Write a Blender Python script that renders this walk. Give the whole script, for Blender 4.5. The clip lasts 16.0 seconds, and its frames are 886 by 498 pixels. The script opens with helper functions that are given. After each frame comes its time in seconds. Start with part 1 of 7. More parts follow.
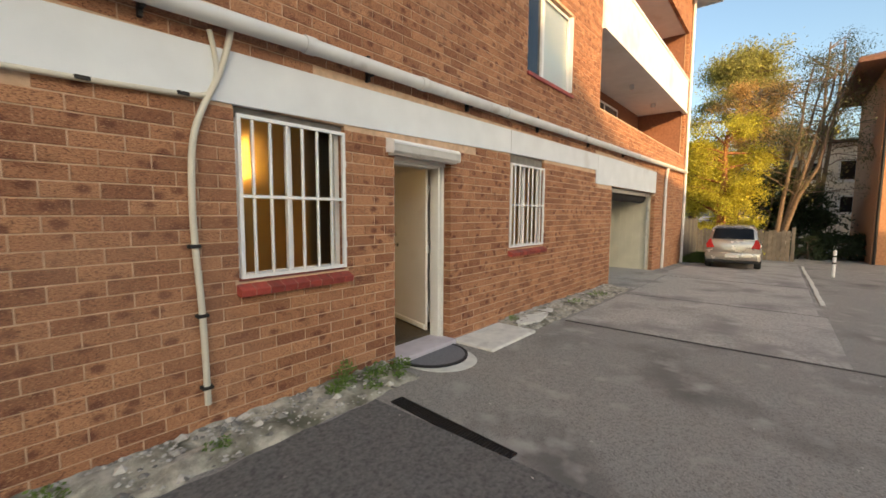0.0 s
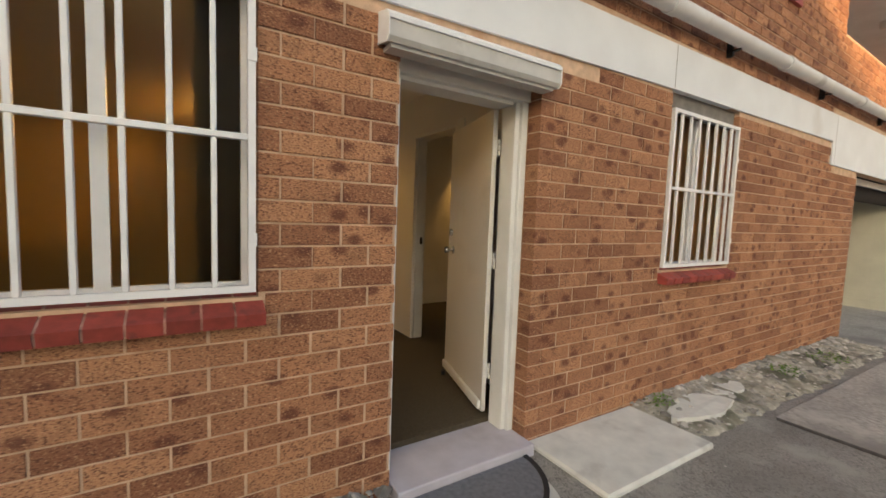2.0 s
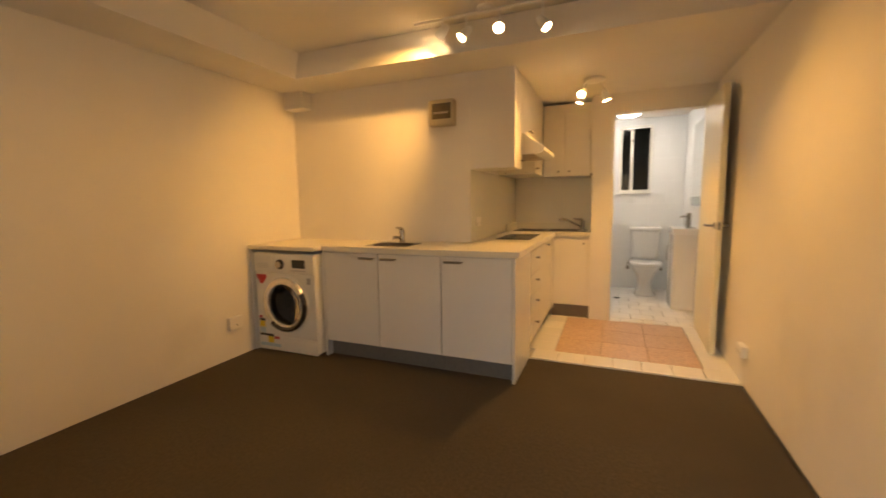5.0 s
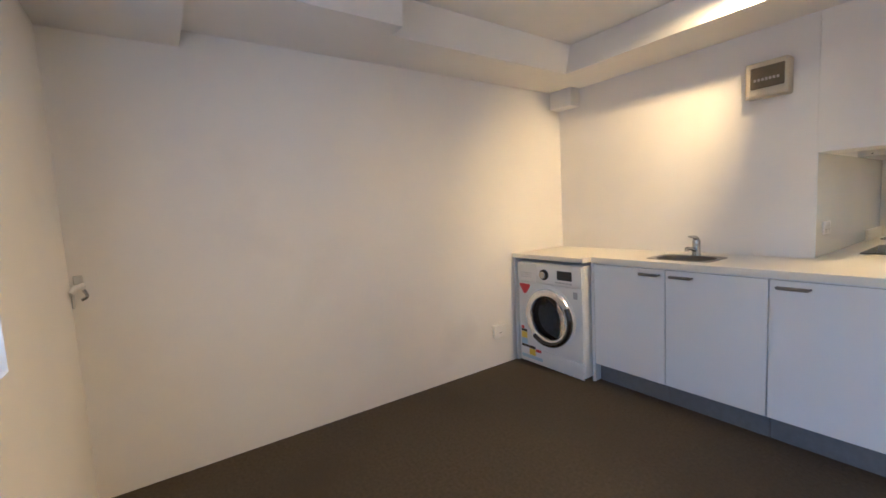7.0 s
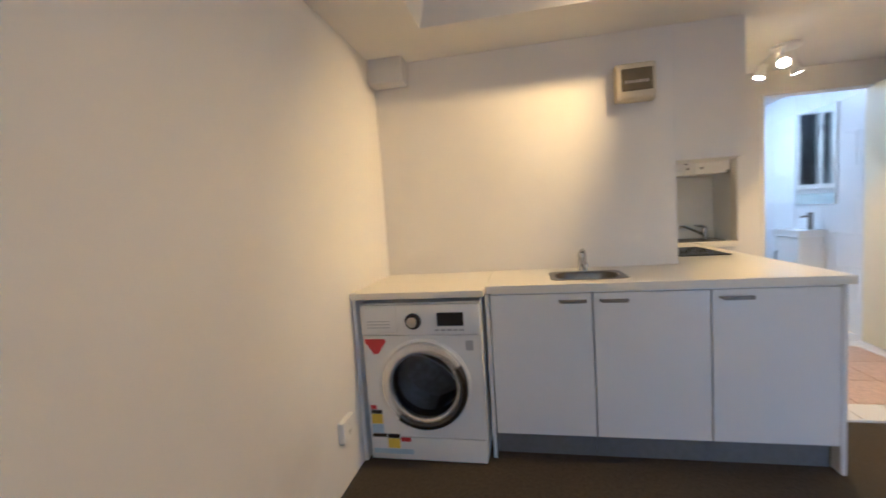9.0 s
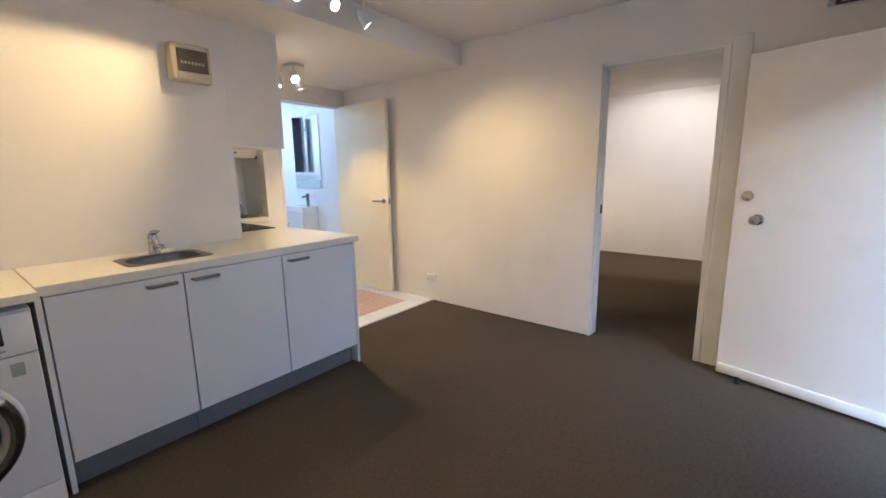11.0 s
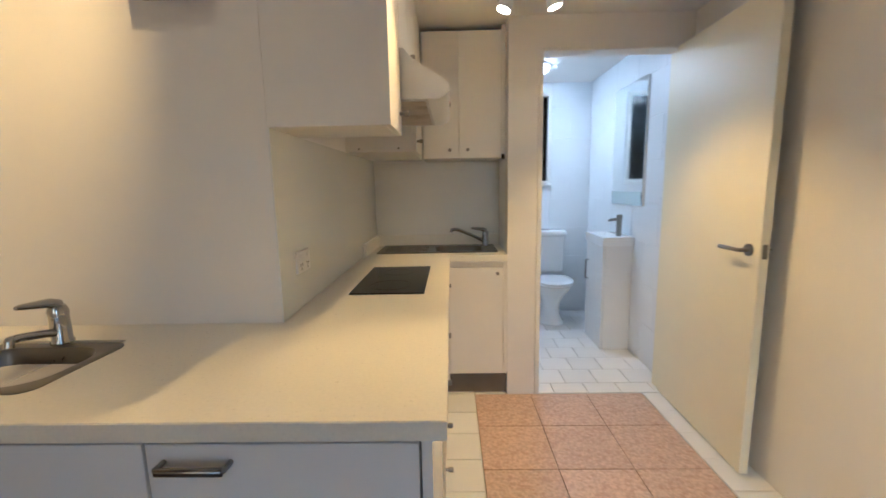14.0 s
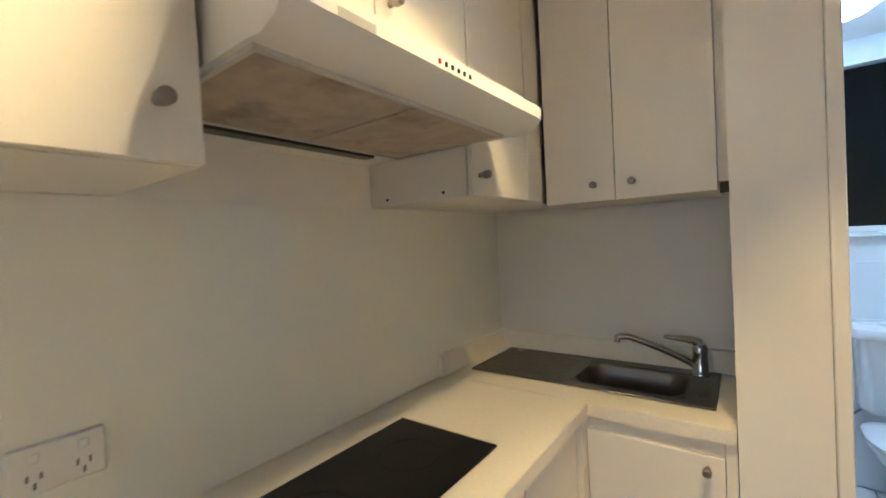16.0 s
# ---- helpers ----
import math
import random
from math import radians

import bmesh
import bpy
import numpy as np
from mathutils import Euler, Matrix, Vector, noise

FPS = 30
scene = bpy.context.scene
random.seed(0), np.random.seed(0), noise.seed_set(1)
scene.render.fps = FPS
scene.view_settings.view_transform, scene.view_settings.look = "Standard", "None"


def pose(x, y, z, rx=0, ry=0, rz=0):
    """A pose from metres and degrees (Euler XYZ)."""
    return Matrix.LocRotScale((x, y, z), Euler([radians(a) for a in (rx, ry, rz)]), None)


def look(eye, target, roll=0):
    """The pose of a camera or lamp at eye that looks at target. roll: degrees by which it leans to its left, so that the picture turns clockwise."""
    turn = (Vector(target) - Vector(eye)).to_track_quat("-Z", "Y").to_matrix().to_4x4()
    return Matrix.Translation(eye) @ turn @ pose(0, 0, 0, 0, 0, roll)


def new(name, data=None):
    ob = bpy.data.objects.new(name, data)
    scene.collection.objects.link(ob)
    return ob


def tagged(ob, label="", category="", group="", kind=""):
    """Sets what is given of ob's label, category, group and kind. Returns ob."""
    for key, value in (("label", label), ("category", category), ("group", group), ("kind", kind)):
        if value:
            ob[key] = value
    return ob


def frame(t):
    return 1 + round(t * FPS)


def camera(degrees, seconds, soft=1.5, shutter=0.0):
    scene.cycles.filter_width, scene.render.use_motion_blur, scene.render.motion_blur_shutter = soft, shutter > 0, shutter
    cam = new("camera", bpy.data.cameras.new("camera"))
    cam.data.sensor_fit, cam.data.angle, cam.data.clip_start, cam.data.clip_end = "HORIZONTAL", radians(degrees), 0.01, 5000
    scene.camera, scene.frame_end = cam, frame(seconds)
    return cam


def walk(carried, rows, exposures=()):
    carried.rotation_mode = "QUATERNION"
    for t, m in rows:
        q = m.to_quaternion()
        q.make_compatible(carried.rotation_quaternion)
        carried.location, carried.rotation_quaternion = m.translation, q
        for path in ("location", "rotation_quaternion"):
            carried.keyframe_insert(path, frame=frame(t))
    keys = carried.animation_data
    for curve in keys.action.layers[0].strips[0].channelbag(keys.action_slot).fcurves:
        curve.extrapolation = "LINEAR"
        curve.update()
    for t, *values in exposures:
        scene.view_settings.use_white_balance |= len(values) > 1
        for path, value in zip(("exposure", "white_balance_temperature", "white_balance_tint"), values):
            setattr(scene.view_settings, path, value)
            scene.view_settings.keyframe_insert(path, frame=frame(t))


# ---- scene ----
cam = camera(94.3, 16.0, 1.6, 0.18)
PATH = [
    (0, (-0.5, -1.255, 1.436), (1.038, 0.012, 1.26), 0.3),
    (0.5, (0.082, -0.948, 1.364), (1.633, 0.308, 1.237), -1.2),
    (1, (0.572, -0.666, 1.338), (1.97, 0.764, 1.293), 1.1),
    (1.5, (1.052, -0.34, 1.322), (2.344, 1.183, 1.211), -0.1),
    (2, (1.51, -0.031, 1.277), (2.575, 1.654, 1.117), 2.1),
    (2.5, (1.903, 0.323, 1.21), (2.838, 2.086, 1.078), 1.2),
    (3, (2.229, 0.667, 1.17), (2.817, 2.577, 1.084), -0.9),
    (3.5, (2.458, 1.139, 1.187), (2.835, 3.095, 0.998), -2.4),
    (4, (2.591, 1.552, 1.232), (2.793, 3.531, 1.026), -3.1),
    (4.5, (2.692, 1.963, 1.244), (2.524, 3.944, 1.024), -1.6),
    (5, (2.659, 2.173, 1.238), (1.899, 4.008, 1.007), -0.9),
    (5.2, (2.627, 2.222, 1.286), (1.58, 3.908, 1.039), -1.0),
    (7.3, (2.134, 2.375, 1.276), (0.492, 3.503, 1.092), -3.0),
    (7.5, (1.999, 2.439, 1.246), (0.383, 3.605, 1.078), -3.2),
    (8, (1.616, 2.539, 1.198), (0.038, 3.754, 1.011), -1.8),
    (8.5, (1.141, 2.566, 1.248), (-0.169, 4.072, 1.119), -2.2),
    (9, (0.737, 2.766, 1.263), (0.341, 4.72, 1.105), -3.8),
    (9.5, (0.526, 2.803, 1.286), (1.254, 4.653, 1.074), -3.1),
    (10, (0.319, 2.659, 1.296), (1.761, 3.997, 0.937), -2.8),
    (10.2, (0.284, 2.6, 1.311), (1.834, 3.808, 0.94), -0.7),
    (12.3, (0.774, 3.029, 1.295), (2.126, 4.485, 1.061), -2.5),
    (12.5, (0.949, 3.144, 1.3), (2.21, 4.686, 1.119), -2.2),
    (13, (1.376, 3.432, 1.276), (2.407, 5.133, 1.067), -2.2),
    (13.5, (1.821, 3.762, 1.278), (2.52, 5.623, 1.062), -2.1),
    (14, (2.121, 4.123, 1.309), (2.078, 6.1, 1.009), -1.1),
    (14.5, (2.361, 4.497, 1.263), (1.908, 6.383, 0.774), 0.3),
    (15, (2.561, 4.78, 1.247), (1.669, 6.487, 0.709), 0.4),
    (15.5, (2.54, 5.097, 1.311), (1.351, 6.673, 0.991), -0.8),
    (16, (2.487, 5.385, 1.382), (1.295, 6.99, 1.34), -2.9),
]
EXPOSURES = [(0.0, 1.04, 6350, 5), (1.5, 0.93, 6400, 5), (2.0, 1.03, 6450, 6), (2.5, 1.3, 6500, 8), (3.0, 1.52, 7000, 10), (3.5, 1.65, 6700, 11), (4.0, 1.95, 6600, 12), (4.5, 2.35, 8300, 18), (5.0, 2.52, 7000, 13), (5.2, 2.55, 6400, 11), (7.3, 3.12, 3900, 10), (8.0, 3.05, 3980, 10), (8.7, 2.93, 4080, 9), (9.5, 2.82, 4020, 9), (10.0, 2.98, 3920, 9), (12.5, 2.82, 4150, 9), (13.0, 2.78, 4120, 8), (13.5, 2.7, 4080, 7), (14.0, 2.64, 4200, 6), (15.0, 2.52, 4150, 5), (15.5, 2.55, 4130, 4), (16.0, 2.64, 3960, 3)]
walk(cam, [(t, look(e, g, r)) for t, e, g, r in PATH], EXPOSURES)

# ---- world, sun, exposure ----
world = bpy.data.worlds.new("sky")
scene.world = world
world.use_nodes = True
wn = world.node_tree
sky = wn.nodes.new("ShaderNodeTexSky")
sky.sky_type = "NISHITA"
sky.sun_disc = False
sky.sun_elevation = radians(14)
sky.sun_rotation = radians(220)
sky.altitude = 50
sky.dust_density = 3.2
sky.ozone_density = 0.7
wn.links.new(sky.outputs["Color"], wn.nodes["Background"].inputs["Color"])
wn.nodes["Background"].inputs["Strength"].default_value = 0.15

sun = new("sun", bpy.data.lights.new("sun", "SUN"))
sun.data.energy = 3.8
sun.data.angle = radians(0.5)
sun.data.color = (1.0, 0.60, 0.27)
SUN_AZ, SUN_EL = radians(40), radians(14)
sun_from = Vector((-math.sin(SUN_AZ) * math.cos(SUN_EL), -math.cos(SUN_AZ) * math.cos(SUN_EL), math.sin(SUN_EL)))
sun.matrix_world = look(sun_from * 50, (0, 0, 0))

# ---- lamps of the flat ----
WARM = (1.0, 0.505, 0.118)


def spot(name, at, aim, watts, angle=110, blend=0.5, radius=0.03, color=WARM):
    o = new(name, bpy.data.lights.new(name, "SPOT"))
    o.data.energy, o.data.spot_size, o.data.spot_blend = watts, radians(angle), blend
    o.data.shadow_soft_size, o.data.color = radius, color
    o.matrix_world = look(at, aim)
    return o


TRACK = [((1.60, 4.79, 2.338), (0.0, 5.30, 1.2)), ((1.76, 4.78, 2.30), (0.35, 3.5, 0.3)), ((1.98, 4.78, 2.30), (2.2, 2.4, 0.9)), ((2.24, 4.79, 2.285), (3.45, 4.3, 0.65))]
CLUSTER = [((2.40, 5.86, 2.11), (1.88, 4.05, 0.9)), ((2.38, 6.06, 2.11), (1.78, 5.95, 0.55)), ((2.57, 6.04, 2.11), (3.12, 5.98, 0.2))]
for (at, aim), watts, angle in zip(TRACK, (15.5, 10.5, 15, 13), (80, 94, 90, 96)):
    d = (Vector(aim) - Vector(at)).normalized()
    spot("track_lamp", Vector(at) + d * 0.062, aim, watts, angle, 1.0, 0.012)
for (at, aim), watts, angle in zip(CLUSTER, (12, 6.5, 9.5), (80, 94, 94)):
    d = (Vector(aim) - Vector(at)).normalized()
    spot("cluster_lamp", Vector(at) + d * 0.062, aim, watts, angle, 0.7, 0.018)
spot("bedroom_lamp", (5.05, 4.86, 2.17), (5.6, 5.0, 0.6), 11)
# unseen fill without a fitting, added to brighten the bedroom end wall
spot("bedroom_wall_fill", (5.6, 3.6, 2.2), (7.2, 3.9, 0.9), 20, color=(1.0, 0.64, 0.33))
# daylight of the open sky through the front window
wl = new("window_daylight", bpy.data.lights.new("window_daylight", "AREA"))
wl.data.shape, wl.data.size, wl.data.size_y, wl.data.energy, wl.data.color = "RECTANGLE", 0.68, 1.12, 0.55, (1.0, 0.92, 0.82)
wl.matrix_world = look((1.19, 1.905, 1.55), (1.19, 4.0, 1.5))
oy = new("bathroom_lamp", bpy.data.lights.new("bathroom_lamp", "AREA"))
oy.data.shape, oy.data.size, oy.data.energy, oy.data.color = "DISK", 0.26, 0.82, (1.0, 0.83, 0.62)
oy.matrix_world = look((2.80, 7.72, 2.195), (2.80, 7.72, 0))


# ---- materials ----
def surf(name, base, rough=0.6, vary=0.12, scale=6.0, bump=0.15, bscale=80.0, metal=0.0, dist=0.002, detail=4.0, stain=None, stain_scale=1.3, stain_at=0.58, coat=0.0, use_random=0.0, island=False, clouds=()):
    m = bpy.data.materials.new(name)
    m.use_nodes = True
    n, l = m.node_tree.nodes, m.node_tree.links
    b = n["Principled BSDF"]
    b.inputs["Roughness"].default_value = rough
    b.inputs["Metallic"].default_value = metal
    b.inputs["Coat Weight"].default_value = coat
    geo = n.new("ShaderNodeNewGeometry")
    t1 = n.new("ShaderNodeTexNoise")
    t1.inputs["Scale"].default_value = scale
    t1.inputs["Detail"].default_value = detail
    l.new(geo.outputs["Position"], t1.inputs["Vector"])
    ramp = n.new("ShaderNodeMapRange")
    ramp.inputs["From Min"].default_value = 0.3
    ramp.inputs["From Max"].default_value = 0.7
    ramp.inputs["To Min"].default_value = 1 - vary
    ramp.inputs["To Max"].default_value = 1 + vary
    l.new(t1.outputs["Fac"], ramp.inputs["Value"])
    mul = n.new("ShaderNodeVectorMath")
    mul.operation = "SCALE"
    mul.inputs[0].default_value = base
    l.new(ramp.outputs["Result"], mul.inputs["Scale"])
    col = mul.outputs["Vector"]
    marks = ([(stain, stain_scale, stain_at)] if stain else []) + list(clouds)
    for tone, mark_scale, mark_at in marks:
        t3 = n.new("ShaderNodeTexNoise")
        t3.inputs["Scale"].default_value = mark_scale
        t3.inputs["Detail"].default_value = 6
        l.new(geo.outputs["Position"], t3.inputs["Vector"])
        r3 = n.new("ShaderNodeMapRange")
        r3.inputs["From Min"].default_value = mark_at
        r3.inputs["From Max"].default_value = mark_at + 0.18
        l.new(t3.outputs["Fac"], r3.inputs["Value"])
        mx = n.new("ShaderNodeMix")
        mx.data_type = "RGBA"
        l.new(r3.outputs["Result"], mx.inputs[0])
        l.new(col, mx.inputs[6])
        mx.inputs[7].default_value = (*tone, 1)
        col = mx.outputs[2]
    if use_random:
        if island:
            rnd = geo.outputs["Random Per Island"]
        else:
            rnd = n.new("ShaderNodeObjectInfo").outputs["Random"]
        rr = n.new("ShaderNodeMapRange")
        rr.inputs["To Min"].default_value = 1 - use_random
        rr.inputs["To Max"].default_value = 1 + use_random
        l.new(rnd, rr.inputs["Value"])
        m2 = n.new("ShaderNodeVectorMath")
        m2.operation = "SCALE"
        l.new(col, m2.inputs[0])
        l.new(rr.outputs["Result"], m2.inputs["Scale"])
        col = m2.outputs["Vector"]
    l.new(col, b.inputs["Base Color"])
    t2 = n.new("ShaderNodeTexNoise")
    t2.inputs["Scale"].default_value = bscale
    t2.inputs["Detail"].default_value = 3
    l.new(geo.outputs["Position"], t2.inputs["Vector"])
    rg = n.new("ShaderNodeMapRange")
    rg.inputs["To Min"].default_value = max(rough - 0.08, 0.02)
    rg.inputs["To Max"].default_value = min(rough + 0.1, 1)
    l.new(t1.outputs["Fac"], rg.inputs["Value"])
    l.new(rg.outputs["Result"], b.inputs["Roughness"])
    if bump:
        bp = n.new("ShaderNodeBump")
        bp.inputs["Strength"].default_value = bump
        bp.inputs["Distance"].default_value = dist
        l.new(t2.outputs["Fac"], bp.inputs["Height"])
        l.new(bp.outputs["Normal"], b.inputs["Normal"])
    return m


def brick_mat(name, island):
    m = bpy.data.materials.new(name)
    m.use_nodes = True
    n, l = m.node_tree.nodes, m.node_tree.links
    b = n["Principled BSDF"]
    b.inputs["Roughness"].default_value = 0.85
    geo = n.new("ShaderNodeNewGeometry")
    pos = geo.outputs["Position"]
    rnd = geo.outputs["Random Per Island"] if island else n.new("ShaderNodeObjectInfo").outputs["Random"]
    ramp = n.new("ShaderNodeValToRGB")
    e = ramp.color_ramp.elements
    e[0].position, e[0].color = 0.0, (0.26, 0.108, 0.054, 1)
    e[1].position, e[1].color = 1.0, (0.51, 0.257, 0.132, 1)
    k = e.new(0.45)
    k.color = (0.405, 0.184, 0.091, 1)
    l.new(rnd, ramp.inputs["Fac"])
    col = ramp.outputs["Color"]

    def mix_in(col, tex_scale, stretch, lo, hi, tone, amount, kind="noise"):
        mp = n.new("ShaderNodeVectorMath")
        mp.operation = "MULTIPLY"
        mp.inputs[1].default_value = stretch
        l.new(pos, mp.inputs[0])
        if kind == "noise":
            t = n.new("ShaderNodeTexNoise")
            t.inputs["Detail"].default_value = 5
            out = t.outputs["Fac"]
        else:
            t = n.new("ShaderNodeTexVoronoi")
            out = t.outputs["Distance"]
        t.inputs["Scale"].default_value = tex_scale
        l.new(mp.outputs["Vector"], t.inputs["Vector"])
        r = n.new("ShaderNodeMapRange")
        r.inputs["From Min"].default_value = lo
        r.inputs["From Max"].default_value = hi
        r.inputs["To Max"].default_value = amount
        l.new(out, r.inputs["Value"])
        mx = n.new("ShaderNodeMix")
        mx.data_type = "RGBA"
        l.new(r.outputs["Result"], mx.inputs[0])
        l.new(col, mx.inputs[6])
        mx.inputs[7].default_value = (*tone, 1)
        return mx.outputs[2], out

    col, _ = mix_in(col, 7.0, (1, 1, 1.45), 0.36, 0.18, (0.13, 0.038, 0.02), 0.88, "voronoi")
    col, _ = mix_in(col, 9.0, (1, 1, 1), 0.55, 0.75, (0.20, 0.085, 0.04), 0.55)
    col, fine = mix_in(col, 185.0, (0.45, 1, 1), 0.50, 0.64, (0.11, 0.036, 0.018), 0.92)
    col, _ = mix_in(col, 190.0, (0.42, 1, 1), 0.44, 0.30, (0.70, 0.41, 0.22), 0.65)
    col, _ = mix_in(col, 0.7, (1, 1, 1), 0.52, 0.72, (0.33, 0.19, 0.12), 0.35)
    l.new(col, b.inputs["Base Color"])
    bp = n.new("ShaderNodeBump")
    bp.inputs["Strength"].default_value = 0.9
    bp.inputs["Distance"].default_value = 0.009
    l.new(fine, bp.inputs["Height"])
    l.new(bp.outputs["Normal"], b.inputs["Normal"])
    return m


def glass(name, rough, tint=(0.9, 0.95, 0.95), ripple=0.0):
    m = bpy.data.materials.new(name)
    m.use_nodes = True
    b = m.node_tree.nodes["Principled BSDF"]
    b.inputs["Base Color"].default_value = (*tint, 1)
    b.inputs["Transmission Weight"].default_value = 1
    b.inputs["Roughness"].default_value = rough
    b.inputs["IOR"].default_value = 1.2
    if ripple:
        t = m.node_tree.nodes.new("ShaderNodeTexNoise")
        t.inputs["Scale"].default_value = 130
        bp = m.node_tree.nodes.new("ShaderNodeBump")
        bp.inputs["Strength"].default_value = ripple
        bp.inputs["Distance"].default_value = 0.003
        m.node_tree.links.new(t.outputs["Fac"], bp.inputs["Height"])
        m.node_tree.links.new(bp.outputs["Normal"], b.inputs["Normal"])
    return m


def glow(name, color, strength):
    m = bpy.data.materials.new(name)
    m.use_nodes = True
    b = m.node_tree.nodes["Principled BSDF"]
    b.inputs["Base Color"].default_value = (*color, 1)
    b.inputs["Emission Color"].default_value = (*color, 1)
    b.inputs["Emission Strength"].default_value = strength
    return m


BRICK = brick_mat("brick_piece", False)
BRICK_J = brick_mat("brick_joined", True)
MORTAR = surf("mortar", (0.60, 0.42, 0.285), 0.95, 0.2, 14, 0.6, 160, dist=0.004, stain=(0.46, 0.28, 0.165), stain_scale=7.0, stain_at=0.54)
RENDER = surf("painted_render", (0.74, 0.76, 0.78), 0.7, 0.05, 3, 0.25, 60, stain=(0.55, 0.54, 0.52), stain_scale=0.9, stain_at=0.6)
SILL_BED = surf("sill_mortar", (0.44, 0.27, 0.21), 0.9, 0.35, 18, 0.4, 90, stain=(0.16, 0.09, 0.07), stain_scale=11, stain_at=0.48)
SILL = surf("red_sill_tile", (0.29, 0.052, 0.038), 0.5, 0.25, 20, 0.4, 120, use_random=0.28, stain=(0.15, 0.04, 0.035), stain_scale=16, stain_at=0.58)
WHITE_METAL = surf("white_gloss_metal", (0.80, 0.80, 0.79), 0.35, 0.05, 9, 0.08, 50, stain=(0.5, 0.42, 0.34), stain_scale=5, stain_at=0.7)
WHITE_TRIM = surf("white_gloss_timber", (0.74, 0.74, 0.71), 0.4, 0.06, 5, 0.15, 40, stain=(0.45, 0.42, 0.37), stain_scale=4, stain_at=0.68)
OLD_WHITE = surf("weathered_white", (0.55, 0.54, 0.51), 0.6, 0.1, 8, 0.2, 60, stain=(0.2, 0.18, 0.16), stain_scale=3, stain_at=0.6)
PIPE = surf("pvc_pipe", (0.66, 0.66, 0.65), 0.45, 0.08, 4, 0.05, 40, stain=(0.33, 0.3, 0.27), stain_scale=2.5, stain_at=0.6)
CONDUIT = surf("pale_conduit", (0.62, 0.58, 0.48), 0.5, 0.06, 6, 0.05, 50)
ASPHALT = surf("asphalt", (0.275, 0.262, 0.237), 0.9, 0.5, 95, 1.0, 130, dist=0.008, detail=10, stain=(0.33, 0.315, 0.283), stain_scale=34.0, stain_at=0.47, clouds=[((0.155, 0.147, 0.133), 0.8, 0.53), ((0.40, 0.383, 0.345), 3.0, 0.57)])
DARK_ASPHALT = surf("dark_asphalt", (0.13, 0.126, 0.118), 0.85, 0.4, 40, 0.6, 150, dist=0.005, detail=8, stain=(0.17, 0.163, 0.15), stain_scale=22, stain_at=0.5)
TAR = surf("tar_joint", (0.085, 0.08, 0.075), 0.8, 0.25, 20, 0.4, 90)
CONCRETE = surf("old_concrete", (0.41, 0.39, 0.35), 0.9, 0.3, 30, 0.7, 130, dist=0.004, detail=6, stain=(0.25, 0.235, 0.212), stain_scale=1.0, stain_at=0.5, clouds=[((0.50, 0.48, 0.435), 2.6, 0.58)])
PALE_CONCRETE = surf("pale_concrete", (0.67, 0.665, 0.605), 0.9, 0.12, 8, 0.4, 90, stain=(0.47, 0.455, 0.41), stain_scale=5, stain_at=0.6)
RUBBLE = surf("rubble", (0.44, 0.41, 0.33), 0.95, 0.35, 14, 0.9, 70, dist=0.01, stain=(0.13, 0.125, 0.085), stain_scale=3.2, stain_at=0.47)
STONE = surf("stone_chips", (0.36, 0.34, 0.30), 0.9, 0.2, 30, 0.3, 90, use_random=0.65, island=True)
WEED = surf("weed_leaf", (0.15, 0.235, 0.05), 0.7, 0.25, 20, 0, 40, use_random=0.4, island=True)
IRON = surf("dark_iron", (0.03, 0.028, 0.026), 0.6, 0.3, 20, 0.3, 90, metal=0.6)
RUBBER = surf("rubber_mat", (0.16, 0.165, 0.18), 0.85, 0.2, 40, 0.6, 220, dist=0.003)
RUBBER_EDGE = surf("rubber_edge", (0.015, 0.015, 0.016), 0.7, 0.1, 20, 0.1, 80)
PAINT = surf("white_wall_paint", (0.77, 0.745, 0.70), 0.75, 0.03, 1.5, 0.12, 55, dist=0.003, stain=(0.70, 0.67, 0.62), stain_scale=1.2, stain_at=0.6)
CEIL = surf("ceiling_paint", (0.74, 0.72, 0.68), 0.8, 0.03, 2, 0.12, 60)
CARPET = surf("brown_carpet", (0.079, 0.060, 0.034), 1.0, 0.24, 60, 1.0, 420, dist=0.006, stain=(0.066, 0.050, 0.028), stain_scale=1.0, stain_at=0.5)
DOOR_PAINT = surf("cream_door_paint", (0.77, 0.72, 0.53), 0.4, 0.03, 2, 0.06, 30)
ENTRY_PAINT = surf("entry_door_paint", (0.70, 0.68, 0.635), 0.33, 0.04, 2, 0.1, 30, stain=(0.6, 0.56, 0.5), stain_scale=2, stain_at=0.62)
GLOSS_WHITE = surf("gloss_white_laminate", (0.76, 0.75, 0.735), 0.16, 0.02, 2, 0.03, 12)
CREAM_LAM = surf("cream_laminate", (0.76, 0.73, 0.66), 0.42, 0.03, 3, 0.06, 60)
GREY_KICK = surf("brushed_kickboard", (0.20, 0.20, 0.205), 0.4, 0.08, 30, 0.1, 90, metal=0.3)
BROWN_KICK = surf("brown_kickboard", (0.15, 0.12, 0.088), 0.5, 0.1, 10, 0.1, 60)
BENCH = surf("speckled_white_benchtop", (0.77, 0.73, 0.62), 0.3, 0.03, 120, 0.03, 60, stain=(0.70, 0.65, 0.545), stain_scale=70, stain_at=0.64)
SPLASH_BACK = surf("satin_splashback", (0.73, 0.715, 0.645), 0.3, 0.03, 3, 0.03, 20)
SPLASH = surf("gloss_splashback", (0.785, 0.785, 0.715), 0.09, 0.02, 2, 0.02, 5)
STEEL = surf("brushed_steel", (0.17, 0.16, 0.145), 0.3, 0.03, 9, 0.0, 140, metal=1.0)
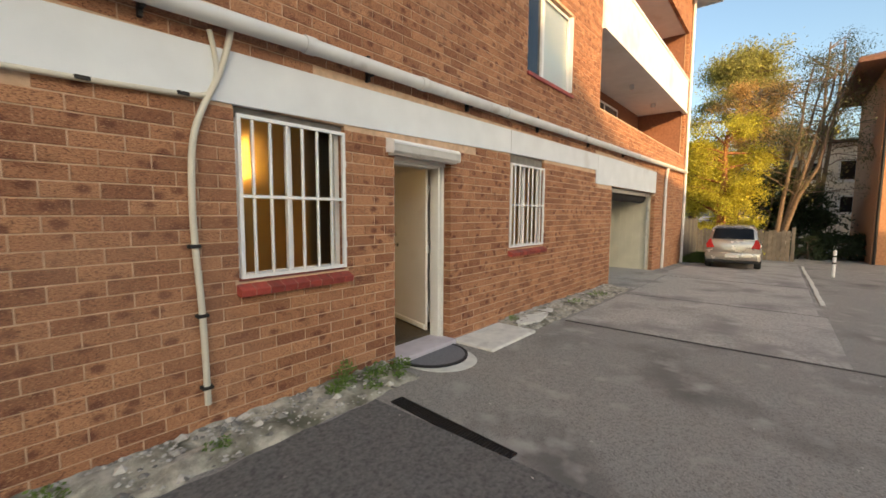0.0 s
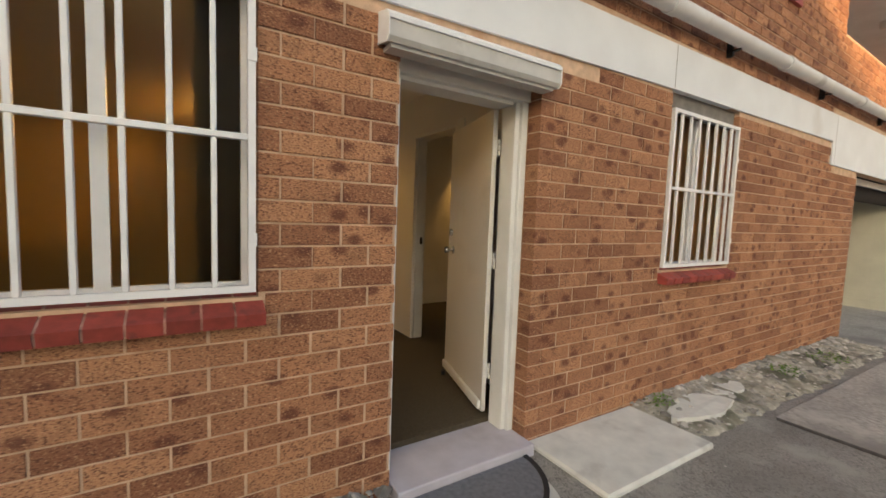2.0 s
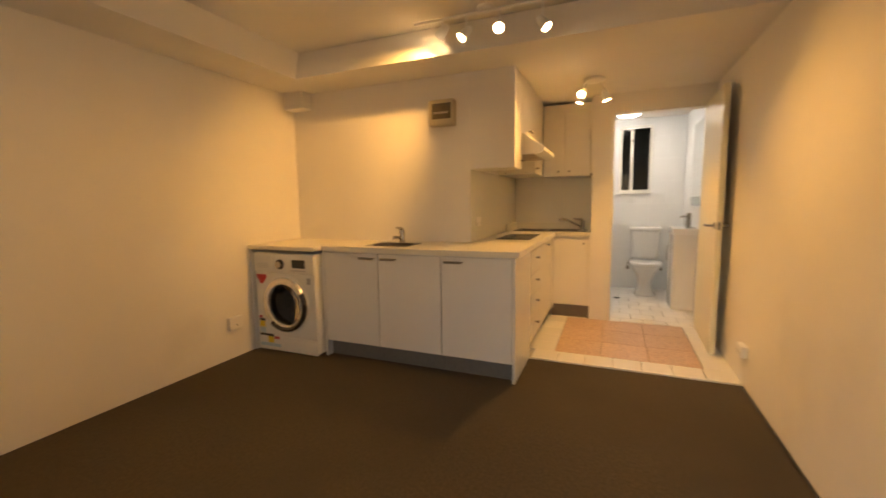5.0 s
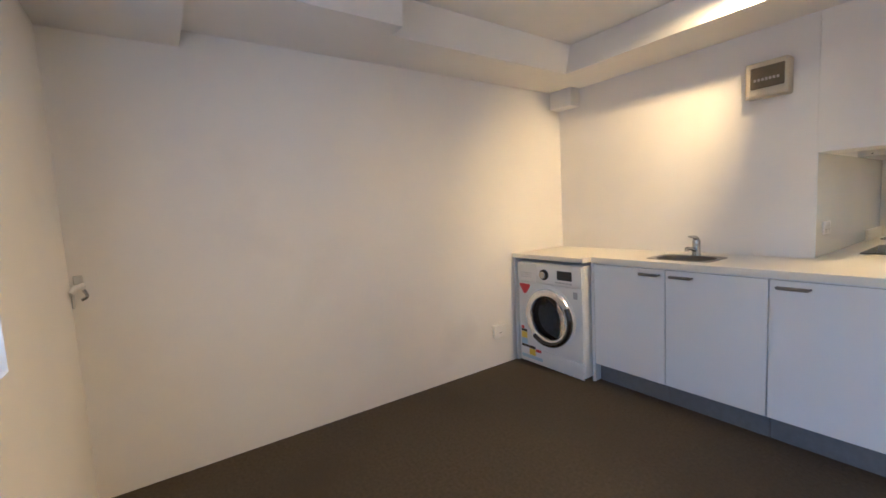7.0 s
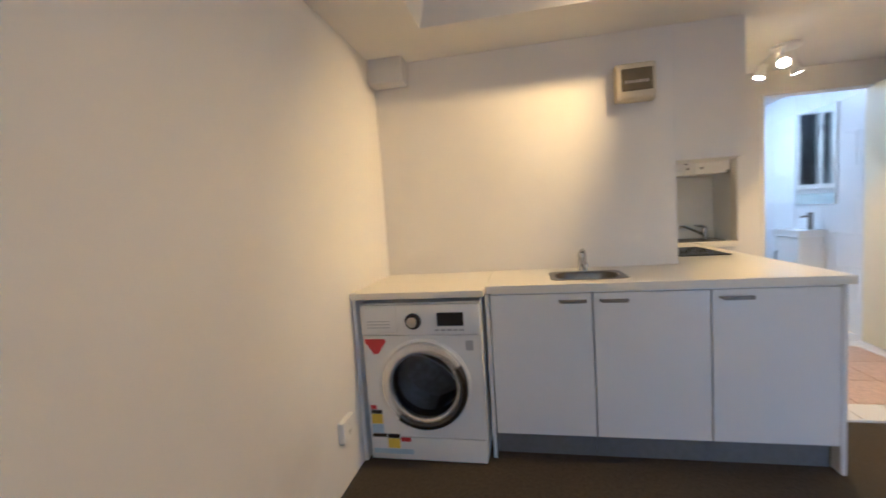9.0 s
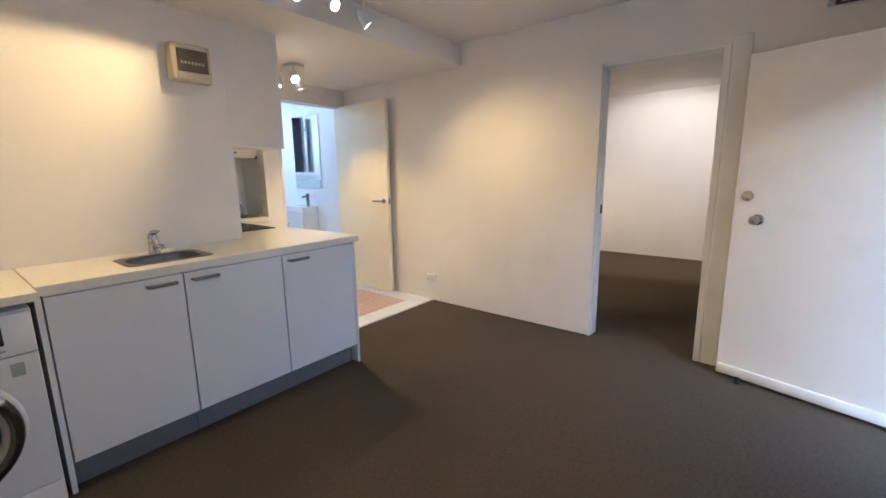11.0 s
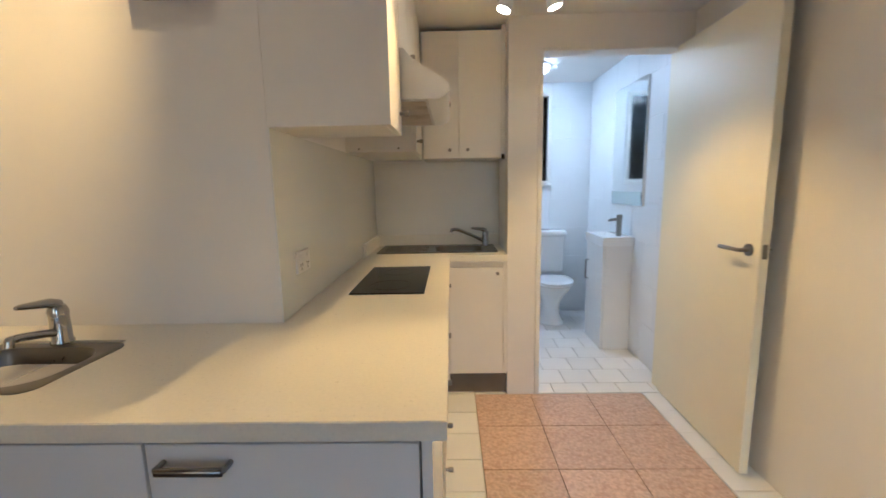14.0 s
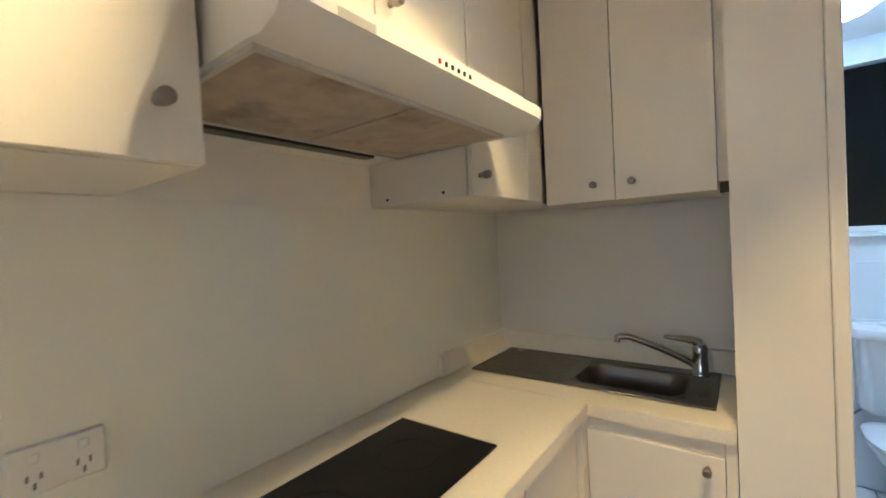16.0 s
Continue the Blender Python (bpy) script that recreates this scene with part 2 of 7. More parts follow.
CHROME = surf("chrome", (0.45, 0.44, 0.43), 0.1, 0.03, 10, 0.0, 40, metal=1.0)
NICKEL = surf("satin_nickel", (0.27, 0.255, 0.235), 0.32, 0.06, 30, 0.0, 60, metal=1.0)
HOB = surf("black_glass", (0.006, 0.006, 0.007), 0.08, 0.1, 10, 0.0, 40)
HOB.node_tree.nodes["Principled BSDF"].inputs["Specular IOR Level"].default_value = 0.2
TILE_W = surf("white_floor_tile", (0.76, 0.755, 0.735), 0.22, 0.025, 4, 0.02, 30, use_random=0.05)
TILE_P = surf("pink_speckled_tile", (0.53, 0.385, 0.295), 0.35, 0.2, 60, 0.1, 90, use_random=0.06, stain=(0.42, 0.28, 0.205), stain_scale=46, stain_at=0.5)
GROUT = surf("dark_grout", (0.17, 0.15, 0.12), 0.95, 0.2, 20, 0.2, 90)
GROUT_W = surf("pale_grout", (0.45, 0.42, 0.38), 0.95, 0.1, 20, 0.2, 90)
WALL_TILE = surf("white_wall_tile", (0.76, 0.78, 0.80), 0.3, 0.02, 4, 0.03, 20)
CERAMIC = surf("white_ceramic", (0.80, 0.80, 0.80), 0.1, 0.02, 3, 0.0, 20)
PLASTIC = surf("white_plastic", (0.76, 0.75, 0.72), 0.4, 0.02, 6, 0.0, 30)
BEIGE_PLASTIC = surf("aged_beige_plastic", (0.53, 0.46, 0.31), 0.45, 0.05, 10, 0.03, 60)
SMOKED = surf("smoked_cover", (0.13, 0.105, 0.06), 0.2, 0.2, 12, 0.0, 30)
BLACK = surf("black_plastic", (0.012, 0.012, 0.013), 0.3, 0.1, 20, 0.0, 40)
GREY_PLASTIC = surf("grey_plastic", (0.40, 0.40, 0.41), 0.35, 0.05, 20, 0.0, 40)
RED_STICK = surf("red_sticker", (0.50, 0.03, 0.04), 0.4, 0.05, 20, 0.0, 40)
YEL_STICK = surf("yellow_sticker", (0.72, 0.55, 0.05), 0.5, 0.05, 20, 0.0, 40)
BLUE_STICK = surf("pale_blue_sticker", (0.45, 0.58, 0.66), 0.5, 0.05, 20, 0.0, 40)
FILTER = surf("greasy_filter", (0.42, 0.36, 0.28), 0.5, 0.15, 25, 0.2, 90, stain=(0.22, 0.17, 0.12), stain_scale=9, stain_at=0.55)
GLASS_CLEAR = glass("window_glass", 0.02)
# amber tint stands for the room's orange lamplight seen through plain obscure glass
GLASS_OBS = glass("obscure_glass_lamplit", 0.3, (0.46, 0.29, 0.08), 0.3)
GLASS_SMOKE = glass("door_glass", 0.02, (0.5, 0.5, 0.51))
DRUM = surf("drum_steel", (0.5, 0.5, 0.51), 0.4, 0.3, 60, 0.3, 90, metal=0.8)
BRIGHT_CHROME = surf("bright_chrome", (0.80, 0.79, 0.78), 0.2, 0.03, 10, 0.0, 40, metal=0.75)
GRIP = surf("bronze_grip", (0.014, 0.012, 0.01), 0.22, 0.05, 20, 0.0, 40, coat=0.5)
MIRROR = surf("mirror", (0.86, 0.88, 0.88), 0.02, 0.0, 2, 0.0, 10, metal=1.0)
LINTEL = surf("weathered_lintel", (0.20, 0.185, 0.165), 0.8, 0.2, 12, 0.4, 60, stain=(0.11, 0.10, 0.09), stain_scale=4, stain_at=0.55)
# near-black that paints the shade in the garage top and behind the bathroom window
SHADE_BLACK = surf("painted_shade_black", (0.02, 0.02, 0.022), 0.9, 0.3, 2, 0.2, 20)
SHADE_CLOTH = surf("curtain", (0.55, 0.52, 0.46), 0.9, 0.1, 30, 0.3, 200)
DARK_CLOTH = surf("dark_curtain", (0.055, 0.055, 0.06), 0.95, 0.15, 30, 0.3, 200)
PALE_BLIND = surf("pale_blind", (0.72, 0.72, 0.70), 0.8, 0.05, 8, 0.2, 60)
BULB = glow("halogen_bulb", (1.0, 0.66, 0.32), 18.0)
OYSTER = glow("oyster_diffuser", (1.0, 0.95, 0.86), 4.0)
BARK = surf("bark", (0.16, 0.115, 0.08), 0.95, 0.3, 12, 0.8, 40, dist=0.02)
BARK_RED = surf("red_bark", (0.26, 0.11, 0.045), 0.95, 0.3, 12, 0.8, 40, dist=0.02)
LEAF_OLIVE = surf("olive_leaf", (0.13, 0.125, 0.055), 0.7, 0.3, 2, 0, 40, use_random=0.4, island=True)
ORANGE_BRICK = surf("orange_brickwork", (0.40, 0.20, 0.10), 0.9, 0.2, 14, 0.4, 40)
LEAF_LIME = surf("lime_leaf", (0.47, 0.43, 0.04), 0.6, 0.3, 3, 0, 40, use_random=0.4, island=True)
LEAF_PINE = surf("pine_leaf", (0.28, 0.27, 0.07), 0.7, 0.3, 2, 0, 40, use_random=0.4, island=True)
LEAF_RUST = surf("rust_leaf", (0.46, 0.285, 0.09), 0.7, 0.3, 2, 0, 40, use_random=0.4, island=True)
LEAF_DARK = surf("dark_leaf", (0.035, 0.055, 0.022), 0.6, 0.3, 3, 0, 40, use_random=0.4, island=True)
GRASS = surf("grass_blade", (0.09, 0.13, 0.03), 0.8, 0.3, 5, 0, 40, use_random=0.4, island=True)
HOUSE_TAN = surf("tan_render", (0.80, 0.76, 0.66), 0.85, 0.08, 2, 0.2, 30)
BROWN_BRICK = surf("brown_brickwork", (0.22, 0.10, 0.06), 0.9, 0.2, 14, 0.4, 40)
ROOF_TILE = surf("roof_tile", (0.14, 0.07, 0.05), 0.8, 0.2, 10, 0.4, 30)
FENCE = surf("grey_timber", (0.21, 0.17, 0.125), 0.9, 0.2, 6, 0.4, 60, use_random=0.25)
CAR_PAINT = surf("silver_car_paint", (0.50, 0.46, 0.40), 0.25, 0.03, 3, 0.0, 20, metal=0.6, coat=0.6)
CAR_GLASS = surf("dark_car_glass", (0.015, 0.016, 0.018), 0.06, 0.1, 3, 0.0, 20)
TAIL = surf("red_tail_lamp", (0.45, 0.015, 0.012), 0.15, 0.1, 40, 0.0, 20, coat=0.8)
TYRE = surf("tyre_rubber", (0.02, 0.02, 0.02), 0.85, 0.1, 20, 0.2, 60)
GARAGE_WALL = surf("garage_wall_paint", (0.62, 0.60, 0.50), 0.85, 0.06, 3, 0.15, 50)
PURPLE_SLATE = surf("painted_step", (0.52, 0.49, 0.53), 0.6, 0.1, 8, 0.2, 60, stain=(0.38, 0.35, 0.37), stain_scale=3, stain_at=0.58)


for mat in (LEAF_OLIVE, LEAF_LIME, LEAF_PINE, LEAF_RUST, LEAF_DARK, WEED, GRASS):
    n, l = mat.node_tree.nodes, mat.node_tree.links
    b = n["Principled BSDF"]
    through_leaf = n.new("ShaderNodeBsdfTranslucent")
    l.new(b.inputs["Base Color"].links[0].from_socket, through_leaf.inputs["Color"])
    both = n.new("ShaderNodeMixShader")
    both.inputs[0].default_value = 0.4
    l.new(b.outputs[0], both.inputs[1])
    l.new(through_leaf.outputs[0], both.inputs[2])
    l.new(both.outputs[0], n["Material Output"].inputs["Surface"])


# ---- mesh helpers ----
OFFSET = {}


def thing(name, loc, label, category, group="", rz=0, kind=""):
    """A thing: an empty at its base. Without a turn its parts are given in world metres."""
    ob = new(name)
    ob.matrix_world = pose(*loc, 0, 0, rz)
    if rz == 0:
        OFFSET[ob.name] = Vector(loc)
    return tagged(ob, label, category, group, kind)


def root_of(ob):
    while ob.parent:
        ob = ob.parent
    return ob


def finish(name, bm, material, smooth=False):
    me = bpy.data.meshes.new(name)
    bmesh.ops.recalc_face_normals(bm, faces=bm.faces)
    bm.to_mesh(me)
    bm.free()
    me.materials.append(material)
    if smooth:
        me.polygons.foreach_set("use_smooth", [True] * len(me.polygons))
        me.set_sharp_from_angle(angle=radians(38))
    return me


def part(name, bm, material, parent, label="", smooth=True):
    off = OFFSET.get(root_of(parent).name)
    if off is not None:
        bmesh.ops.translate(bm, vec=-off, verts=bm.verts)
    ob = new(name, finish(name, bm, material, smooth))
    ob.parent = parent
    return tagged(ob, label)


def structure(name, bm, material, label, category, smooth=False):
    return tagged(new(name, finish(name, bm, material, smooth)), label, category, "", "structure")


def box(bm, x0, y0, z0, x1, y1, z1, bevel=0.0, seg=1):
    x0, x1 = min(x0, x1), max(x0, x1)
    y0, y1 = min(y0, y1), max(y0, y1)
    z0, z1 = min(z0, z1), max(z0, z1)
    v = [bm.verts.new(p) for p in ((x0, y0, z0), (x1, y0, z0), (x1, y1, z0), (x0, y1, z0), (x0, y0, z1), (x1, y0, z1), (x1, y1, z1), (x0, y1, z1))]
    f = [bm.faces.new([v[i] for i in q]) for q in ((3, 2, 1, 0), (4, 5, 6, 7), (0, 1, 5, 4), (1, 2, 6, 5), (2, 3, 7, 6), (3, 0, 4, 7))]
    if bevel:
        edges = {e for face in f for e in face.edges}
        bmesh.ops.bevel(bm, geom=list(edges), offset=bevel, segments=seg, affect="EDGES", profile=0.5)
    return v


def B(*a, bevel=0.0, seg=1):
    bm = bmesh.new()
    box(bm, *a, bevel=bevel, seg=seg)
    return bm


def prism(bm, pts, axis, a, b):
    """Extrudes a 2D outline along an axis from a to b. Outline in the two other axes, in xyz order."""
    def at(p, w):
        return {"x": (w, p[0], p[1]), "y": (p[0], w, p[1]), "z": (p[0], p[1], w)}[axis]
    lo = [bm.verts.new(at(p, a)) for p in pts]
    hi = [bm.verts.new(at(p, b)) for p in pts]
    bm.faces.new(lo)
    bm.faces.new(hi[::-1])
    for i in range(len(pts)):
        j = (i + 1) % len(pts)
        bm.faces.new((lo[i], lo[j], hi[j], hi[i]))


def tube(bm, pts, radii, seg=12, cap=True):
    """A round tube along points; radii one number or one per point."""
    pts = [Vector(p) for p in pts]
    if not hasattr(radii, "__len__"):
        radii = [radii] * len(pts)
    rings = []
    side, last = None, None
    for i, p in enumerate(pts):
        d = (pts[min(i + 1, len(pts) - 1)] - pts[max(i - 1, 0)]).normalized()
        if last is not None and d.dot(last) < 0:
            d = -d
        last = d
        if side is None:
            side = d.orthogonal().normalized()
        side = (side - d * side.dot(d)).normalized()
        up = d.cross(side)
        rings.append([bm.verts.new(p + radii[i] * (side * math.cos(2 * math.pi * k / seg) + up * math.sin(2 * math.pi * k / seg))) for k in range(seg)])
    for a, b in zip(rings, rings[1:]):
        for k in range(seg):
            bm.faces.new((a[k], a[(k + 1) % seg], b[(k + 1) % seg], b[k]))
    if cap:
        bm.faces.new(rings[0][::-1])
        bm.faces.new(rings[-1])


def T(pts, radii, seg=12):
    bm = bmesh.new()
    tube(bm, pts, radii, seg)
    return bm


def lathe(bm, profile, centre, axis="z", seg=32, sx=1.0, sy=1.0, caps=True):
    """Turns a profile of (radius, height) round an axis through centre."""
    c = Vector(centre)
    rings = []
    for r, h in profile:
        ring = []
        for k in range(seg):
            a = 2 * math.pi * k / seg
            u, w = r * math.cos(a) * sx, r * math.sin(a) * sy
            ring.append(bm.verts.new(c + Vector({"z": (u, w, h), "y": (u, h, w), "x": (h, u, w)}[axis])))
        rings.append(ring)
    for a, b in zip(rings, rings[1:]):
        for k in range(seg):
            bm.faces.new((a[k], a[(k + 1) % seg], b[(k + 1) % seg], b[k]))
    if caps and profile[0][0] > 1e-5:
        bm.faces.new(rings[0][::-1])
    if caps and profile[-1][0] > 1e-5:
        bm.faces.new(rings[-1])
    bmesh.ops.remove_doubles(bm, verts=bm.verts, dist=1e-5)


def L(profile, centre, axis="z", seg=32, sx=1.0, sy=1.0, caps=True):
    bm = bmesh.new()
    lathe(bm, profile, centre, axis, seg, sx, sy, caps)
    return bm


def curved(pts, n=6):
    """A smooth line through points."""
    p = [Vector(q) for q in pts]
    p = [2 * p[0] - p[1]] + p + [2 * p[-1] - p[-2]]
    out = []
    for i in range(1, len(p) - 2):
        for k in range(n):
            t = k / n
            a, b, c, d = p[i - 1], p[i], p[i + 1], p[i + 2]
            out.append(0.5 * (2 * b + (c - a) * t + (2 * a - 5 * b + 4 * c - d) * t * t + (3 * b - a - 3 * c + d) * t ** 3))
    out.append(p[-2])
    return out


def holed(axis, w0, w1, u0, u1, z0, z1, holes):
    """A wall of thickness w0..w1 in the plane (u, z) with rectangular holes (u0, u1, z0, z1) through it. axis: 'y' when it faces y."""
    us = sorted({u0, u1, *[min(max(h[i], u0), u1) for h in holes for i in (0, 1)]})
    zs = sorted({z0, z1, *[min(max(h[i], z0), z1) for h in holes for i in (2, 3)]})
    nu, nz = len(us) - 1, len(zs) - 1

    def solid(i, j):
        if not (0 <= i < nu and 0 <= j < nz):
            return False
        u, z = (us[i] + us[i + 1]) / 2, (zs[j] + zs[j + 1]) / 2
        return not any(h[0] < u < h[1] and h[2] < z < h[3] for h in holes)

    bm = bmesh.new()
    cache = {}

    def V(i, j, w):
        if (i, j, w) not in cache:
            cache[i, j, w] = bm.verts.new((us[i], (w0, w1)[w], zs[j]) if axis == "y" else ((w0, w1)[w], us[i], zs[j]))
        return cache[i, j, w]

    for i in range(nu):
        for j in range(nz):
            if not solid(i, j):
                continue
            for w in (0, 1):
                bm.faces.new((V(i, j, w), V(i + 1, j, w), V(i + 1, j + 1, w), V(i, j + 1, w)))
            for di, dj, a, b in ((-1, 0, (i, j), (i, j + 1)), (1, 0, (i + 1, j), (i + 1, j + 1)), (0, -1, (i, j), (i + 1, j)), (0, 1, (i, j + 1), (i + 1, j + 1))):
                if not solid(i + di, j + dj):
                    bm.faces.new((V(*a, 0), V(*b, 0), V(*b, 1), V(*a, 1)))
    return bm


def rect_ring(bm, axis, w0, w1, u0, u1, z0, z1, t):
    """A rectangular frame of bar width t."""
    for a in ((u0, u0 + t, z0, z1), (u1 - t, u1, z0, z1), (u0 + t, u1 - t, z0, z0 + t), (u0 + t, u1 - t, z1 - t, z1)):
        if axis == "y":
            box(bm, a[0], w0, a[2], a[1], w1, a[3])
        else:
            box(bm, w0, a[0], a[2], w1, a[1], a[3])


# ---- large structure ----
F = 1.71          # outer face of the brick facade
FI = 1.98         # inner face of the front wall
LOW, HIGH = 2.236, 2.43
XL, XR = -0.158, 3.48
OPENINGS = [(0.82, 1.752, 0.935, 2.172), (2.348, 3.236, -0.6, 2.03), (4.565, 5.62, 0.925, 2.272), (9.0, 13.0, -0.9, 2.04)]
UPPER = [(5.0, 6.6, 3.48, 4.78), (8.03, 16.9, 3.56, 5.19), (8.03, 16.9, 6.3, 7.9)]


def grow(h, d):
    return (h[0] - d, h[1] + d, h[2] - d, h[3] + d)


def ground_z(x):
    for (a, za), (b, zb) in zip(((-400, -0.10), (4, -0.10), (9, -0.20), (13, -0.27), (17, -0.42), (26, -0.55)), ((4, -0.10), (9, -0.20), (13, -0.27), (17, -0.42), (26, -0.55), (900, -0.55))):
        if x <= b:
            return za + (zb - za) * (x - a) / (b - a)
    return -0.55


gx = [-300, -60, -20] + [-8 + 0.5 * i for i in range(77)] + [34, 45, 70, 150, 400]
gy = [-300, -60, -20, -10, -6, -4, -3, -2, -1, 0, 1, 1.71, 4, 12, 40, 300]
bm = bmesh.new()
grid = [[bm.verts.new((x, y, ground_z(x) + 0.006 * noise.noise((x * 0.9, y * 0.9, 0)))) for y in gy] for x in gx]
for i in range(len(gx) - 1):
    for j in range(len(gy) - 1):
        bm.faces.new((grid[i][j], grid[i + 1][j], grid[i + 1][j + 1], grid[i][j + 1]))
structure("ground", bm, ASPHALT, "worn dark grey asphalt driveway with pale aggregate patches", "ground", True)


def drive_panel(x0, x1, y0, y1, material, label):
    bm = bmesh.new()
    n = 12
    rows = [[bm.verts.new((x0 + (x1 - x0) * i / n, y, ground_z(x0 + (x1 - x0) * i / n) + h)) for y, h in ((y0, -0.02), (y0 + 0.01, 0.013), (y1 - 0.01, 0.013), (y1, -0.02))] for i in range(n + 1)]
    for a, b in zip(rows, rows[1:]):
        for k in range(3):
            bm.faces.new((a[k], a[k + 1], b[k + 1], b[k]))
    bm.faces.new(rows[0])
    bm.faces.new(rows[-1][::-1])
    return structure("pavement", bm, material, label, "pavement")


drive_panel(5.2, 8.2, -1.9, 1.12, CONCRETE, "grey weathered concrete driveway panel with open joints")
drive_panel(8.24, 11.9, -1.8, 1.12, CONCRETE, "grey weathered concrete driveway panel beside the garage")
drive_panel(11.94, 20.0, -1.8, 1.3, CONCRETE, "grey concrete parking bay under the car")
drive_panel(9.0, 13.0, 1.16, 6.6, CONCRETE, "smooth grey concrete garage floor")
for x, y0, y1 in ((5.165, -2.6, 1.1), (8.205, -1.9, 1.12), (11.905, -1.8, 1.12)):
    bm = bmesh.new()
    for i in range(24):
        ya, yb = (y0 + (y1 - y0) * k / 24 for k in (i, i + 1))
        d = 0.012 * noise.noise((x, ya * 3, 1))
        box(bm, x + d, ya, ground_z(x) - 0.05, x + d + 0.017, yb, ground_z(x) + 0.0155)
    structure("joint", bm, TAR, "dark tar-filled expansion joint across the driveway", "pavement")
# darker sealed strip of asphalt up to the drain grate
bm = bmesh.new()
n = 60
edge = [(-4.0 + 5.66 * i / n, 1.235 + 0.05 * noise.noise((i * 0.35, 0, 4))) for i in range(n + 1)]
rows = [[bm.verts.new((x, y, ground_z(x) + h)) for x, y in edge] for h in (-0.02, 0.011)]
low = [bm.verts.new((x - (0.09 if i == n else 0), -9.0, ground_z(x) + 0.011)) for i, (x, y) in enumerate(edge)]
for i in range(n):
    bm.faces.new((rows[0][i], rows[0][i + 1], rows[1][i + 1], rows[1][i]))
    bm.faces.new((rows[1][i], rows[1][i + 1], low[i + 1], low[i]))
structure("asphalt_patch", bm, DARK_ASPHALT, "smoother dark asphalt strip ending at the drain grate", "pavement", True)
# pale kerb line at the edge of the parking bay
bm = bmesh.new()
for i in range(16):
    x = 9.5 + i * 0.6
    box(bm, x, -1.95 + 0.008 * (i % 3), ground_z(x) - 0.05, x + 0.58, -1.875 + 0.008 * (i % 3), ground_z(x + 0.3) + 0.022, 0.006)
structure("kerb", bm, PALE_CONCRETE, "low pale concrete kerb edging of the parking bay", "kerb")

structure("wall_front_outer", holed("y", F + 0.006, 1.83, -6.0, 17.5, -0.9, 9.2, [grow(h, 0.004) for h in OPENINGS + UPPER]), MORTAR, "brick facade wall with recessed pale mortar joints", "wall")
structure("wall_front_inner", holed("y", 1.834, FI, -0.30, 7.4, -0.1, 2.5, [grow(h, 0.006) for h in OPENINGS[:3]]), PAINT, "white painted inner face of the front wall", "wall")

# living room
bm = bmesh.new()
box(bm, -0.32, FI, -0.1, XL, 5.5, 2.5)
structure("wall_left", bm, PAINT, "plain white painted side wall of the living room", "wall")
bm = bmesh.new()
box(bm, XL, 5.345, -0.1, 1.44, 5.5, 2.5)
structure("wall_back", bm, PAINT, "white painted wall behind the peninsula bench", "wall")
structure("wall_splash", B(1.44, 5.345, -0.1, 1.59, 7.12, 2.5), PAINT, "white wall beside the kitchen bench", "wall")
structure("wall_right", holed("x", XR, 3.60, FI, 6.565, -0.1, 2.5, [(2.93, 3.67, -0.2, 2.055)]), PAINT, "white painted wall with the bedroom doorway", "wall")
structure("wall_kitchen_back", B(1.59, 7.0, -0.1, 2.455, 7.12, 2.5), PAINT, "white wall behind the kitchen sink", "wall")
structure("wall_bathroom_front", holed("y", 6.566, 6.68, 2.455, 3.60, -0.1, 2.5, [(2.625, 3.425, -0.2, 2.06)]), PAINT, "cream painted wall round the bathroom doorway", "wall")
structure("wall_bathroom_left", B(2.455, 6.68, -0.1, 2.50, 8.45, 2.5), WALL_TILE, "white bathroom side wall", "wall")
structure("wall_bathroom_right", B(3.50, 6.68, -0.1, 3.60, 8.45, 2.5), WALL_TILE, "white tiled bathroom wall behind the basin", "wall")
structure("wall_bathroom_back", holed("y", 8.30, 8.42, 2.50, 3.50, -0.1, 2.5, [(2.715, 3.115, 1.315, 2.185)]), WALL_TILE, "white tiled bathroom wall with a small window", "wall")
# added backing, coloured near-black so that the panes look unlit
structure("window_backing", B(2.2, 8.9, 0.6, 3.7, 8.95, 2.8), SHADE_BLACK, "near-black backing added outside the bathroom window to darken it", "wall")
# bedroom
structure("wall_bedroom_back", B(3.60, 5.085, -0.1, 7.3, 5.2, 2.5), PAINT, "white bedroom wall", "wall")
structure("wall_bedroom_right", B(7.22, FI, -0.1, 7.35, 5.085, 2.5), PAINT, "white bedroom end wall", "wall")
structure("ceiling_bedroom", B(3.60, FI, HIGH, 7.22, 5.085, 2.5), CEIL, "white painted bedroom ceiling", "ceiling")

# living ceilings: a raised field with dropped borders
structure("ceiling", B(XL, FI, HIGH, XR, 4.93, 2.5), CEIL, "white painted ceiling with dropped borders", "ceiling")
structure("ceiling_kitchen", B(XL, 4.92, LOW, XR, 7.0, 2.425), CEIL, "lowered white ceiling over the kitchen", "ceiling")
bm = bmesh.new()
prism(bm, [(XL, LOW), (0.255, LOW), (0.30, HIGH + 0.004), (XL, HIGH + 0.004)], "y", 3.465, 4.92)
prism(bm, [(XL, LOW - 0.003), (0.385, LOW - 0.003), (0.40, HIGH + 0.006), (XL, HIGH + 0.006)], "y", 2.5, 3.465)
structure("bulkhead_left", bm, CEIL, "white plaster bulkhead with a sloped edge", "ceiling")
structure("bulkhead_front", B(XL, FI, 2.15, XR, 2.5, HIGH + 0.008), CEIL, "low white bulkhead along the front wall", "ceiling")
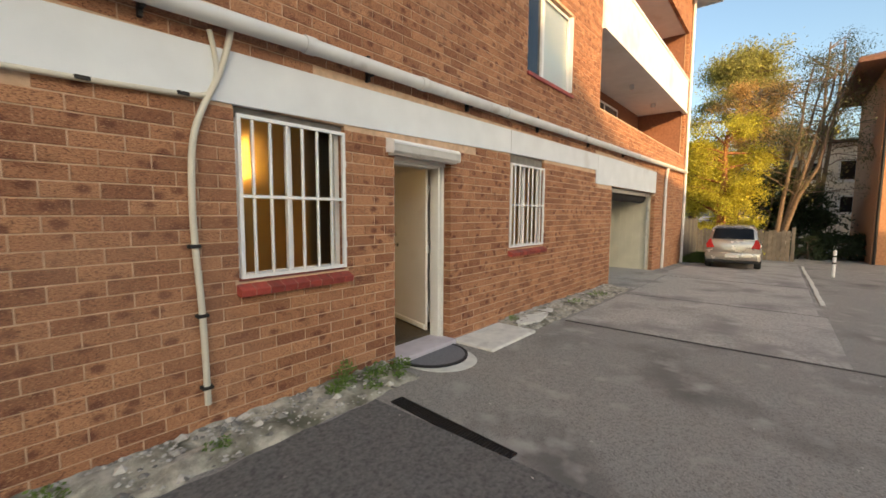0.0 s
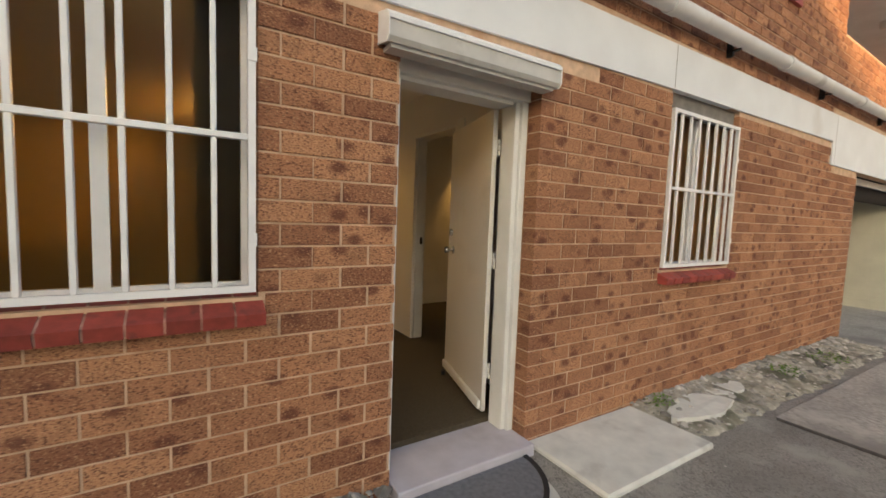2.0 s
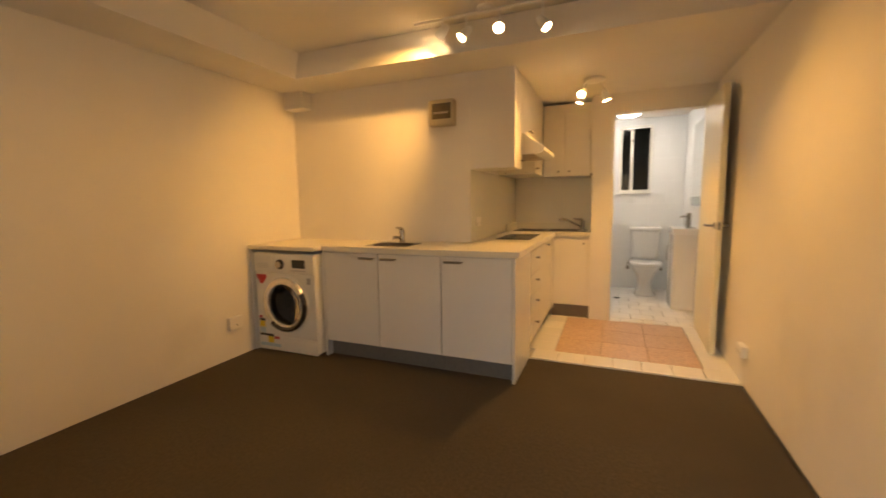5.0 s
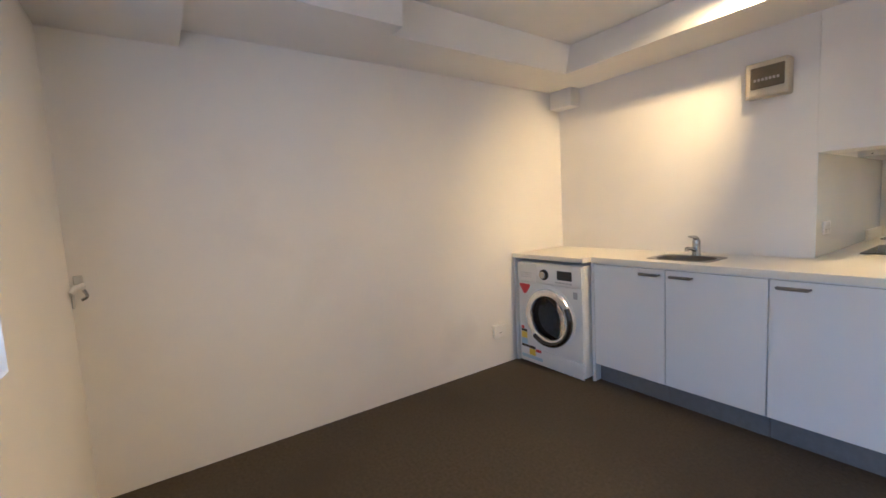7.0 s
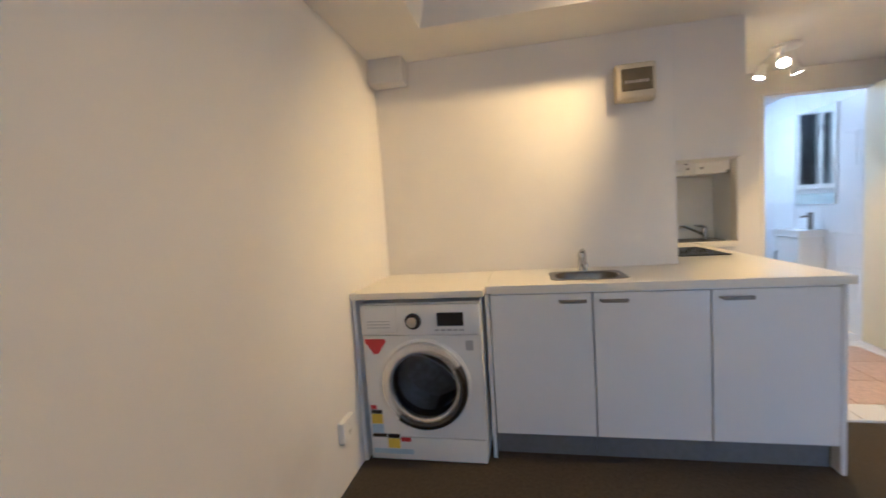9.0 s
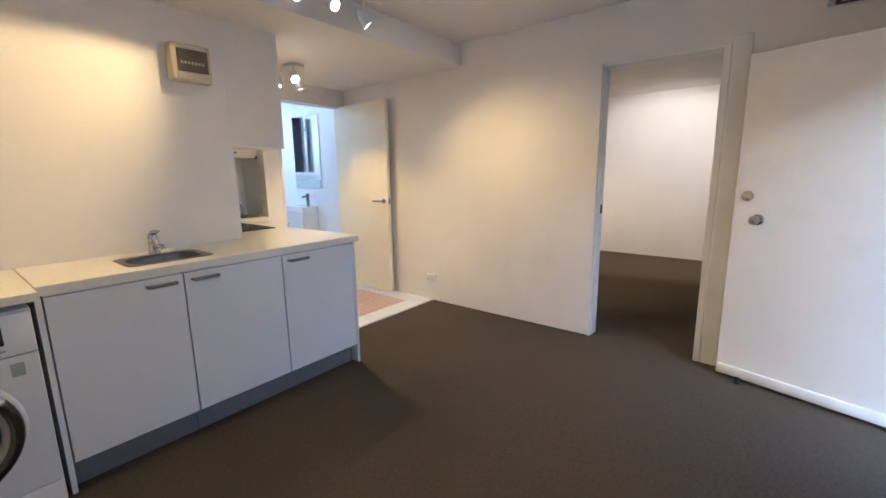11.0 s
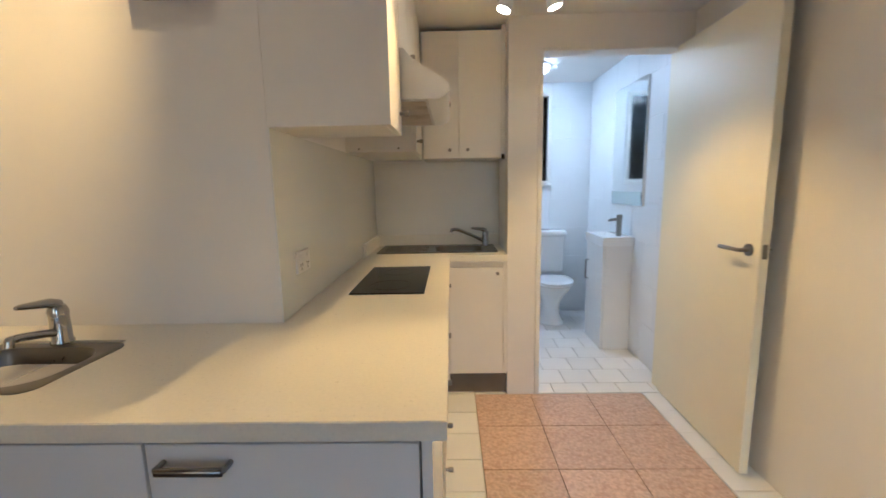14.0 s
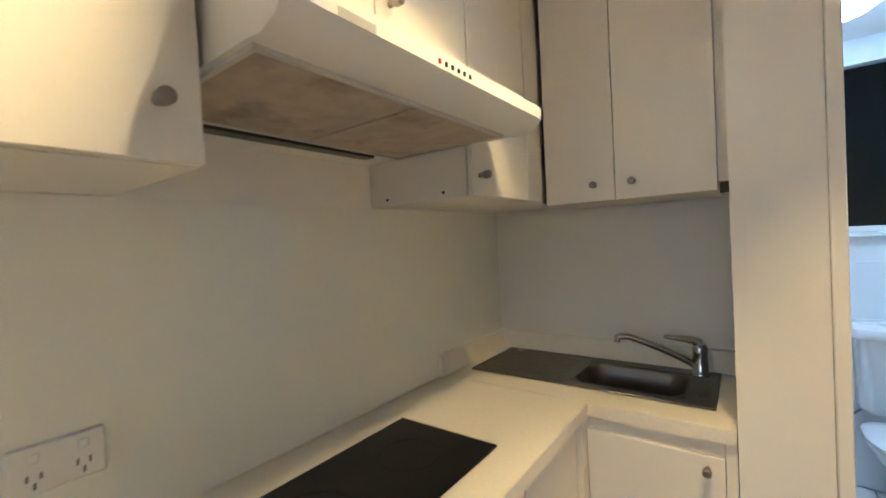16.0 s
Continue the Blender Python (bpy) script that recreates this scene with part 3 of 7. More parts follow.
structure("pipe_boxing", B(XL, 5.22, 2.09, 0.06, 5.345, LOW + 0.002, bevel=0.004), PAINT, "small white boxed-in pipe in the ceiling corner", "trim")
structure("ceiling_bathroom", B(2.50, 6.68, 2.28, 3.50, 8.30, 2.4), CEIL, "white bathroom ceiling", "ceiling")
structure("slab_above", B(-6.0, 1.84, 2.52, 17.5, 9.5, 2.64), CEIL, "concrete floor slab over the flat", "ceiling")

# floors
structure("floor_carpet", B(XL, FI - 0.02, -0.1, XR, 5.298, 0.0), CARPET, "dark brown cut pile carpet", "floor")
structure("floor_bedroom", B(XR + 0.002, FI, -0.1, 7.22, 5.085, -0.001), CARPET, "dark brown bedroom carpet", "floor")
floor_kitchen = structure("floor_kitchen", B(1.59, 5.30, -0.1, XR, 6.60, -0.002), GROUT_W, "kitchen floor of white and pink tiles in pale grout", "floor")
floor_bath = structure("floor_bathroom", B(2.455, 6.60, -0.1, 3.50, 8.30, -0.002), GROUT, "bathroom floor of white tiles with dark grout", "floor")
# solid black strip paints the shade of the gap at the wall foot
structure("skirting_gap", B(XR - 0.012, 3.68, 0.001, XR - 0.001, 5.29, 0.006), BLACK, "thin black strip painting the shaded gap under the wall edge", "trim")

# garage and upper floors
bm = bmesh.new()
box(bm, 8.8, 1.84, -0.9, 8.98, 7.0, 2.5)
box(bm, 13.02, 1.84, -0.9, 13.2, 7.0, 2.5)
box(bm, 8.8, 7.0, -0.9, 13.2, 7.2, 2.5)
# added low soffit; its near-black colour stands for the shade in the garage
structure("ceiling_garage", B(8.98, 1.84, 2.2, 13.02, 7.0, 2.3), SHADE_BLACK, "garage soffit blackened to paint in the shade inside", "ceiling")
structure("wall_garage", bm, GARAGE_WALL, "cream painted garage walls in shadow", "wall")
bm = bmesh.new()
for j in range(26):
    z = -0.5 + 0.1 * j
    for i in range(13):
        y = 1.9 + 0.39 * i + (0.195 if j % 2 else 0.0)
        box(bm, 13.008, y, z, 13.03, min(y + 0.38, 6.98), z + 0.09)
tagged(new("blockwork", finish("blockwork", bm, GARAGE_WALL)), "cream painted block courses of the garage wall", "wall", "", "stuff")
for z0, z1 in ((3.56, 5.19), (6.3, 7.9)):
    bm = bmesh.new()
    box(bm, 8.0, 3.3, z0 - 0.6, 17.0, 3.42, z1 + 0.1)
    box(bm, 7.9, 1.84, z0 - 0.6, 8.02, 3.3, z1 + 0.1)
    box(bm, 16.92, 1.84, z0 - 0.6, 17.04, 3.3, z1 + 0.1)
    structure("wall_loggia", bm, BROWN_BRICK, "shaded brown brick back wall of the balcony", "wall")
    structure("ceiling_loggia", B(8.03, 1.84, z1 + 0.001, 16.9, 3.3, z1 + 0.2), RENDER, "pale rendered balcony soffit", "ceiling")
    structure("floor_loggia", B(8.03, 1.84, z0 - 0.8, 16.9, 3.3, z0 - 0.62), PALE_CONCRETE, "concrete balcony floor", "floor")
structure("roof", B(-6.5, 0.9, 9.2, 18.2, 10, 9.5), RENDER, "flat roof edge with pale eaves", "roof")
structure("wall_end", B(17.3, 1.84, -0.9, 17.5, 9.5, 9.2), BROWN_BRICK, "brick end wall of the apartment block", "wall")
structure("wall_rear", B(-6.0, 9.5, -0.9, 17.5, 9.7, 9.2), BROWN_BRICK, "rear wall of the apartment block", "wall")

# unseen block added behind the walk, its outline shaped to shade the lower facade
bm = bmesh.new()
prism(bm, [(-75, -0.6), (-9.5, -0.6), (-9.5, 13.2), (-15.3, 13.75), (-20.3, 14.1), (-23.3, 14.5), (-25.4, 15.2), (-27.0, 17.0), (-75, 17.0)], "y", -44.0, -32.0)
structure("facade_shade_block", bm, BROWN_BRICK, "unseen brown block added behind the walk to shade the lower facade", "building")

# painted band, sloped with the slab line
bm = bmesh.new()
prism(bm, [(-6.0, 2.03), (0, 2.155), (2.07, 2.197), (4.5, 2.262), (7.93, 2.312), (7.95, 2.045), (13.0, 2.045), (13.0, 2.66), (9.0, 2.64), (3.2, 2.56), (0.8, 2.52), (-6.0, 2.33)], "y", F - 0.012, F + 0.04)
band = structure("painted_band", bm, RENDER, "white painted render band above the ground floor windows", "trim")


def band_low(x):
    return float(np.interp(x, (-6.0, 0, 2.07, 4.5, 7.93, 7.96, 13.0, 13.01), (2.03, 2.155, 2.197, 2.262, 2.312, 2.045, 2.045, 2.66)))


def band_high(x):
    return float(np.interp(x, (-6.0, 0.8, 3.2, 9.0, 13.0), (2.33, 2.52, 2.56, 2.64, 2.66)))


# ---- outside things ----
for x in (4.55, 8.02):
    structure("band_joint", B(x, F - 0.0128, band_low(x) + 0.01, x + 0.006, F - 0.0118, band_high(x) - 0.01), LINTEL, "thin dark crack across the painted band", "trim")


def drain_pipe():
    p = thing("drain_pipe", (4, F - 0.1, 2.7), "thick white plastic drain pipe running along the facade", "pipe")
    pts = [(-6, 2.48), (1.36, 2.70), (4.3, 2.745), (9, 2.83), (17.2, 2.98)]
    pipe = part("pipe", T([(x, F - 0.1, z) for x, z in pts], 0.058, 20), PIPE, p)
    for x in (-0.9, 1.36, 2.65, 4.3, 6.2, 8.4, 10.6, 12.8, 15.0):
        z = float(np.interp(x, [q[0] for q in pts], [q[1] for q in pts]))
        part("collar", T([(x - 0.045, F - 0.1, z - 0.001), (x + 0.045, F - 0.1, z + 0.001)], 0.066, 20), PIPE, p)
    for x in (0.3, 2.0, 3.5, 5.3, 7.4, 9.6):
        z = float(np.interp(x, [q[0] for q in pts], [q[1] for q in pts]))
        bm = B(x - 0.012, F - 0.045, z - 0.11, x + 0.012, F + 0.01, z + 0.11)
        box(bm, x - 0.012, F - 0.1, z - 0.072, x + 0.012, F, z - 0.060)
        part("bracket", bm, IRON, p)


drain_pipe()


def conduit(pts, r, label, clips):
    c = thing("conduit", pts[-1], label, "pipe", "conduits on the facade")
    part("pipe", T(curved(pts, 8), r, 10), CONDUIT, c)
    for x, y, z in clips:
        part("clip", B(x - 0.035, y - r - 0.004, z - 0.012, x + 0.035, F + 0.004, z + 0.012, bevel=0.003), IRON, c, "black saddle clip")


conduit([(0.80, F - 0.05, 2.64), (0.775, F - 0.03, 2.50), (0.72, F - 0.03, 2.33), (0.62, F - 0.03, 2.12), (0.555, F - 0.028, 1.93), (0.53, F - 0.028, 1.70), (0.525, F - 0.028, 1.40), (0.535, F - 0.028, 1.12), (0.555, F - 0.028, 0.74), (0.565, F - 0.03, 0.13)], 0.021, "pale painted conduit bending down the brick wall", [(0.525, F - 0.028, 1.21), (0.555, F - 0.028, 0.745), (0.563, F - 0.03, 0.25)])
conduit([(0.665, F - 0.05, 2.60), (0.70, F - 0.03, 2.46), (0.705, F - 0.03, 2.34), (0.66, F - 0.03, 2.21), (0.54, F - 0.03, 2.17), (0.3, F - 0.03, 2.155), (-0.3, F - 0.03, 2.13), (-3.0, F - 0.03, 2.06)], 0.016, "thin white conduit along the lower edge of the painted band", [(0.50, F - 0.03, 2.168), (0.02, F - 0.03, 2.143), (-0.5, F - 0.03, 2.12)])


def barred_window(x0, x1, z0, ztop, gz1, bars, sill_n, label, split, group, first, step_):
    """A recessed window with a steel grille and a brick sill."""
    w = thing("window", ((x0 + x1) / 2, F, z0), label, "window", group)
    yb = F + 0.085
    bm = bmesh.new()
    rect_ring(bm, "y", yb, yb + 0.05, x0 + 0.004, x1 - 0.004, z0 + 0.004, ztop - 0.004, 0.045)
    xm = x0 + (x1 - x0) * split
    box(bm, xm - 0.024, yb - 0.006, z0 + 0.05, xm + 0.024, yb + 0.044, ztop - 0.05)
    part("window_frame", bm, WHITE_METAL, w)
    for a, b in ((x0 + 0.05, xm - 0.024), (xm + 0.024, x1 - 0.05)):
        pane = part("pane", B(a, yb + 0.02, z0 + 0.05, b, yb + 0.026, ztop - 0.05), GLASS_OBS, w, "obscure textured glass with orange lamplight tinted in", False)
        pane.visible_shadow = False
    part("lintel", B(x0 + 0.002, F + 0.045, gz1 - 0.01, x1 - 0.002, yb - 0.004, ztop - 0.002), LINTEL, w, "grey weathered lintel board")
    # grille
    g = F - 0.004
    bm = bmesh.new()
    rect_ring(bm, "y", g - 0.014, g + 0.014, x0 + 0.012, x1 - 0.008, z0 + 0.02, gz1, 0.026)
    grille = part("grille_frame", bm, WHITE_METAL, w)
    n = bars + 1
    for i in range(1, n):
        x = first + step_ * (i - 1)
        part("bar", B(x - 0.010, g - 0.010, z0 + 0.046, x + 0.010, g + 0.010, gz1 - 0.026, bevel=0.003), WHITE_METAL, grille)
    zm = z0 + 0.02 + (gz1 - z0) * 0.5
    part("cross_bar", B(x0 + 0.038, g - 0.014, zm - 0.012, x1 - 0.034, g + 0.014, zm + 0.012, bevel=0.003), WHITE_METAL, grille)
    for z in (z0 + 0.2, zm + 0.28):
        part("fixing_tab", B(x1 - 0.036, g - 0.019, z, x1 - 0.004, g - 0.0145, z + 0.05), WHITE_METAL, grille)
    # sill of red bricks on a slope
    sw = (x1 - x0 + 0.05) / sill_n
    for i in range(sill_n):
        a = x0 - 0.025 + i * sw
        bm = bmesh.new()
        prism(bm, [(F - 0.068, z0 - 0.102), (F + 0.08, z0 - 0.095), (F + 0.08, z0 + 0.014), (F - 0.078, z0 - 0.055)], "x", a + 0.0042, a + sw - 0.0042)
        part("brick", bm, SILL, w, "", False)
    bm = bmesh.new()
    prism(bm, [(F - 0.064, z0 - 0.097), (F + 0.08, z0 - 0.09), (F + 0.08, z0 + 0.008), (F - 0.071, z0 - 0.055)], "x", x0 - 0.018, x1 + 0.018)
    part("sill_bed", bm, SILL_BED, w, "pale mortar between the sill bricks", False)
    return w


barred_window(0.82, 1.752, 0.935, 2.172, 2.115, 6, 9, "white barred window with obscure glass and red brick sill", 0.48, "barred windows", 0.942, 0.1325)
barred_window(4.565, 5.62, 0.925, 2.272, 2.135, 7, 10, "white barred window with pale curtain and red brick sill", 0.5, "barred windows", 4.70, 0.131)
cur = thing("curtain", (5.1, 1.90, 0.95), "pale pleated curtain behind the barred window", "curtain")
bm = bmesh.new()
cpts = [(4.95 + 0.62 * i / 60, 1.895 + 0.018 * math.sin(i * 0.9)) for i in range(61)]
va = [[bm.verts.new((x, y, z)) for x, y in cpts] for z in (0.93, 2.25)]
for i in range(60):
    bm.faces.new((va[0][i], va[0][i + 1], va[1][i + 1], va[1][i]))
part("cloth", bm, SHADE_CLOTH, cur)

dcur = thing("curtain", (1.66, 1.955, 0.95), "dark grey pleated curtain gathered beside the barred window", "curtain")
bm = bmesh.new()
dpts = [(1.555 + 0.195 * i / 48, 1.952 + 0.016 * math.sin(i * 1.05) + 0.004 * math.sin(i * 0.37)) for i in range(49)]
va = [[bm.verts.new((x, y + d, z)) for x, y in dpts] for d in (0.0, 0.0035) for z in (0.945, 2.16)]
for a, b in ((0, 1), (2, 3), (0, 2), (1, 3)):
    for i in range(48):
        bm.faces.new((va[a][i], va[a][i + 1], va[b][i + 1], va[b][i]))
part("cloth", bm, DARK_CLOTH, dcur)
part("track", B(1.50, 1.945, 2.16, 1.752, 1.975, 2.17), WHITE_METAL, dcur, "white curtain track")

# upper window
uw = thing("window", (5.8, F, 3.48), "white framed sliding window on the upper floor", "window")
bm = bmesh.new()
rect_ring(bm, "y", F + 0.06, F + 0.12, 5.004, 6.596, 3.484, 4.776, 0.05)
box(bm, 5.53, F + 0.05, 3.53, 5.60, F + 0.115, 4.73)
part("window_frame", bm, WHITE_METAL, uw)
part("pane", B(5.05, F + 0.085, 3.53, 5.53, F + 0.091, 4.73), CAR_GLASS, uw, "sky-reflecting glass", False)
part("pane", B(5.60, F + 0.085, 3.53, 6.55, F + 0.091, 4.73), GLASS_CLEAR, uw, "clear glass before a blind", False)
part("blind", B(5.60, F + 0.096, 3.53, 6.55, F + 0.102, 4.73), PALE_BLIND, uw, "pale closed blind", False)
part("reveal", B(6.57, F - 0.002, 3.53, 6.602, F + 0.06, 4.776), WHITE_TRIM, uw)
part("sill", B(4.98, F - 0.03, 3.43, 6.62, F + 0.06, 3.482), SILL, uw)

# white balustrade of the second balcony
bal = thing("balustrade", (12.4, F, 5.19), "white rendered balcony balustrade with a top rail", "balustrade")
part("panel", B(8.0, F - 0.05, 5.15, 16.95, F + 0.06, 6.22, bevel=0.01), RENDER, bal)
part("rail", B(7.98, F - 0.07, 6.22, 16.97, F + 0.08, 6.29, bevel=0.01), WHITE_METAL, bal)
part("slab_edge", B(7.98, F - 0.07, 5.06, 16.97, F + 0.06, 5.15), RENDER, bal)
for x in (9.4, 12.6, 15.2):
    ld = thing("balcony_lamp", (x, 2.4, 5.11), "small round balcony soffit lamp", "lamp", "balcony lamps")
    part("globe", L([(0.0, 5.03), (0.06, 5.05), (0.075, 5.10), (0.075, 5.185), (0, 5.186)], (x, 2.4, 0)), PLASTIC, ld)
for x0, x1 in ((9.2, 10.3), (11.6, 14.2)):
    bw = thing("balcony_door", ((x0 + x1) / 2, 3.28, 2.96), "dark glazed sliding balcony door in a pale frame", "door", "balcony doors")
    bm = bmesh.new()
    rect_ring(bm, "y", 3.25, 3.298, x0, x1, 2.97, 4.9, 0.06)
    box(bm, (x0 + x1) / 2 - 0.03, 3.25, 3.0, (x0 + x1) / 2 + 0.03, 3.298, 4.86)
    part("door_frame", bm, WHITE_METAL, bw)
    part("pane", B(x0 + 0.05, 3.27, 3.02, x1 - 0.05, 3.276, 4.85), CAR_GLASS, bw)

# downpipes and tap at the garage pier
dp = thing("downpipe", (14.1, F - 0.05, -0.3), "white painted downpipe on the brick pier", "pipe", "downpipes")
part("pipe", T(curved([(14.1, F - 0.1, 2.9), (14.1, F - 0.06, 2.6), (14.1, F - 0.05, 2.2), (14.1, F - 0.05, 1.0), (14.1, F - 0.05, -0.3)], 4), 0.045, 12), PIPE, dp)
for z in (2.0, 0.9):
    part("bracket", B(14.03, F - 0.1, z, 14.17, F + 0.005, z + 0.03), PIPE, dp)
dp2 = thing("downpipe", (17.3, F - 0.05, -0.4), "white painted downpipe on the building corner", "pipe", "downpipes")
part("pipe", T([(17.3, F - 0.06, 9.2), (17.3, F - 0.06, -0.4)], 0.05, 12), PIPE, dp2)

# roller door housing and lintel shadow board in the garage
rd = thing("roller_door", (11, 1.95, 1.9), "rolled-up cream garage door under the lintel", "garage door")
# black roll paints in the shade at the top of the opening
part("roll", T([(9.02, 2.12, 1.92), (12.98, 2.12, 1.92)], 0.16, 16), SHADE_BLACK, rd, "rolled curtain blackened to paint in the shade")
part("bottom_rail", B(9.03, 1.86, 1.94, 12.97, 1.90, 2.03), OLD_WHITE, rd)
for x in (9.03, 12.97):
    part("guide", B(x - 0.02, 1.85, -0.2, x + 0.02, 1.92, 1.94), OLD_WHITE, rd)

# door canopy
can = thing("door_canopy", (2.76, F, 2.0), "white painted box hood over the entry door", "canopy")
bm = bmesh.new()
prism(bm, [(F + 0.005, 2.02), (F - 0.095, 2.00), (F - 0.11, 2.02), (F - 0.11, 2.10), (F - 0.09, 2.125), (F + 0.005, 2.15)], "x", 2.24, 3.26)
part("hood", bm, OLD_WHITE, can, "weathered grey front of the hood", False)
bm = bmesh.new()
prism(bm, [(F + 0.005, 2.152), (F - 0.092, 2.128), (F - 0.118, 2.104), (F - 0.118, 2.088), (F - 0.1115, 2.088), (F - 0.1115, 2.101), (F - 0.0905, 2.1262), (F + 0.005, 2.1506)], "x", 2.236, 3.264)
part("flashing", bm, WHITE_METAL, can, "white painted top flashing", False)
for x0, x1 in ((2.2345, 2.2398), (3.2602, 3.2655)):
    bm = bmesh.new()
    prism(bm, [(F + 0.004, 2.012), (F - 0.098, 1.996), (F - 0.117, 2.02), (F - 0.117, 2.10), (F - 0.092, 2.1275), (F + 0.004, 2.1515)], "x", x0, x1)
    part("end_cap", bm, WHITE_METAL, can, "white end cap", False)
part("underside", B(2.262, F - 0.08, 1.985, 3.24, F + 0.003, 2.004), OLD_WHITE, can)

# entry door frame, leaf, threshold
ef = thing("door_frame", (2.8, F + 0.09, 0), "white painted timber entry door frame", "door frame")
for x0, x1, n in ((2.351, 2.390, "jamb"), (3.158, 3.233, "jamb")):
    bm = bmesh.new()
    box(bm, x0, F + 0.085 if x0 < 2.5 else F + 0.126, -0.06, x1, 1.925 if x0 < 2.5 else FI - 0.022, 1.955)
    if x0 < 2.5:
        box(bm, x0, F + 0.06, -0.06, x0 + 0.03, F + 0.086, 1.955)
    else:
        box(bm, x1 - 0.046, F + 0.098, -0.06, x1, F + 0.127, 1.955)
    bmesh.ops.bevel(bm, geom=bm.edges[:], offset=0.004, segments=1, affect="EDGES")
    part(n, bm, WHITE_TRIM, ef)
bm = B(2.351, F + 0.085, 1.955, 3.233, FI + 0.012, 2.027)
box(bm, 2.391, F + 0.13, 1.935, 3.14, FI, 1.957)
part("head", bm, WHITE_TRIM, ef)

step = structure("door_step", B(2.351, F - 0.10, -0.16, 3.233, FI + 0.02, -0.035, bevel=0.006), PURPLE_SLATE, "pale painted concrete threshold of the entry", "step")
structure("floor_edge", B(2.351, FI, -0.06, 3.233, FI + 0.03, 0.003), CARPET, "carpet edge at the threshold", "floor")


def knob_set(door, x, y, z, side):
    k = part("knob", L([(0.0, 0.0), (0.032, 0.0), (0.032, 0.006), (0.014, 0.010), (0.011, 0.035), (0.024, 0.042), (0.028, 0.058), (0.022, 0.072), (0.0, 0.074)] if side > 0 else [(0.0, 0.0), (0.032, 0.0), (0.032, -0.006), (0.014, -0.010), (0.011, -0.035), (0.024, -0.042), (0.028, -0.058), (0.022, -0.072), (0.0, -0.074)], (x, y, z), "y", 20), CHROME, door, "chrome door knob")
    return k


LEAF_ANGLE = 74.5
door = thing("entry_door", (3.142, 1.992, 0.0), "open cream painted entry door with chrome knob", "door", rz=LEAF_ANGLE)
part("leaf", B(0.014, -0.02, 0.012, 0.836, 0.012, 1.945, bevel=0.003), ENTRY_PAINT, door)
part("weather_strip", B(0.022, 0.0115, 0.025, 0.826, 0.036, 0.085, bevel=0.008, seg=2), WHITE_TRIM, door, "white timber weather bar")
for s, face in ((1, 0.012), (-1, -0.02)):
    knob_set(door, 0.71, face, 1.012, s)
    part("deadlock", L([(0.0, face), (0.031, face), (0.029, face + 0.01 * s), (0.013, face + 0.012 * s), (0.0, face + 0.011 * s)], (0.772, 0, 1.148), "y", 24), CHROME, door, "round chrome deadlock")
for z in (0.24, 0.955, 1.66):
    h = part("hinge", B(0.0112, -0.0195, z, 0.0142, 0.004, z + 0.1), WHITE_TRIM, door, "painted butt hinge with worn knuckles")
    for k in range(3):
        part("knuckle", L([(0, 0), (0.0085, 0.0), (0.0095, 0.0015), (0.0095, 0.0295), (0.0085, 0.031), (0, 0.031)], (0.004, -0.028, z + 0.0335 * k), "z", 12), WHITE_TRIM, h)
    part("pin", T([(0.004, -0.028, z - 0.006), (0.004, -0.028, z + 0.106)], 0.0055, 8), NICKEL, h, "dull steel pin")
part("door_stop", L([(0.0, 0.0), (0.016, 0.0), (0.016, 0.035), (0.0, 0.036)], (0.70, 0.062, 0.0), "z", 12), RUBBER_EDGE, door)

# mat, slab, drain
mat = thing("door_mat", (2.75, 1.6, -0.1), "half-round black rubber door mat", "mat")


def half_round(r, z0, z1, cx, cy, sy, r_in=0.0):
    bm = bmesh.new()
    n = 28
    pts = [(cx + r * math.cos(math.pi * i / n), cy - r * sy * math.sin(math.pi * i / n)) for i in range(n + 1)]
    if r_in:
        pts += [(cx + r_in * math.cos(math.pi * i / n), cy - r_in * sy * math.sin(math.pi * i / n)) for i in range(n, -1, -1)]
    prism(bm, pts, "z", z0, z1)
    return bm


part("mat_field", half_round(0.375, -0.093, -0.078, 2.765, 1.605, 1.02), RUBBER, mat, "", False)
part("mat_edge", half_round(0.40, -0.093, -0.073, 2.765, 1.605, 1.02, 0.372), RUBBER_EDGE, mat, "", False)
bm = bmesh.new()
pts = [(2.36 + 0.62 * (0.5 - 0.5 * math.cos(math.pi * i / 14)) * 1.25, 1.60 - 0.55 * math.sin(math.pi * i / 14) ** 0.8) for i in range(15)]
prism(bm, pts, "z", -0.16, -0.094)
structure("step_apron", bm, PALE_CONCRETE, "rounded pale concrete apron before the door", "step")
bm = B(3.27, 1.13, -0.2, 4.30, F - 0.002, -0.072, bevel=0.012)
for v in bm.verts:
    v.co.x += 0.02 * noise.noise(v.co * 5)
    v.co.y += 0.02 * noise.noise(v.co * 4)
structure("concrete_slab", bm, PALE_CONCRETE, "pale concrete slab beside the entry", "pavement")
for cx, cy, rx, ry, z1, seed in ((4.75, 1.43, 0.36, 0.13, -0.055, 1), (5.35, 1.52, 0.24, 0.10, -0.07, 7)):
    bm = bmesh.new()
    ring = []
    for k in range(22):
        a = 2 * math.pi * k / 22
        r = 1 + 0.35 * noise.noise((math.cos(a) * 1.6 + seed, math.sin(a) * 1.6, seed))
        ring.append((cx + rx * r * math.cos(a), cy + ry * r * math.sin(a)))
    prism(bm, ring, "z", -0.2, z1)
    for v in bm.verts:
        if v.co.z > -0.15:
            v.co.z += 0.012 * noise.noise(v.co * 7)
    structure("broken_concrete", bm, PALE_CONCRETE, "pale broken lump of concrete at the wall foot", "pavement")
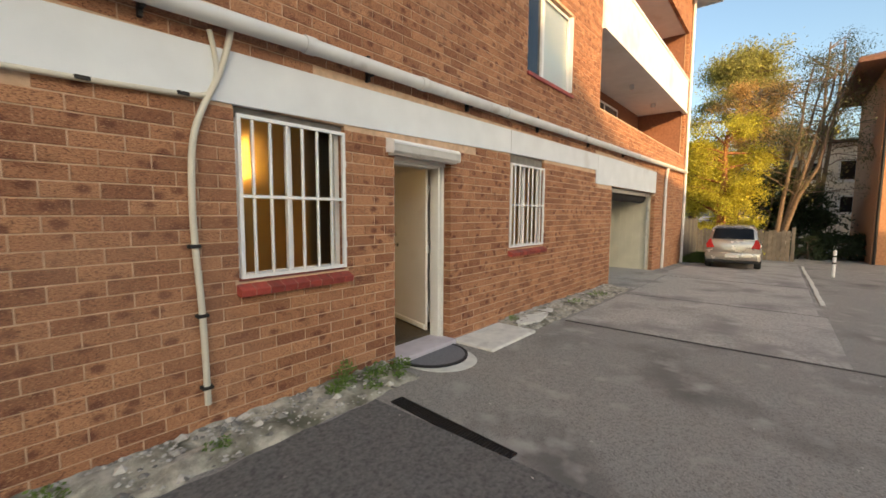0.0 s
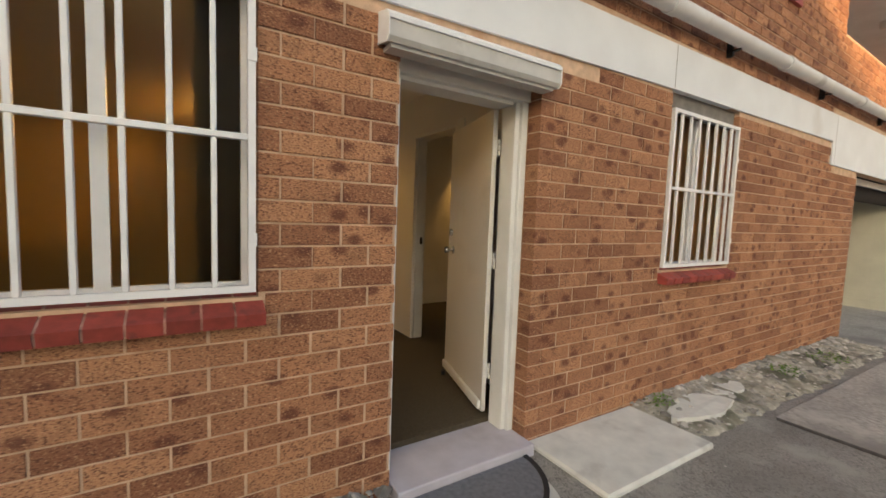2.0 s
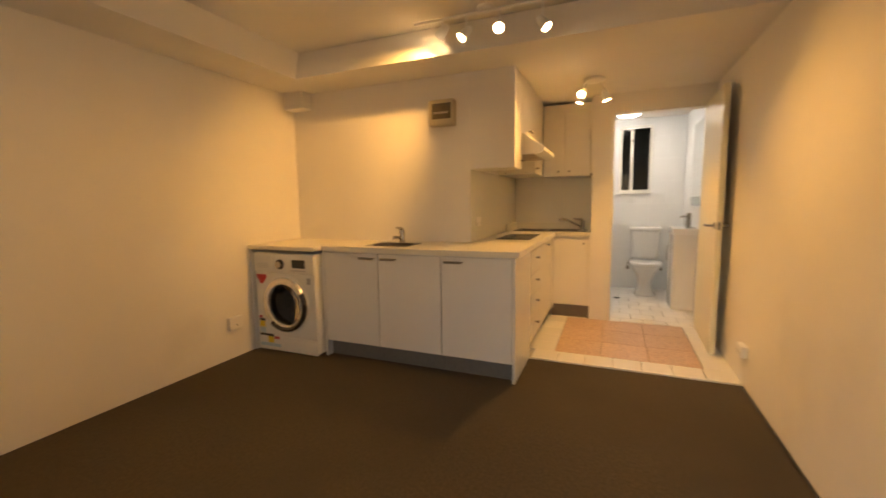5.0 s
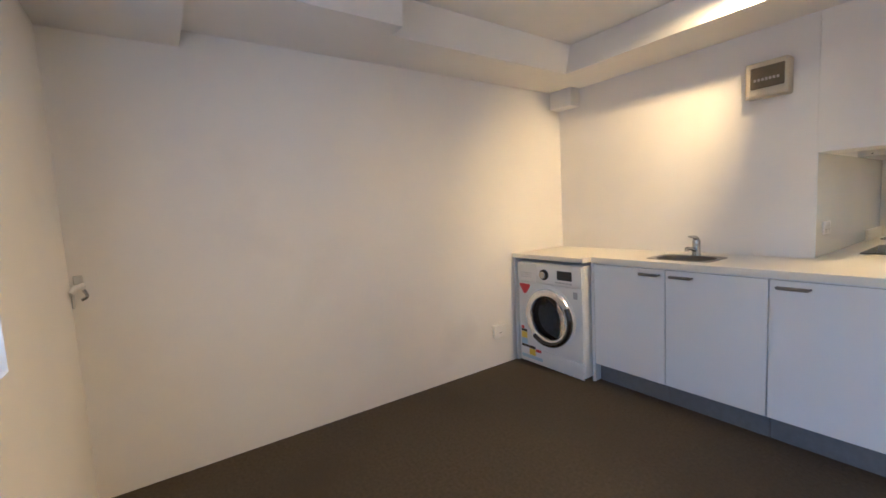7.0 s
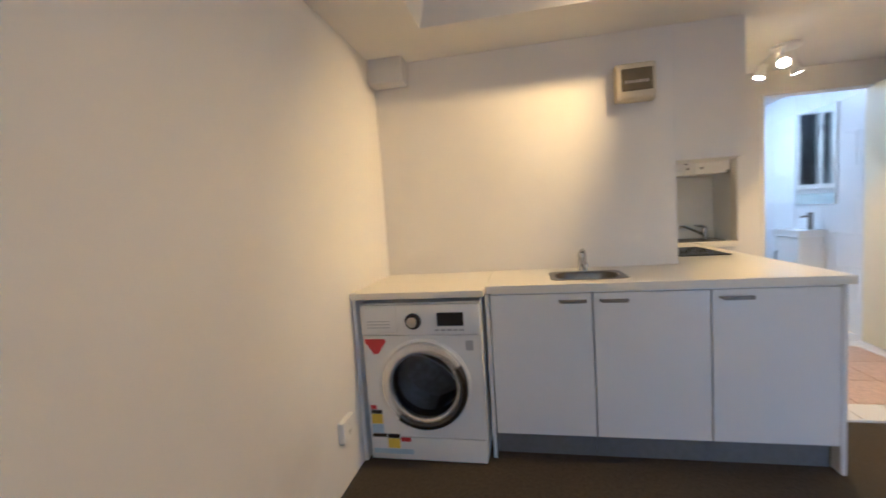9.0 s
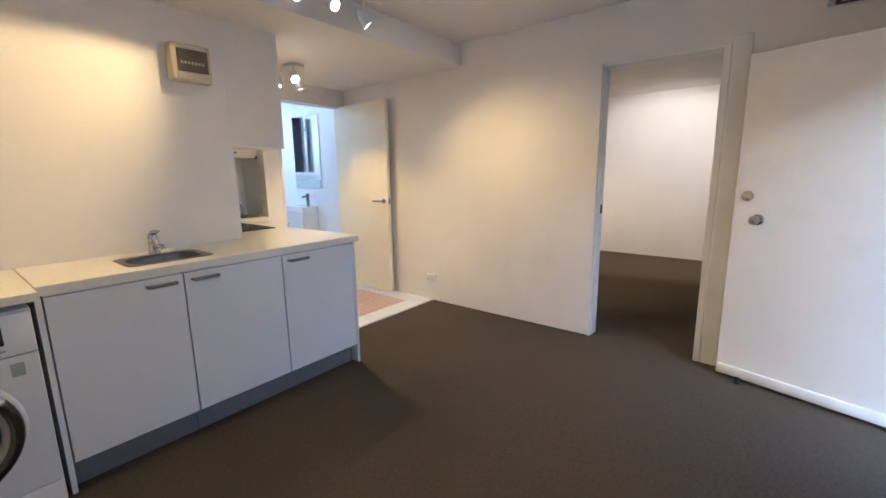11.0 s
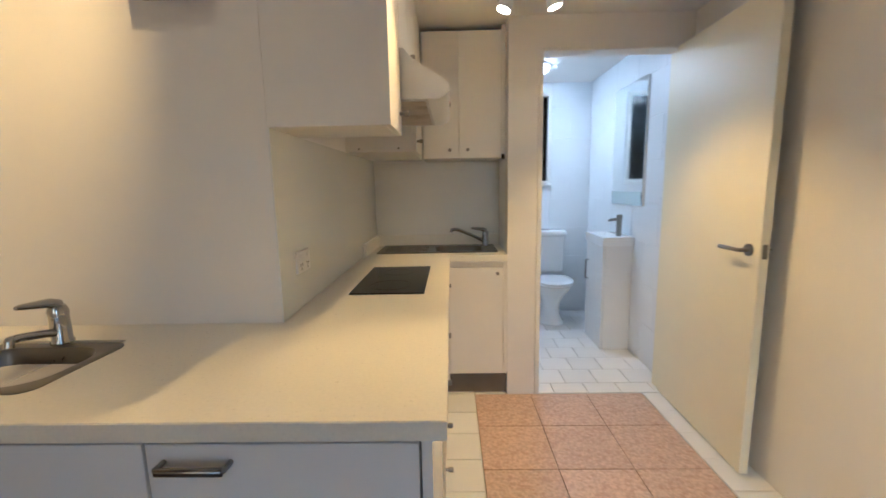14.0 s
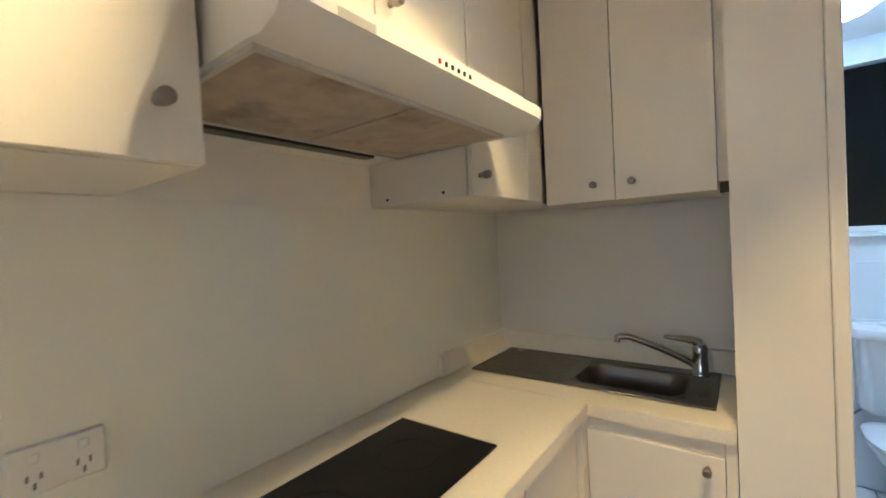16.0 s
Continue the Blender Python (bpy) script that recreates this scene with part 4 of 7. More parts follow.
dr = thing("drain_grate", (1.73, 0.55, -0.1), "narrow dark iron drain grate set in the driveway", "drain", rz=-5)
bm = bmesh.new()
for x in (-0.062, 0.05):
    box(bm, x, -0.58, -0.05, x + 0.012, 0.56, 0.008)
for y in (-0.58, 0.55):
    box(bm, -0.05, y, -0.05, 0.05, y + 0.012, 0.008)
part("frame", bm, IRON, dr)
for i in range(44):
    y = -0.555 + i * 0.025
    part("slat", B(-0.05, y, -0.01, 0.05, y + 0.013, 0.006), IRON, dr, "", False)
part("channel", B(-0.05, -0.56, -0.05, 0.05, 0.55, 0.0005), BLACK, dr)


def gutter_strip(x0, x1, y0, label):
    """Broken rubble strip at the foot of the wall, higher by the wall."""
    bm = bmesh.new()
    nx, ny = int((x1 - x0) / 0.04), 12
    vs = []
    for i in range(nx + 1):
        row = []
        for j in range(ny + 1):
            x = x0 + (x1 - x0) * i / nx
            t = j / ny
            e = y0 + 0.07 * noise.noise((x * 1.7, 3.1, 0)) + 0.03 * noise.noise((x * 7, 1.1, 0))
            y = e + (F + 0.008 - e) * t
            edge = min(t / 0.12, 1) * min((i + 0.2) / 3, 1, (nx - i + 0.2) / 3)
            z = ground_z(x) - 0.02 + edge * (0.035 + 0.05 * t + 0.035 * noise.noise((x * 6, y * 6, 2)) + 0.02 * noise.noise((x * 19, y * 19, 5)))
            row.append(bm.verts.new((x, y, z)))
        vs.append(row)
    for i in range(nx):
        for j in range(ny):
            bm.faces.new((vs[i][j], vs[i + 1][j], vs[i + 1][j + 1], vs[i][j + 1]))
    structure("rubble_strip", bm, RUBBLE, label, "pavement", True)
    rnd = random.Random(int(x0 * 10))
    verts, faces = [], []
    for _ in range(int(260 * (x1 - x0))):
        x, y = rnd.uniform(x0, x1), F - 0.015 - (F - y0 - 0.04) * rnd.random() ** 1.7
        t = (y - y0) / (F - y0)
        r = rnd.uniform(0.006, 0.022) * (2.4 if rnd.random() < 0.16 else 1)
        z = ground_z(x) + 0.015 + 0.05 * t
        b = len(verts)
        ang = rnd.uniform(0, 6.3)
        for k in range(5):
            a = ang + k * 1.2566
            verts.append((x + r * math.cos(a) * rnd.uniform(0.7, 1.2), y + r * math.sin(a) * rnd.uniform(0.7, 1.2), z))
        verts.append((x + r * rnd.uniform(-0.4, 0.4), y + r * rnd.uniform(-0.4, 0.4), z + r * rnd.uniform(0.35, 0.8)))
        for k in range(5):
            faces.append((b + k, b + (k + 1) % 5, b + 5))
    me = bpy.data.meshes.new("gravel")
    me.from_pydata(verts, [], faces)
    me.materials.append(STONE)
    tagged(new("gravel", me), "loose stone chips along the wall foot", "gravel", "", "stuff")


gutter_strip(-3.0, 2.30, 1.24, "broken mortar and dirt strip along the wall foot")
gutter_strip(4.28, 8.9, 1.16, "broken concrete and dirt strip along the wall foot")


def weed(x, y, z, r, h, n, seed, material=None):
    w = thing("weed", (x, y, z), "small leafy green weed growing at the wall foot", "plant", "weeds at the wall")
    rnd = random.Random(seed)
    verts, faces = [], []
    for _ in range(n):
        a, d, t = rnd.uniform(0, 6.3), r * rnd.random() ** 0.6, rnd.random()
        cx, cy, cz = x + d * math.cos(a), y + d * math.sin(a) * 0.7, z + 0.012 + h * t * (1 - 0.5 * d / r)
        s = rnd.uniform(0.008, 0.020)
        u = Vector((rnd.gauss(0, 1), rnd.gauss(0, 1), rnd.gauss(0, 0.6))).normalized() * s
        v = Vector((rnd.gauss(0, 1), rnd.gauss(0, 1), rnd.gauss(0, 0.6))).cross(u).normalized() * s * 0.5
        c = Vector((cx, cy, cz))
        b = len(verts)
        verts += [tuple(c - u), tuple(c + v), tuple(c + u), tuple(c - v)]
        faces.append((b, b + 1, b + 2, b + 3))
    me = bpy.data.meshes.new("leaves")
    me.from_pydata([tuple(Vector(p) - Vector((x, y, z))) for p in verts], [], faces)
    me.materials.append(material or WEED)
    o = new("leaves", me)
    o.parent = w
    bm = bmesh.new()
    for _ in range(max(4, n // 40)):
        a, d = rnd.uniform(0, 6.3), r * 0.8 * rnd.random()
        tube(bm, [(x, y, z - 0.01), (x + d * 0.5 * math.cos(a), y + d * 0.4 * math.sin(a), z + h * 0.5), (x + d * math.cos(a), y + d * 0.7 * math.sin(a), z + h * 0.9)], [0.003, 0.002, 0.001], 5)
    part("stem", bm, WEED, w)


for i, (x, y, r, h, n) in enumerate(((1.62, 1.58, 0.12, 0.27, 300), (1.48, 1.52, 0.10, 0.13, 170), (1.92, 1.52, 0.14, 0.15, 260), (2.18, 1.47, 0.12, 0.15, 260), (0.52, 1.42, 0.10, 0.07, 70), (1.75, 1.36, 0.09, 0.06, 70), (2.05, 1.36, 0.07, 0.06, 60), (-0.28, 1.55, 0.12, 0.12, 90), (4.5, 1.6, 0.12, 0.08, 90), (6.4, 1.45, 0.2, 0.07, 120), (7.4, 1.4, 0.25, 0.08, 140))):
    weed(x, y, ground_z(x) + 0.035, r, h, n, 40 + i)


# ---- living room things ----
def spot_head(parent, at, aim):
    """A small barrel spotlight on a stalk, aimed at a point."""
    at, aim = Vector(at), Vector(aim)
    d = (aim - at).normalized()
    head = part("spot_head", T([at - d * 0.05, at - d * 0.045, at - d * 0.02, at + d * 0.045, at + d * 0.048, at + d * 0.035], [0.006, 0.018, 0.026, 0.034, 0.031, 0.027], 20), WHITE_METAL, parent)
    part("bulb", T([at + d * 0.034, at + d * 0.042, at + d * 0.046], [0.0268, 0.024, 0.014], 20), BULB, head, "lit halogen bulb")
    return head


tl = thing("track_light", (1.9, 4.77, HIGH), "white bar ceiling light with four lit spotlights", "ceiling light")
part("bar", B(1.40, 4.765, HIGH - 0.035, 2.38, 4.795, HIGH - 0.018, bevel=0.005), WHITE_METAL, tl)
part("canopy", L([(0.0, HIGH), (0.055, HIGH), (0.055, HIGH - 0.014), (0.04, HIGH - 0.02), (0, HIGH - 0.02)], (1.89, 4.78, 0), seg=24), WHITE_METAL, tl)
for at, aim in TRACK:
    spot_head(tl, at, aim)
    part("stalk", T([(at[0], 4.78, HIGH - 0.03), (at[0], 4.785, at[2] + 0.05), at], 0.006, 8), WHITE_METAL, tl)
cl = thing("cluster_light", (2.48, 5.97, LOW), "round white ceiling light with three lit spotlights", "ceiling light")
part("plate", L([(0.0, LOW), (0.085, LOW), (0.085, LOW - 0.018), (0.07, LOW - 0.026), (0, LOW - 0.026)], (2.48, 5.97, 0), seg=32), WHITE_METAL, cl)
for at, aim in CLUSTER:
    spot_head(cl, at, aim)
    part("stalk", T([(2.48 + (at[0] - 2.48) * 0.5, 5.97 + (at[1] - 5.97) * 0.5, LOW - 0.02), (at[0], at[1], at[2] + 0.05), at], 0.007, 8), WHITE_METAL, cl)
bl = thing("bedroom_spotlight", (5.05, 4.92, HIGH), "lit spotlight on the bedroom ceiling", "ceiling light")
spot_head(bl, (5.05, 4.86, 2.235), (5.6, 5.0, 0.6))
part("stalk", T([(5.05, 4.86, HIGH), (5.05, 4.86, 2.24)], 0.008, 8), WHITE_METAL, bl)

hatch = thing("ceiling_hatch", (3.26, 2.3, 2.15), "dark ceiling access hatch in a thin frame", "hatch")
bm = bmesh.new()
for a in ((3.10, 2.17, 3.42, 2.19), (3.10, 2.45, 3.42, 2.47), (3.10, 2.19, 3.12, 2.45), (3.40, 2.19, 3.42, 2.45)):
    box(bm, a[0], a[1], 2.138, a[2], a[3], 2.1495)
part("frame", bm, IRON, hatch)
part("panel", B(3.12, 2.19, 2.143, 3.40, 2.45, 2.1495), OLD_WHITE, hatch)

# bedroom doorway trim
bt = thing("doorway_trim", (XR, 3.3, 0), "white painted bedroom doorway lining with a strike plate", "door frame")
part("jamb", B(XR - 0.012, 2.905, 0.0, 3.612, 2.945, 2.05, bevel=0.004), WHITE_TRIM, bt)
part("architrave", B(XR - 0.020, 2.80, 0.0, XR - 0.0005, 2.903, 2.09, bevel=0.006), WHITE_TRIM, bt)
part("jamb", B(XR + 0.03, 3.655, 0.0, 3.612, 3.68, 2.05, bevel=0.004), WHITE_TRIM, bt)
part("head", B(XR - 0.008, 2.945, 2.03, 3.612, 3.655, 2.056, bevel=0.003), WHITE_TRIM, bt)
part("strike_plate", B(3.555, 3.648, 0.98, 3.58, 3.656, 1.05), IRON, bt)


def socket(at, axis, w, h, gang, label, deep=0.011):
    """A wall power outlet; axis is the outward wall normal, such as '+x'."""
    s = thing("power_outlet", at, label, "power outlet", "power outlets")
    x, y, z = at
    sg = 1 if axis[0] == "+" else -1
    if axis[1] == "x":
        box_ = lambda u0, u1, v0, v1, d0, d1, **k: B(x + sg * d0, y + u0, z + v0, x + sg * d1, y + u1, z + v1, **k)
    else:
        box_ = lambda u0, u1, v0, v1, d0, d1, **k: B(x + u0, y + sg * d0, z + v0, x + u1, y + sg * d1, z + v1, **k)
    part("plate", box_(-w / 2, w / 2, -h / 2, h / 2, -0.001, deep, bevel=0.003), PLASTIC, s)
    for i in range(gang):
        c = (i - (gang - 1) / 2) * w * 0.5
        part("switch", box_(c - 0.007, c + 0.007, h * 0.16, h * 0.36, deep - 0.001, deep + 0.0035, bevel=0.002), PLASTIC, s)
        for dx, dz in ((-0.008, 0.0), (0.008, 0.0), (0.0, -0.014)):
            part("slot", box_(c + dx - 0.0015, c + dx + 0.0015, -h * 0.12 + dz - 0.005, -h * 0.12 + dz + 0.005, deep - 0.0005, deep + 0.0008), BLACK, s)
    return s


socket((XR, 5.295, 0.245), "-x", 0.115, 0.075, 2, "white double power outlet box low on the wall", 0.04)
socket((XL, 4.52, 0.287), "+x", 0.125, 0.10, 1, "white power outlet beside the washing machine", 0.03)
socket((1.594, 5.53, 1.062), "+x", 0.118, 0.076, 2, "white double power outlet on the splashback")

# pale latch bracket on the side wall near the window
lb = thing("wall_bracket", (XL, 1.985, 1.03), "small white wall bracket with a hanging lever", "bracket")
part("plate", B(XL, 1.995, 1.035, XL + 0.012, 2.03, 1.075, bevel=0.003), OLD_WHITE, lb)
part("arm", T([(XL + 0.008, 2.03, 1.03), (XL + 0.03, 2.0, 1.02), (XL + 0.05, 1.985, 1.0)], 0.012, 10), PLASTIC, lb)
part("lever", T([(XL + 0.02, 1.99, 1.01), (XL + 0.02, 1.988, 0.93)], 0.006, 8), OLD_WHITE, lb)
part("hook", T(curved([(XL + 0.03, 2.03, 1.01), (XL + 0.035, 2.04, 0.98), (XL + 0.035, 2.02, 0.965)], 4), 0.007, 8), CHROME, lb)

# distribution box
db = thing("switchboard_box", (1.375, 5.345, 1.84), "beige plastic switchboard box with smoked cover", "switchboard")
part("case", B(1.272, 5.268, 1.835, 1.480, 5.345, 2.035, bevel=0.006), BEIGE_PLASTIC, db)
part("cover", B(1.300, 5.262, 1.885, 1.462, 5.270, 2.005, bevel=0.004), SMOKED, db, "smoked window over breakers")
part("lower_panel", B(1.296, 5.263, 1.845, 1.466, 5.269, 1.878, bevel=0.002), BEIGE_PLASTIC, db)
for i in range(7):
    part("breaker", B(1.318 + i * 0.018, 5.2605, 1.925, 1.330 + i * 0.018, 5.2622, 1.940), FILTER, db)
for x in (1.284, 1.470):
    for z in (1.848, 2.022):
        part("screw", L([(0, 5.2670), (0.004, 5.2670), (0.004, 5.2685), (0, 5.269)], (x, 0, z), "y", 10), GREY_PLASTIC, db)


def bar_handle(parent, x0, x1, y, z):
    bm = bmesh.new()
    tube(bm, [(x0, y, z), (x0, y - 0.025, z), (x0 + 0.004, y - 0.028, z), (x1 - 0.004, y - 0.028, z), (x1, y - 0.025, z), (x1, y, z)], 0.0055, 8)
    box(bm, x0, y - 0.032, z - 0.009, x1, y - 0.026, z + 0.009, 0.002)
    return part("handle", bm, NICKEL, parent, "satin metal bar handle")


def knob_x(parent, x, y, z):
    return part("knob", L([(0, 0), (0.006, 0.0), (0.006, 0.012), (0.010, 0.016), (0.010, 0.030), (0.008, 0.032), (0, 0.032)], (x, y, z), "x", 16), NICKEL, parent, "round satin knob")


def knob_y(parent, x, y, z):
    return part("knob", L([(0, 0), (0.006, 0.0), (0.006, -0.012), (0.010, -0.016), (0.010, -0.030), (0.008, -0.032), (0, -0.032)], (x, y, z), "y", 16), NICKEL, parent, "round satin knob")


# peninsula cabinets
def peninsula_unit(x0, x1, handle, label):
    c = thing("base_cabinet", ((x0 + x1) / 2, 5.07, 0), label, "cabinet", "peninsula cabinets")
    part("body", B(x0 + 0.002, 4.822, 0.13, x1 - 0.002, 5.34, 0.858), GLOSS_WHITE, c)
    d = part("door", B(x0 + 0.002, 4.802, 0.135, x1 - 0.002, 4.820, 0.852, bevel=0.0015), GLOSS_WHITE, c)
    bar_handle(d, handle[0], handle[1], 4.802, 0.818)
    part("kickboard", B(x0 + 0.001, 4.865, 0.0, x1 - 0.001, 4.88, 0.129), GREY_KICK, c, "grey metal-faced kickboard")


peninsula_unit(0.545, 1.036, (0.885, 1.003), "gloss white base cabinet beside the washing machine")
peninsula_unit(1.038, 1.548, (1.072, 1.19), "gloss white base cabinet under the small sink")
peninsula_unit(1.550, 2.058, (1.585, 1.71), "gloss white base cabinet at the peninsula end")
ep = thing("end_panel", (2.07, 5.07, 0), "gloss white end panel of the peninsula", "panel", "peninsula panels")
part("panel", B(2.060, 4.805, 0.0, 2.080, 5.3442, 0.857, bevel=0.001), GLOSS_WHITE, ep)
part("edge_strip", B(2.0603, 4.803, 0.0, 2.0797, 4.805, 0.857), GLOSS_WHITE, ep)
ep = thing("end_panel", (0.525, 5.07, 0), "gloss white side panel beside the washing machine", "panel", "peninsula panels")
part("panel", B(0.522, 4.805, 0.0, 0.541, 5.335, 0.857, bevel=0.001), GLOSS_WHITE, ep)
part("edge_strip", B(0.5223, 4.803, 0.0, 0.5407, 4.805, 0.857), GLOSS_WHITE, ep)
ep = thing("end_panel", (-0.145, 5.0, 0), "pale side panel between washing machine and wall", "panel", "peninsula panels")
part("panel", B(-0.155, 4.722, 0.0, -0.137, 5.335, 0.862, bevel=0.001), GLOSS_WHITE, ep)
part("edge_strip", B(-0.1547, 4.72, 0.0, -0.1373, 4.722, 0.862), GLOSS_WHITE, ep)


def with_basin(x0, x1, y0, y1, z0, z1, hx0, hx1, hy0, hy1):
    """A bench top with a rectangular cut-out."""
    bm = bmesh.new()
    xs, ys = [x0, hx0, hx1, x1], [y0, hy0, hy1, y1]
    V = {(i, j, k): bm.verts.new((xs[i], ys[j], (z0, z1)[k])) for i in range(4) for j in range(4) for k in (0, 1)}
    for i in range(3):
        for j in range(3):
            if (i, j) == (1, 1):
                continue
            bm.faces.new([V[p] for p in ((i, j, 1), (i + 1, j, 1), (i + 1, j + 1, 1), (i, j + 1, 1))])
            bm.faces.new([V[p] for p in ((i, j, 0), (i, j + 1, 0), (i + 1, j + 1, 0), (i + 1, j, 0))])
            for (a, b), (di, dj) in ((((i, j), (i + 1, j)), (0, -1)), (((i + 1, j), (i + 1, j + 1)), (1, 0)), (((i, j + 1), (i + 1, j + 1)), (0, 1)), (((i, j), (i, j + 1)), (-1, 0))):
                q = (i + di, j + dj)
                if not (0 <= q[0] < 3 and 0 <= q[1] < 3) or q == (1, 1):
                    bm.faces.new((V[(*a, 0)], V[(*b, 0)], V[(*b, 1)], V[(*a, 1)]))
    return bm


wt = thing("benchtop", (1.3, 5.07, 0.86), "cream speckled laminate peninsula benchtop", "benchtop")
part("slab", with_basin(0.53, 2.105, 4.795, 5.3432, 0.862, 0.90, 0.885, 1.205, 4.93, 5.21), BENCH, wt, "", False)
part("edge_band", B(0.5305, 4.7925, 0.8625, 2.1075, 4.7948, 0.8985), BENCH, wt)
part("edge_band", B(2.1052, 4.795, 0.8625, 2.1075, 5.3435, 0.8985), BENCH, wt)
wt2 = thing("benchtop", (0.18, 5.03, 0.86), "cream speckled benchtop over the washing machine", "benchtop")
part("slab", B(-0.156, 4.705, 0.866, 0.526, 5.343, 0.899, bevel=0.002), BENCH, wt2)

part("edge_band", B(-0.1555, 4.7025, 0.8665, 0.5255, 4.7048, 0.8975), BENCH, wt2)


def rounded(x0, x1, y0, y1, r, n=6):
    pts = []
    for cx, cy, a0 in ((x1 - r, y1 - r, 0), (x0 + r, y1 - r, 90), (x0 + r, y0 + r, 180), (x1 - r, y0 + r, 270)):
        for k in range(n + 1):
            a = radians(a0 + 90 * k / n)
            pts.append((cx + r * math.cos(a), cy + r * math.sin(a)))
    return pts


def sink_bowl(x0, x1, y0, y1, top, rim, depth, r):
    """A pressed sink: flat rim, then a rounded bowl."""
    bm = bmesh.new()
    loops = [(rounded(x0 - rim, x1 + rim, y0 - rim, y1 + rim, r * 0.5), top - 0.006), (rounded(x0 - rim, x1 + rim, y0 - rim, y1 + rim, r * 0.5), top + 0.001), (rounded(x0 - rim + 0.006, x1 + rim - 0.006, y0 - rim + 0.006, y1 + rim - 0.006, r * 0.5), top + 0.003),
             (rounded(x0 - 0.004, x1 + 0.004, y0 - 0.004, y1 + 0.004, r), top), (rounded(x0, x1, y0, y1, r), top - 0.008), (rounded(x0 + 0.012, x1 - 0.012, y0 + 0.012, y1 - 0.012, r * 0.9), top - depth + 0.02), (rounded(x0 + 0.035, x1 - 0.035, y0 + 0.035, y1 - 0.035, r * 0.6), top - depth)]
    rings = [[bm.verts.new((x, y, z)) for x, y in pts] for pts, z in loops]
    for a, b in zip(rings, rings[1:]):
        n = len(a)
        for k in range(n):
            bm.faces.new((a[k], a[(k + 1) % n], b[(k + 1) % n], b[k]))
    bm.faces.new(rings[-1])
    return bm


def waste(parent, x, y, z):
    part("waste", L([(0, z), (0.034, z), (0.034, z + 0.003), (0.024, z + 0.0035), (0.022, z - 0.001), (0, z - 0.001)], (x, y, 0), seg=20), CHROME, parent)


ps = thing("small_sink", (1.045, 5.07, 0.90), "small stainless steel inset sink in the peninsula", "sink")
part("bowl", sink_bowl(0.888, 1.202, 4.934, 5.152, 0.9005, 0.034, 0.13, 0.08), STEEL, ps)
waste(ps, 1.045, 5.045, 0.772)


def mixer(x, y, z, turn, reach, rise, h, label):
    m = thing("mixer_tap", (x, y, z), label, "tap", "mixer taps", rz=turn)
    part("body", L([(0, 0), (0.027, 0.0), (0.027, 0.006), (0.0235, 0.012), (0.0225, h * 0.7), (0.024, h * 0.86), (0.018, h), (0, h + 0.002)], (0, 0, 0), seg=24), CHROME, m)
    part("spout", T(curved([(0.012, 0, h * 0.3), (reach * 0.42, 0, h * 0.3 + rise * 0.52), (reach * 0.82, 0, h * 0.3 + rise * 0.97), (reach * 0.95, 0, h * 0.3 + rise), (reach, 0, h * 0.3 + rise * 0.98), (reach + 0.004, 0, h * 0.3 + rise * 0.98 - 0.016)], 6), [0.0135] + [0.0105] * 30, 14), CHROME, m)
    part("lever", T([(0, 0, h), (0.02, 0, h + 0.012), (0.095, 0, h + 0.022), (0.105, 0, h + 0.022)], [0.017, 0.013, 0.007, 0.005], 12), CHROME, m)


mixer(1.045, 5.185, 0.905, -90, 0.13, 0.022, 0.105, "short chrome mixer tap on the small sink")

# washing machine
wm = thing("washing_machine", (0.19, 5.0, 0), "white front-loading washing machine under the bench", "washing machine")
X0, X1, YF = -0.122, 0.502, 4.732
bm = bmesh.new()
for a in ((X0, YF + 0.0145, 0.02, X0 + 0.012, 5.30, 0.838), (X1 - 0.012, YF + 0.0145, 0.02, X1, 5.30, 0.838), (X0 + 0.012, YF + 0.0145, 0.826, X1 - 0.012, 5.30, 0.838), (X0 + 0.012, YF + 0.0145, 0.02, X1 - 0.012, 5.30, 0.032), (X0 + 0.012, 5.288, 0.032, X1 - 0.012, 5.30, 0.826)):
    box(bm, *a, 0.002)
part("cabinet", bm, PLASTIC, wm)


def pierced_panel(x0, x1, z0, z1, cx, cz, r, y0, y1, n=64):
    """A rectangular panel with a round hole through it."""
    angles = [2 * math.pi * k / n for k in range(n)] + [math.atan2(z - cz, x - cx) % (2 * math.pi) for x in (x0, x1) for z in (z0, z1)]
    angles = sorted(set(round(a, 5) for a in angles))
    bm = bmesh.new()
    rings = []
    for y in (y0, y1):
        inner, outer = [], []
        for a in angles:
            c, s = math.cos(a), math.sin(a)
            t = min(((x1 if c > 0 else x0) - cx) / c if abs(c) > 1e-6 else 9, ((z1 if s > 0 else z0) - cz) / s if abs(s) > 1e-6 else 9)
            inner.append(bm.verts.new((cx + r * c, y, cz + r * s)))
            outer.append(bm.verts.new((cx + t * c, y, cz + t * s)))
        rings.append((inner, outer))
    (i0, o0), (i1, o1) = rings
    m = len(angles)
    for k in range(m):
        j = (k + 1) % m
        bm.faces.new((i0[k], i0[j], o0[j], o0[k]))
        bm.faces.new((i1[k], o1[k], o1[j], i1[j]))
        bm.faces.new((o0[k], o0[j], o1[j], o1[k]))
        bm.faces.new((i0[k], i1[k], i1[j], i0[j]))
    return bm


part("front_panel", pierced_panel(X0 + 0.004, X1 - 0.004, 0.135, 0.672, 0.198, 0.416, 0.224, YF, YF + 0.014), PLASTIC, wm)
part("lower_panel", B(X0 + 0.004, YF, 0.008, X1 - 0.004, YF + 0.014, 0.131, bevel=0.005, seg=2), PLASTIC, wm)
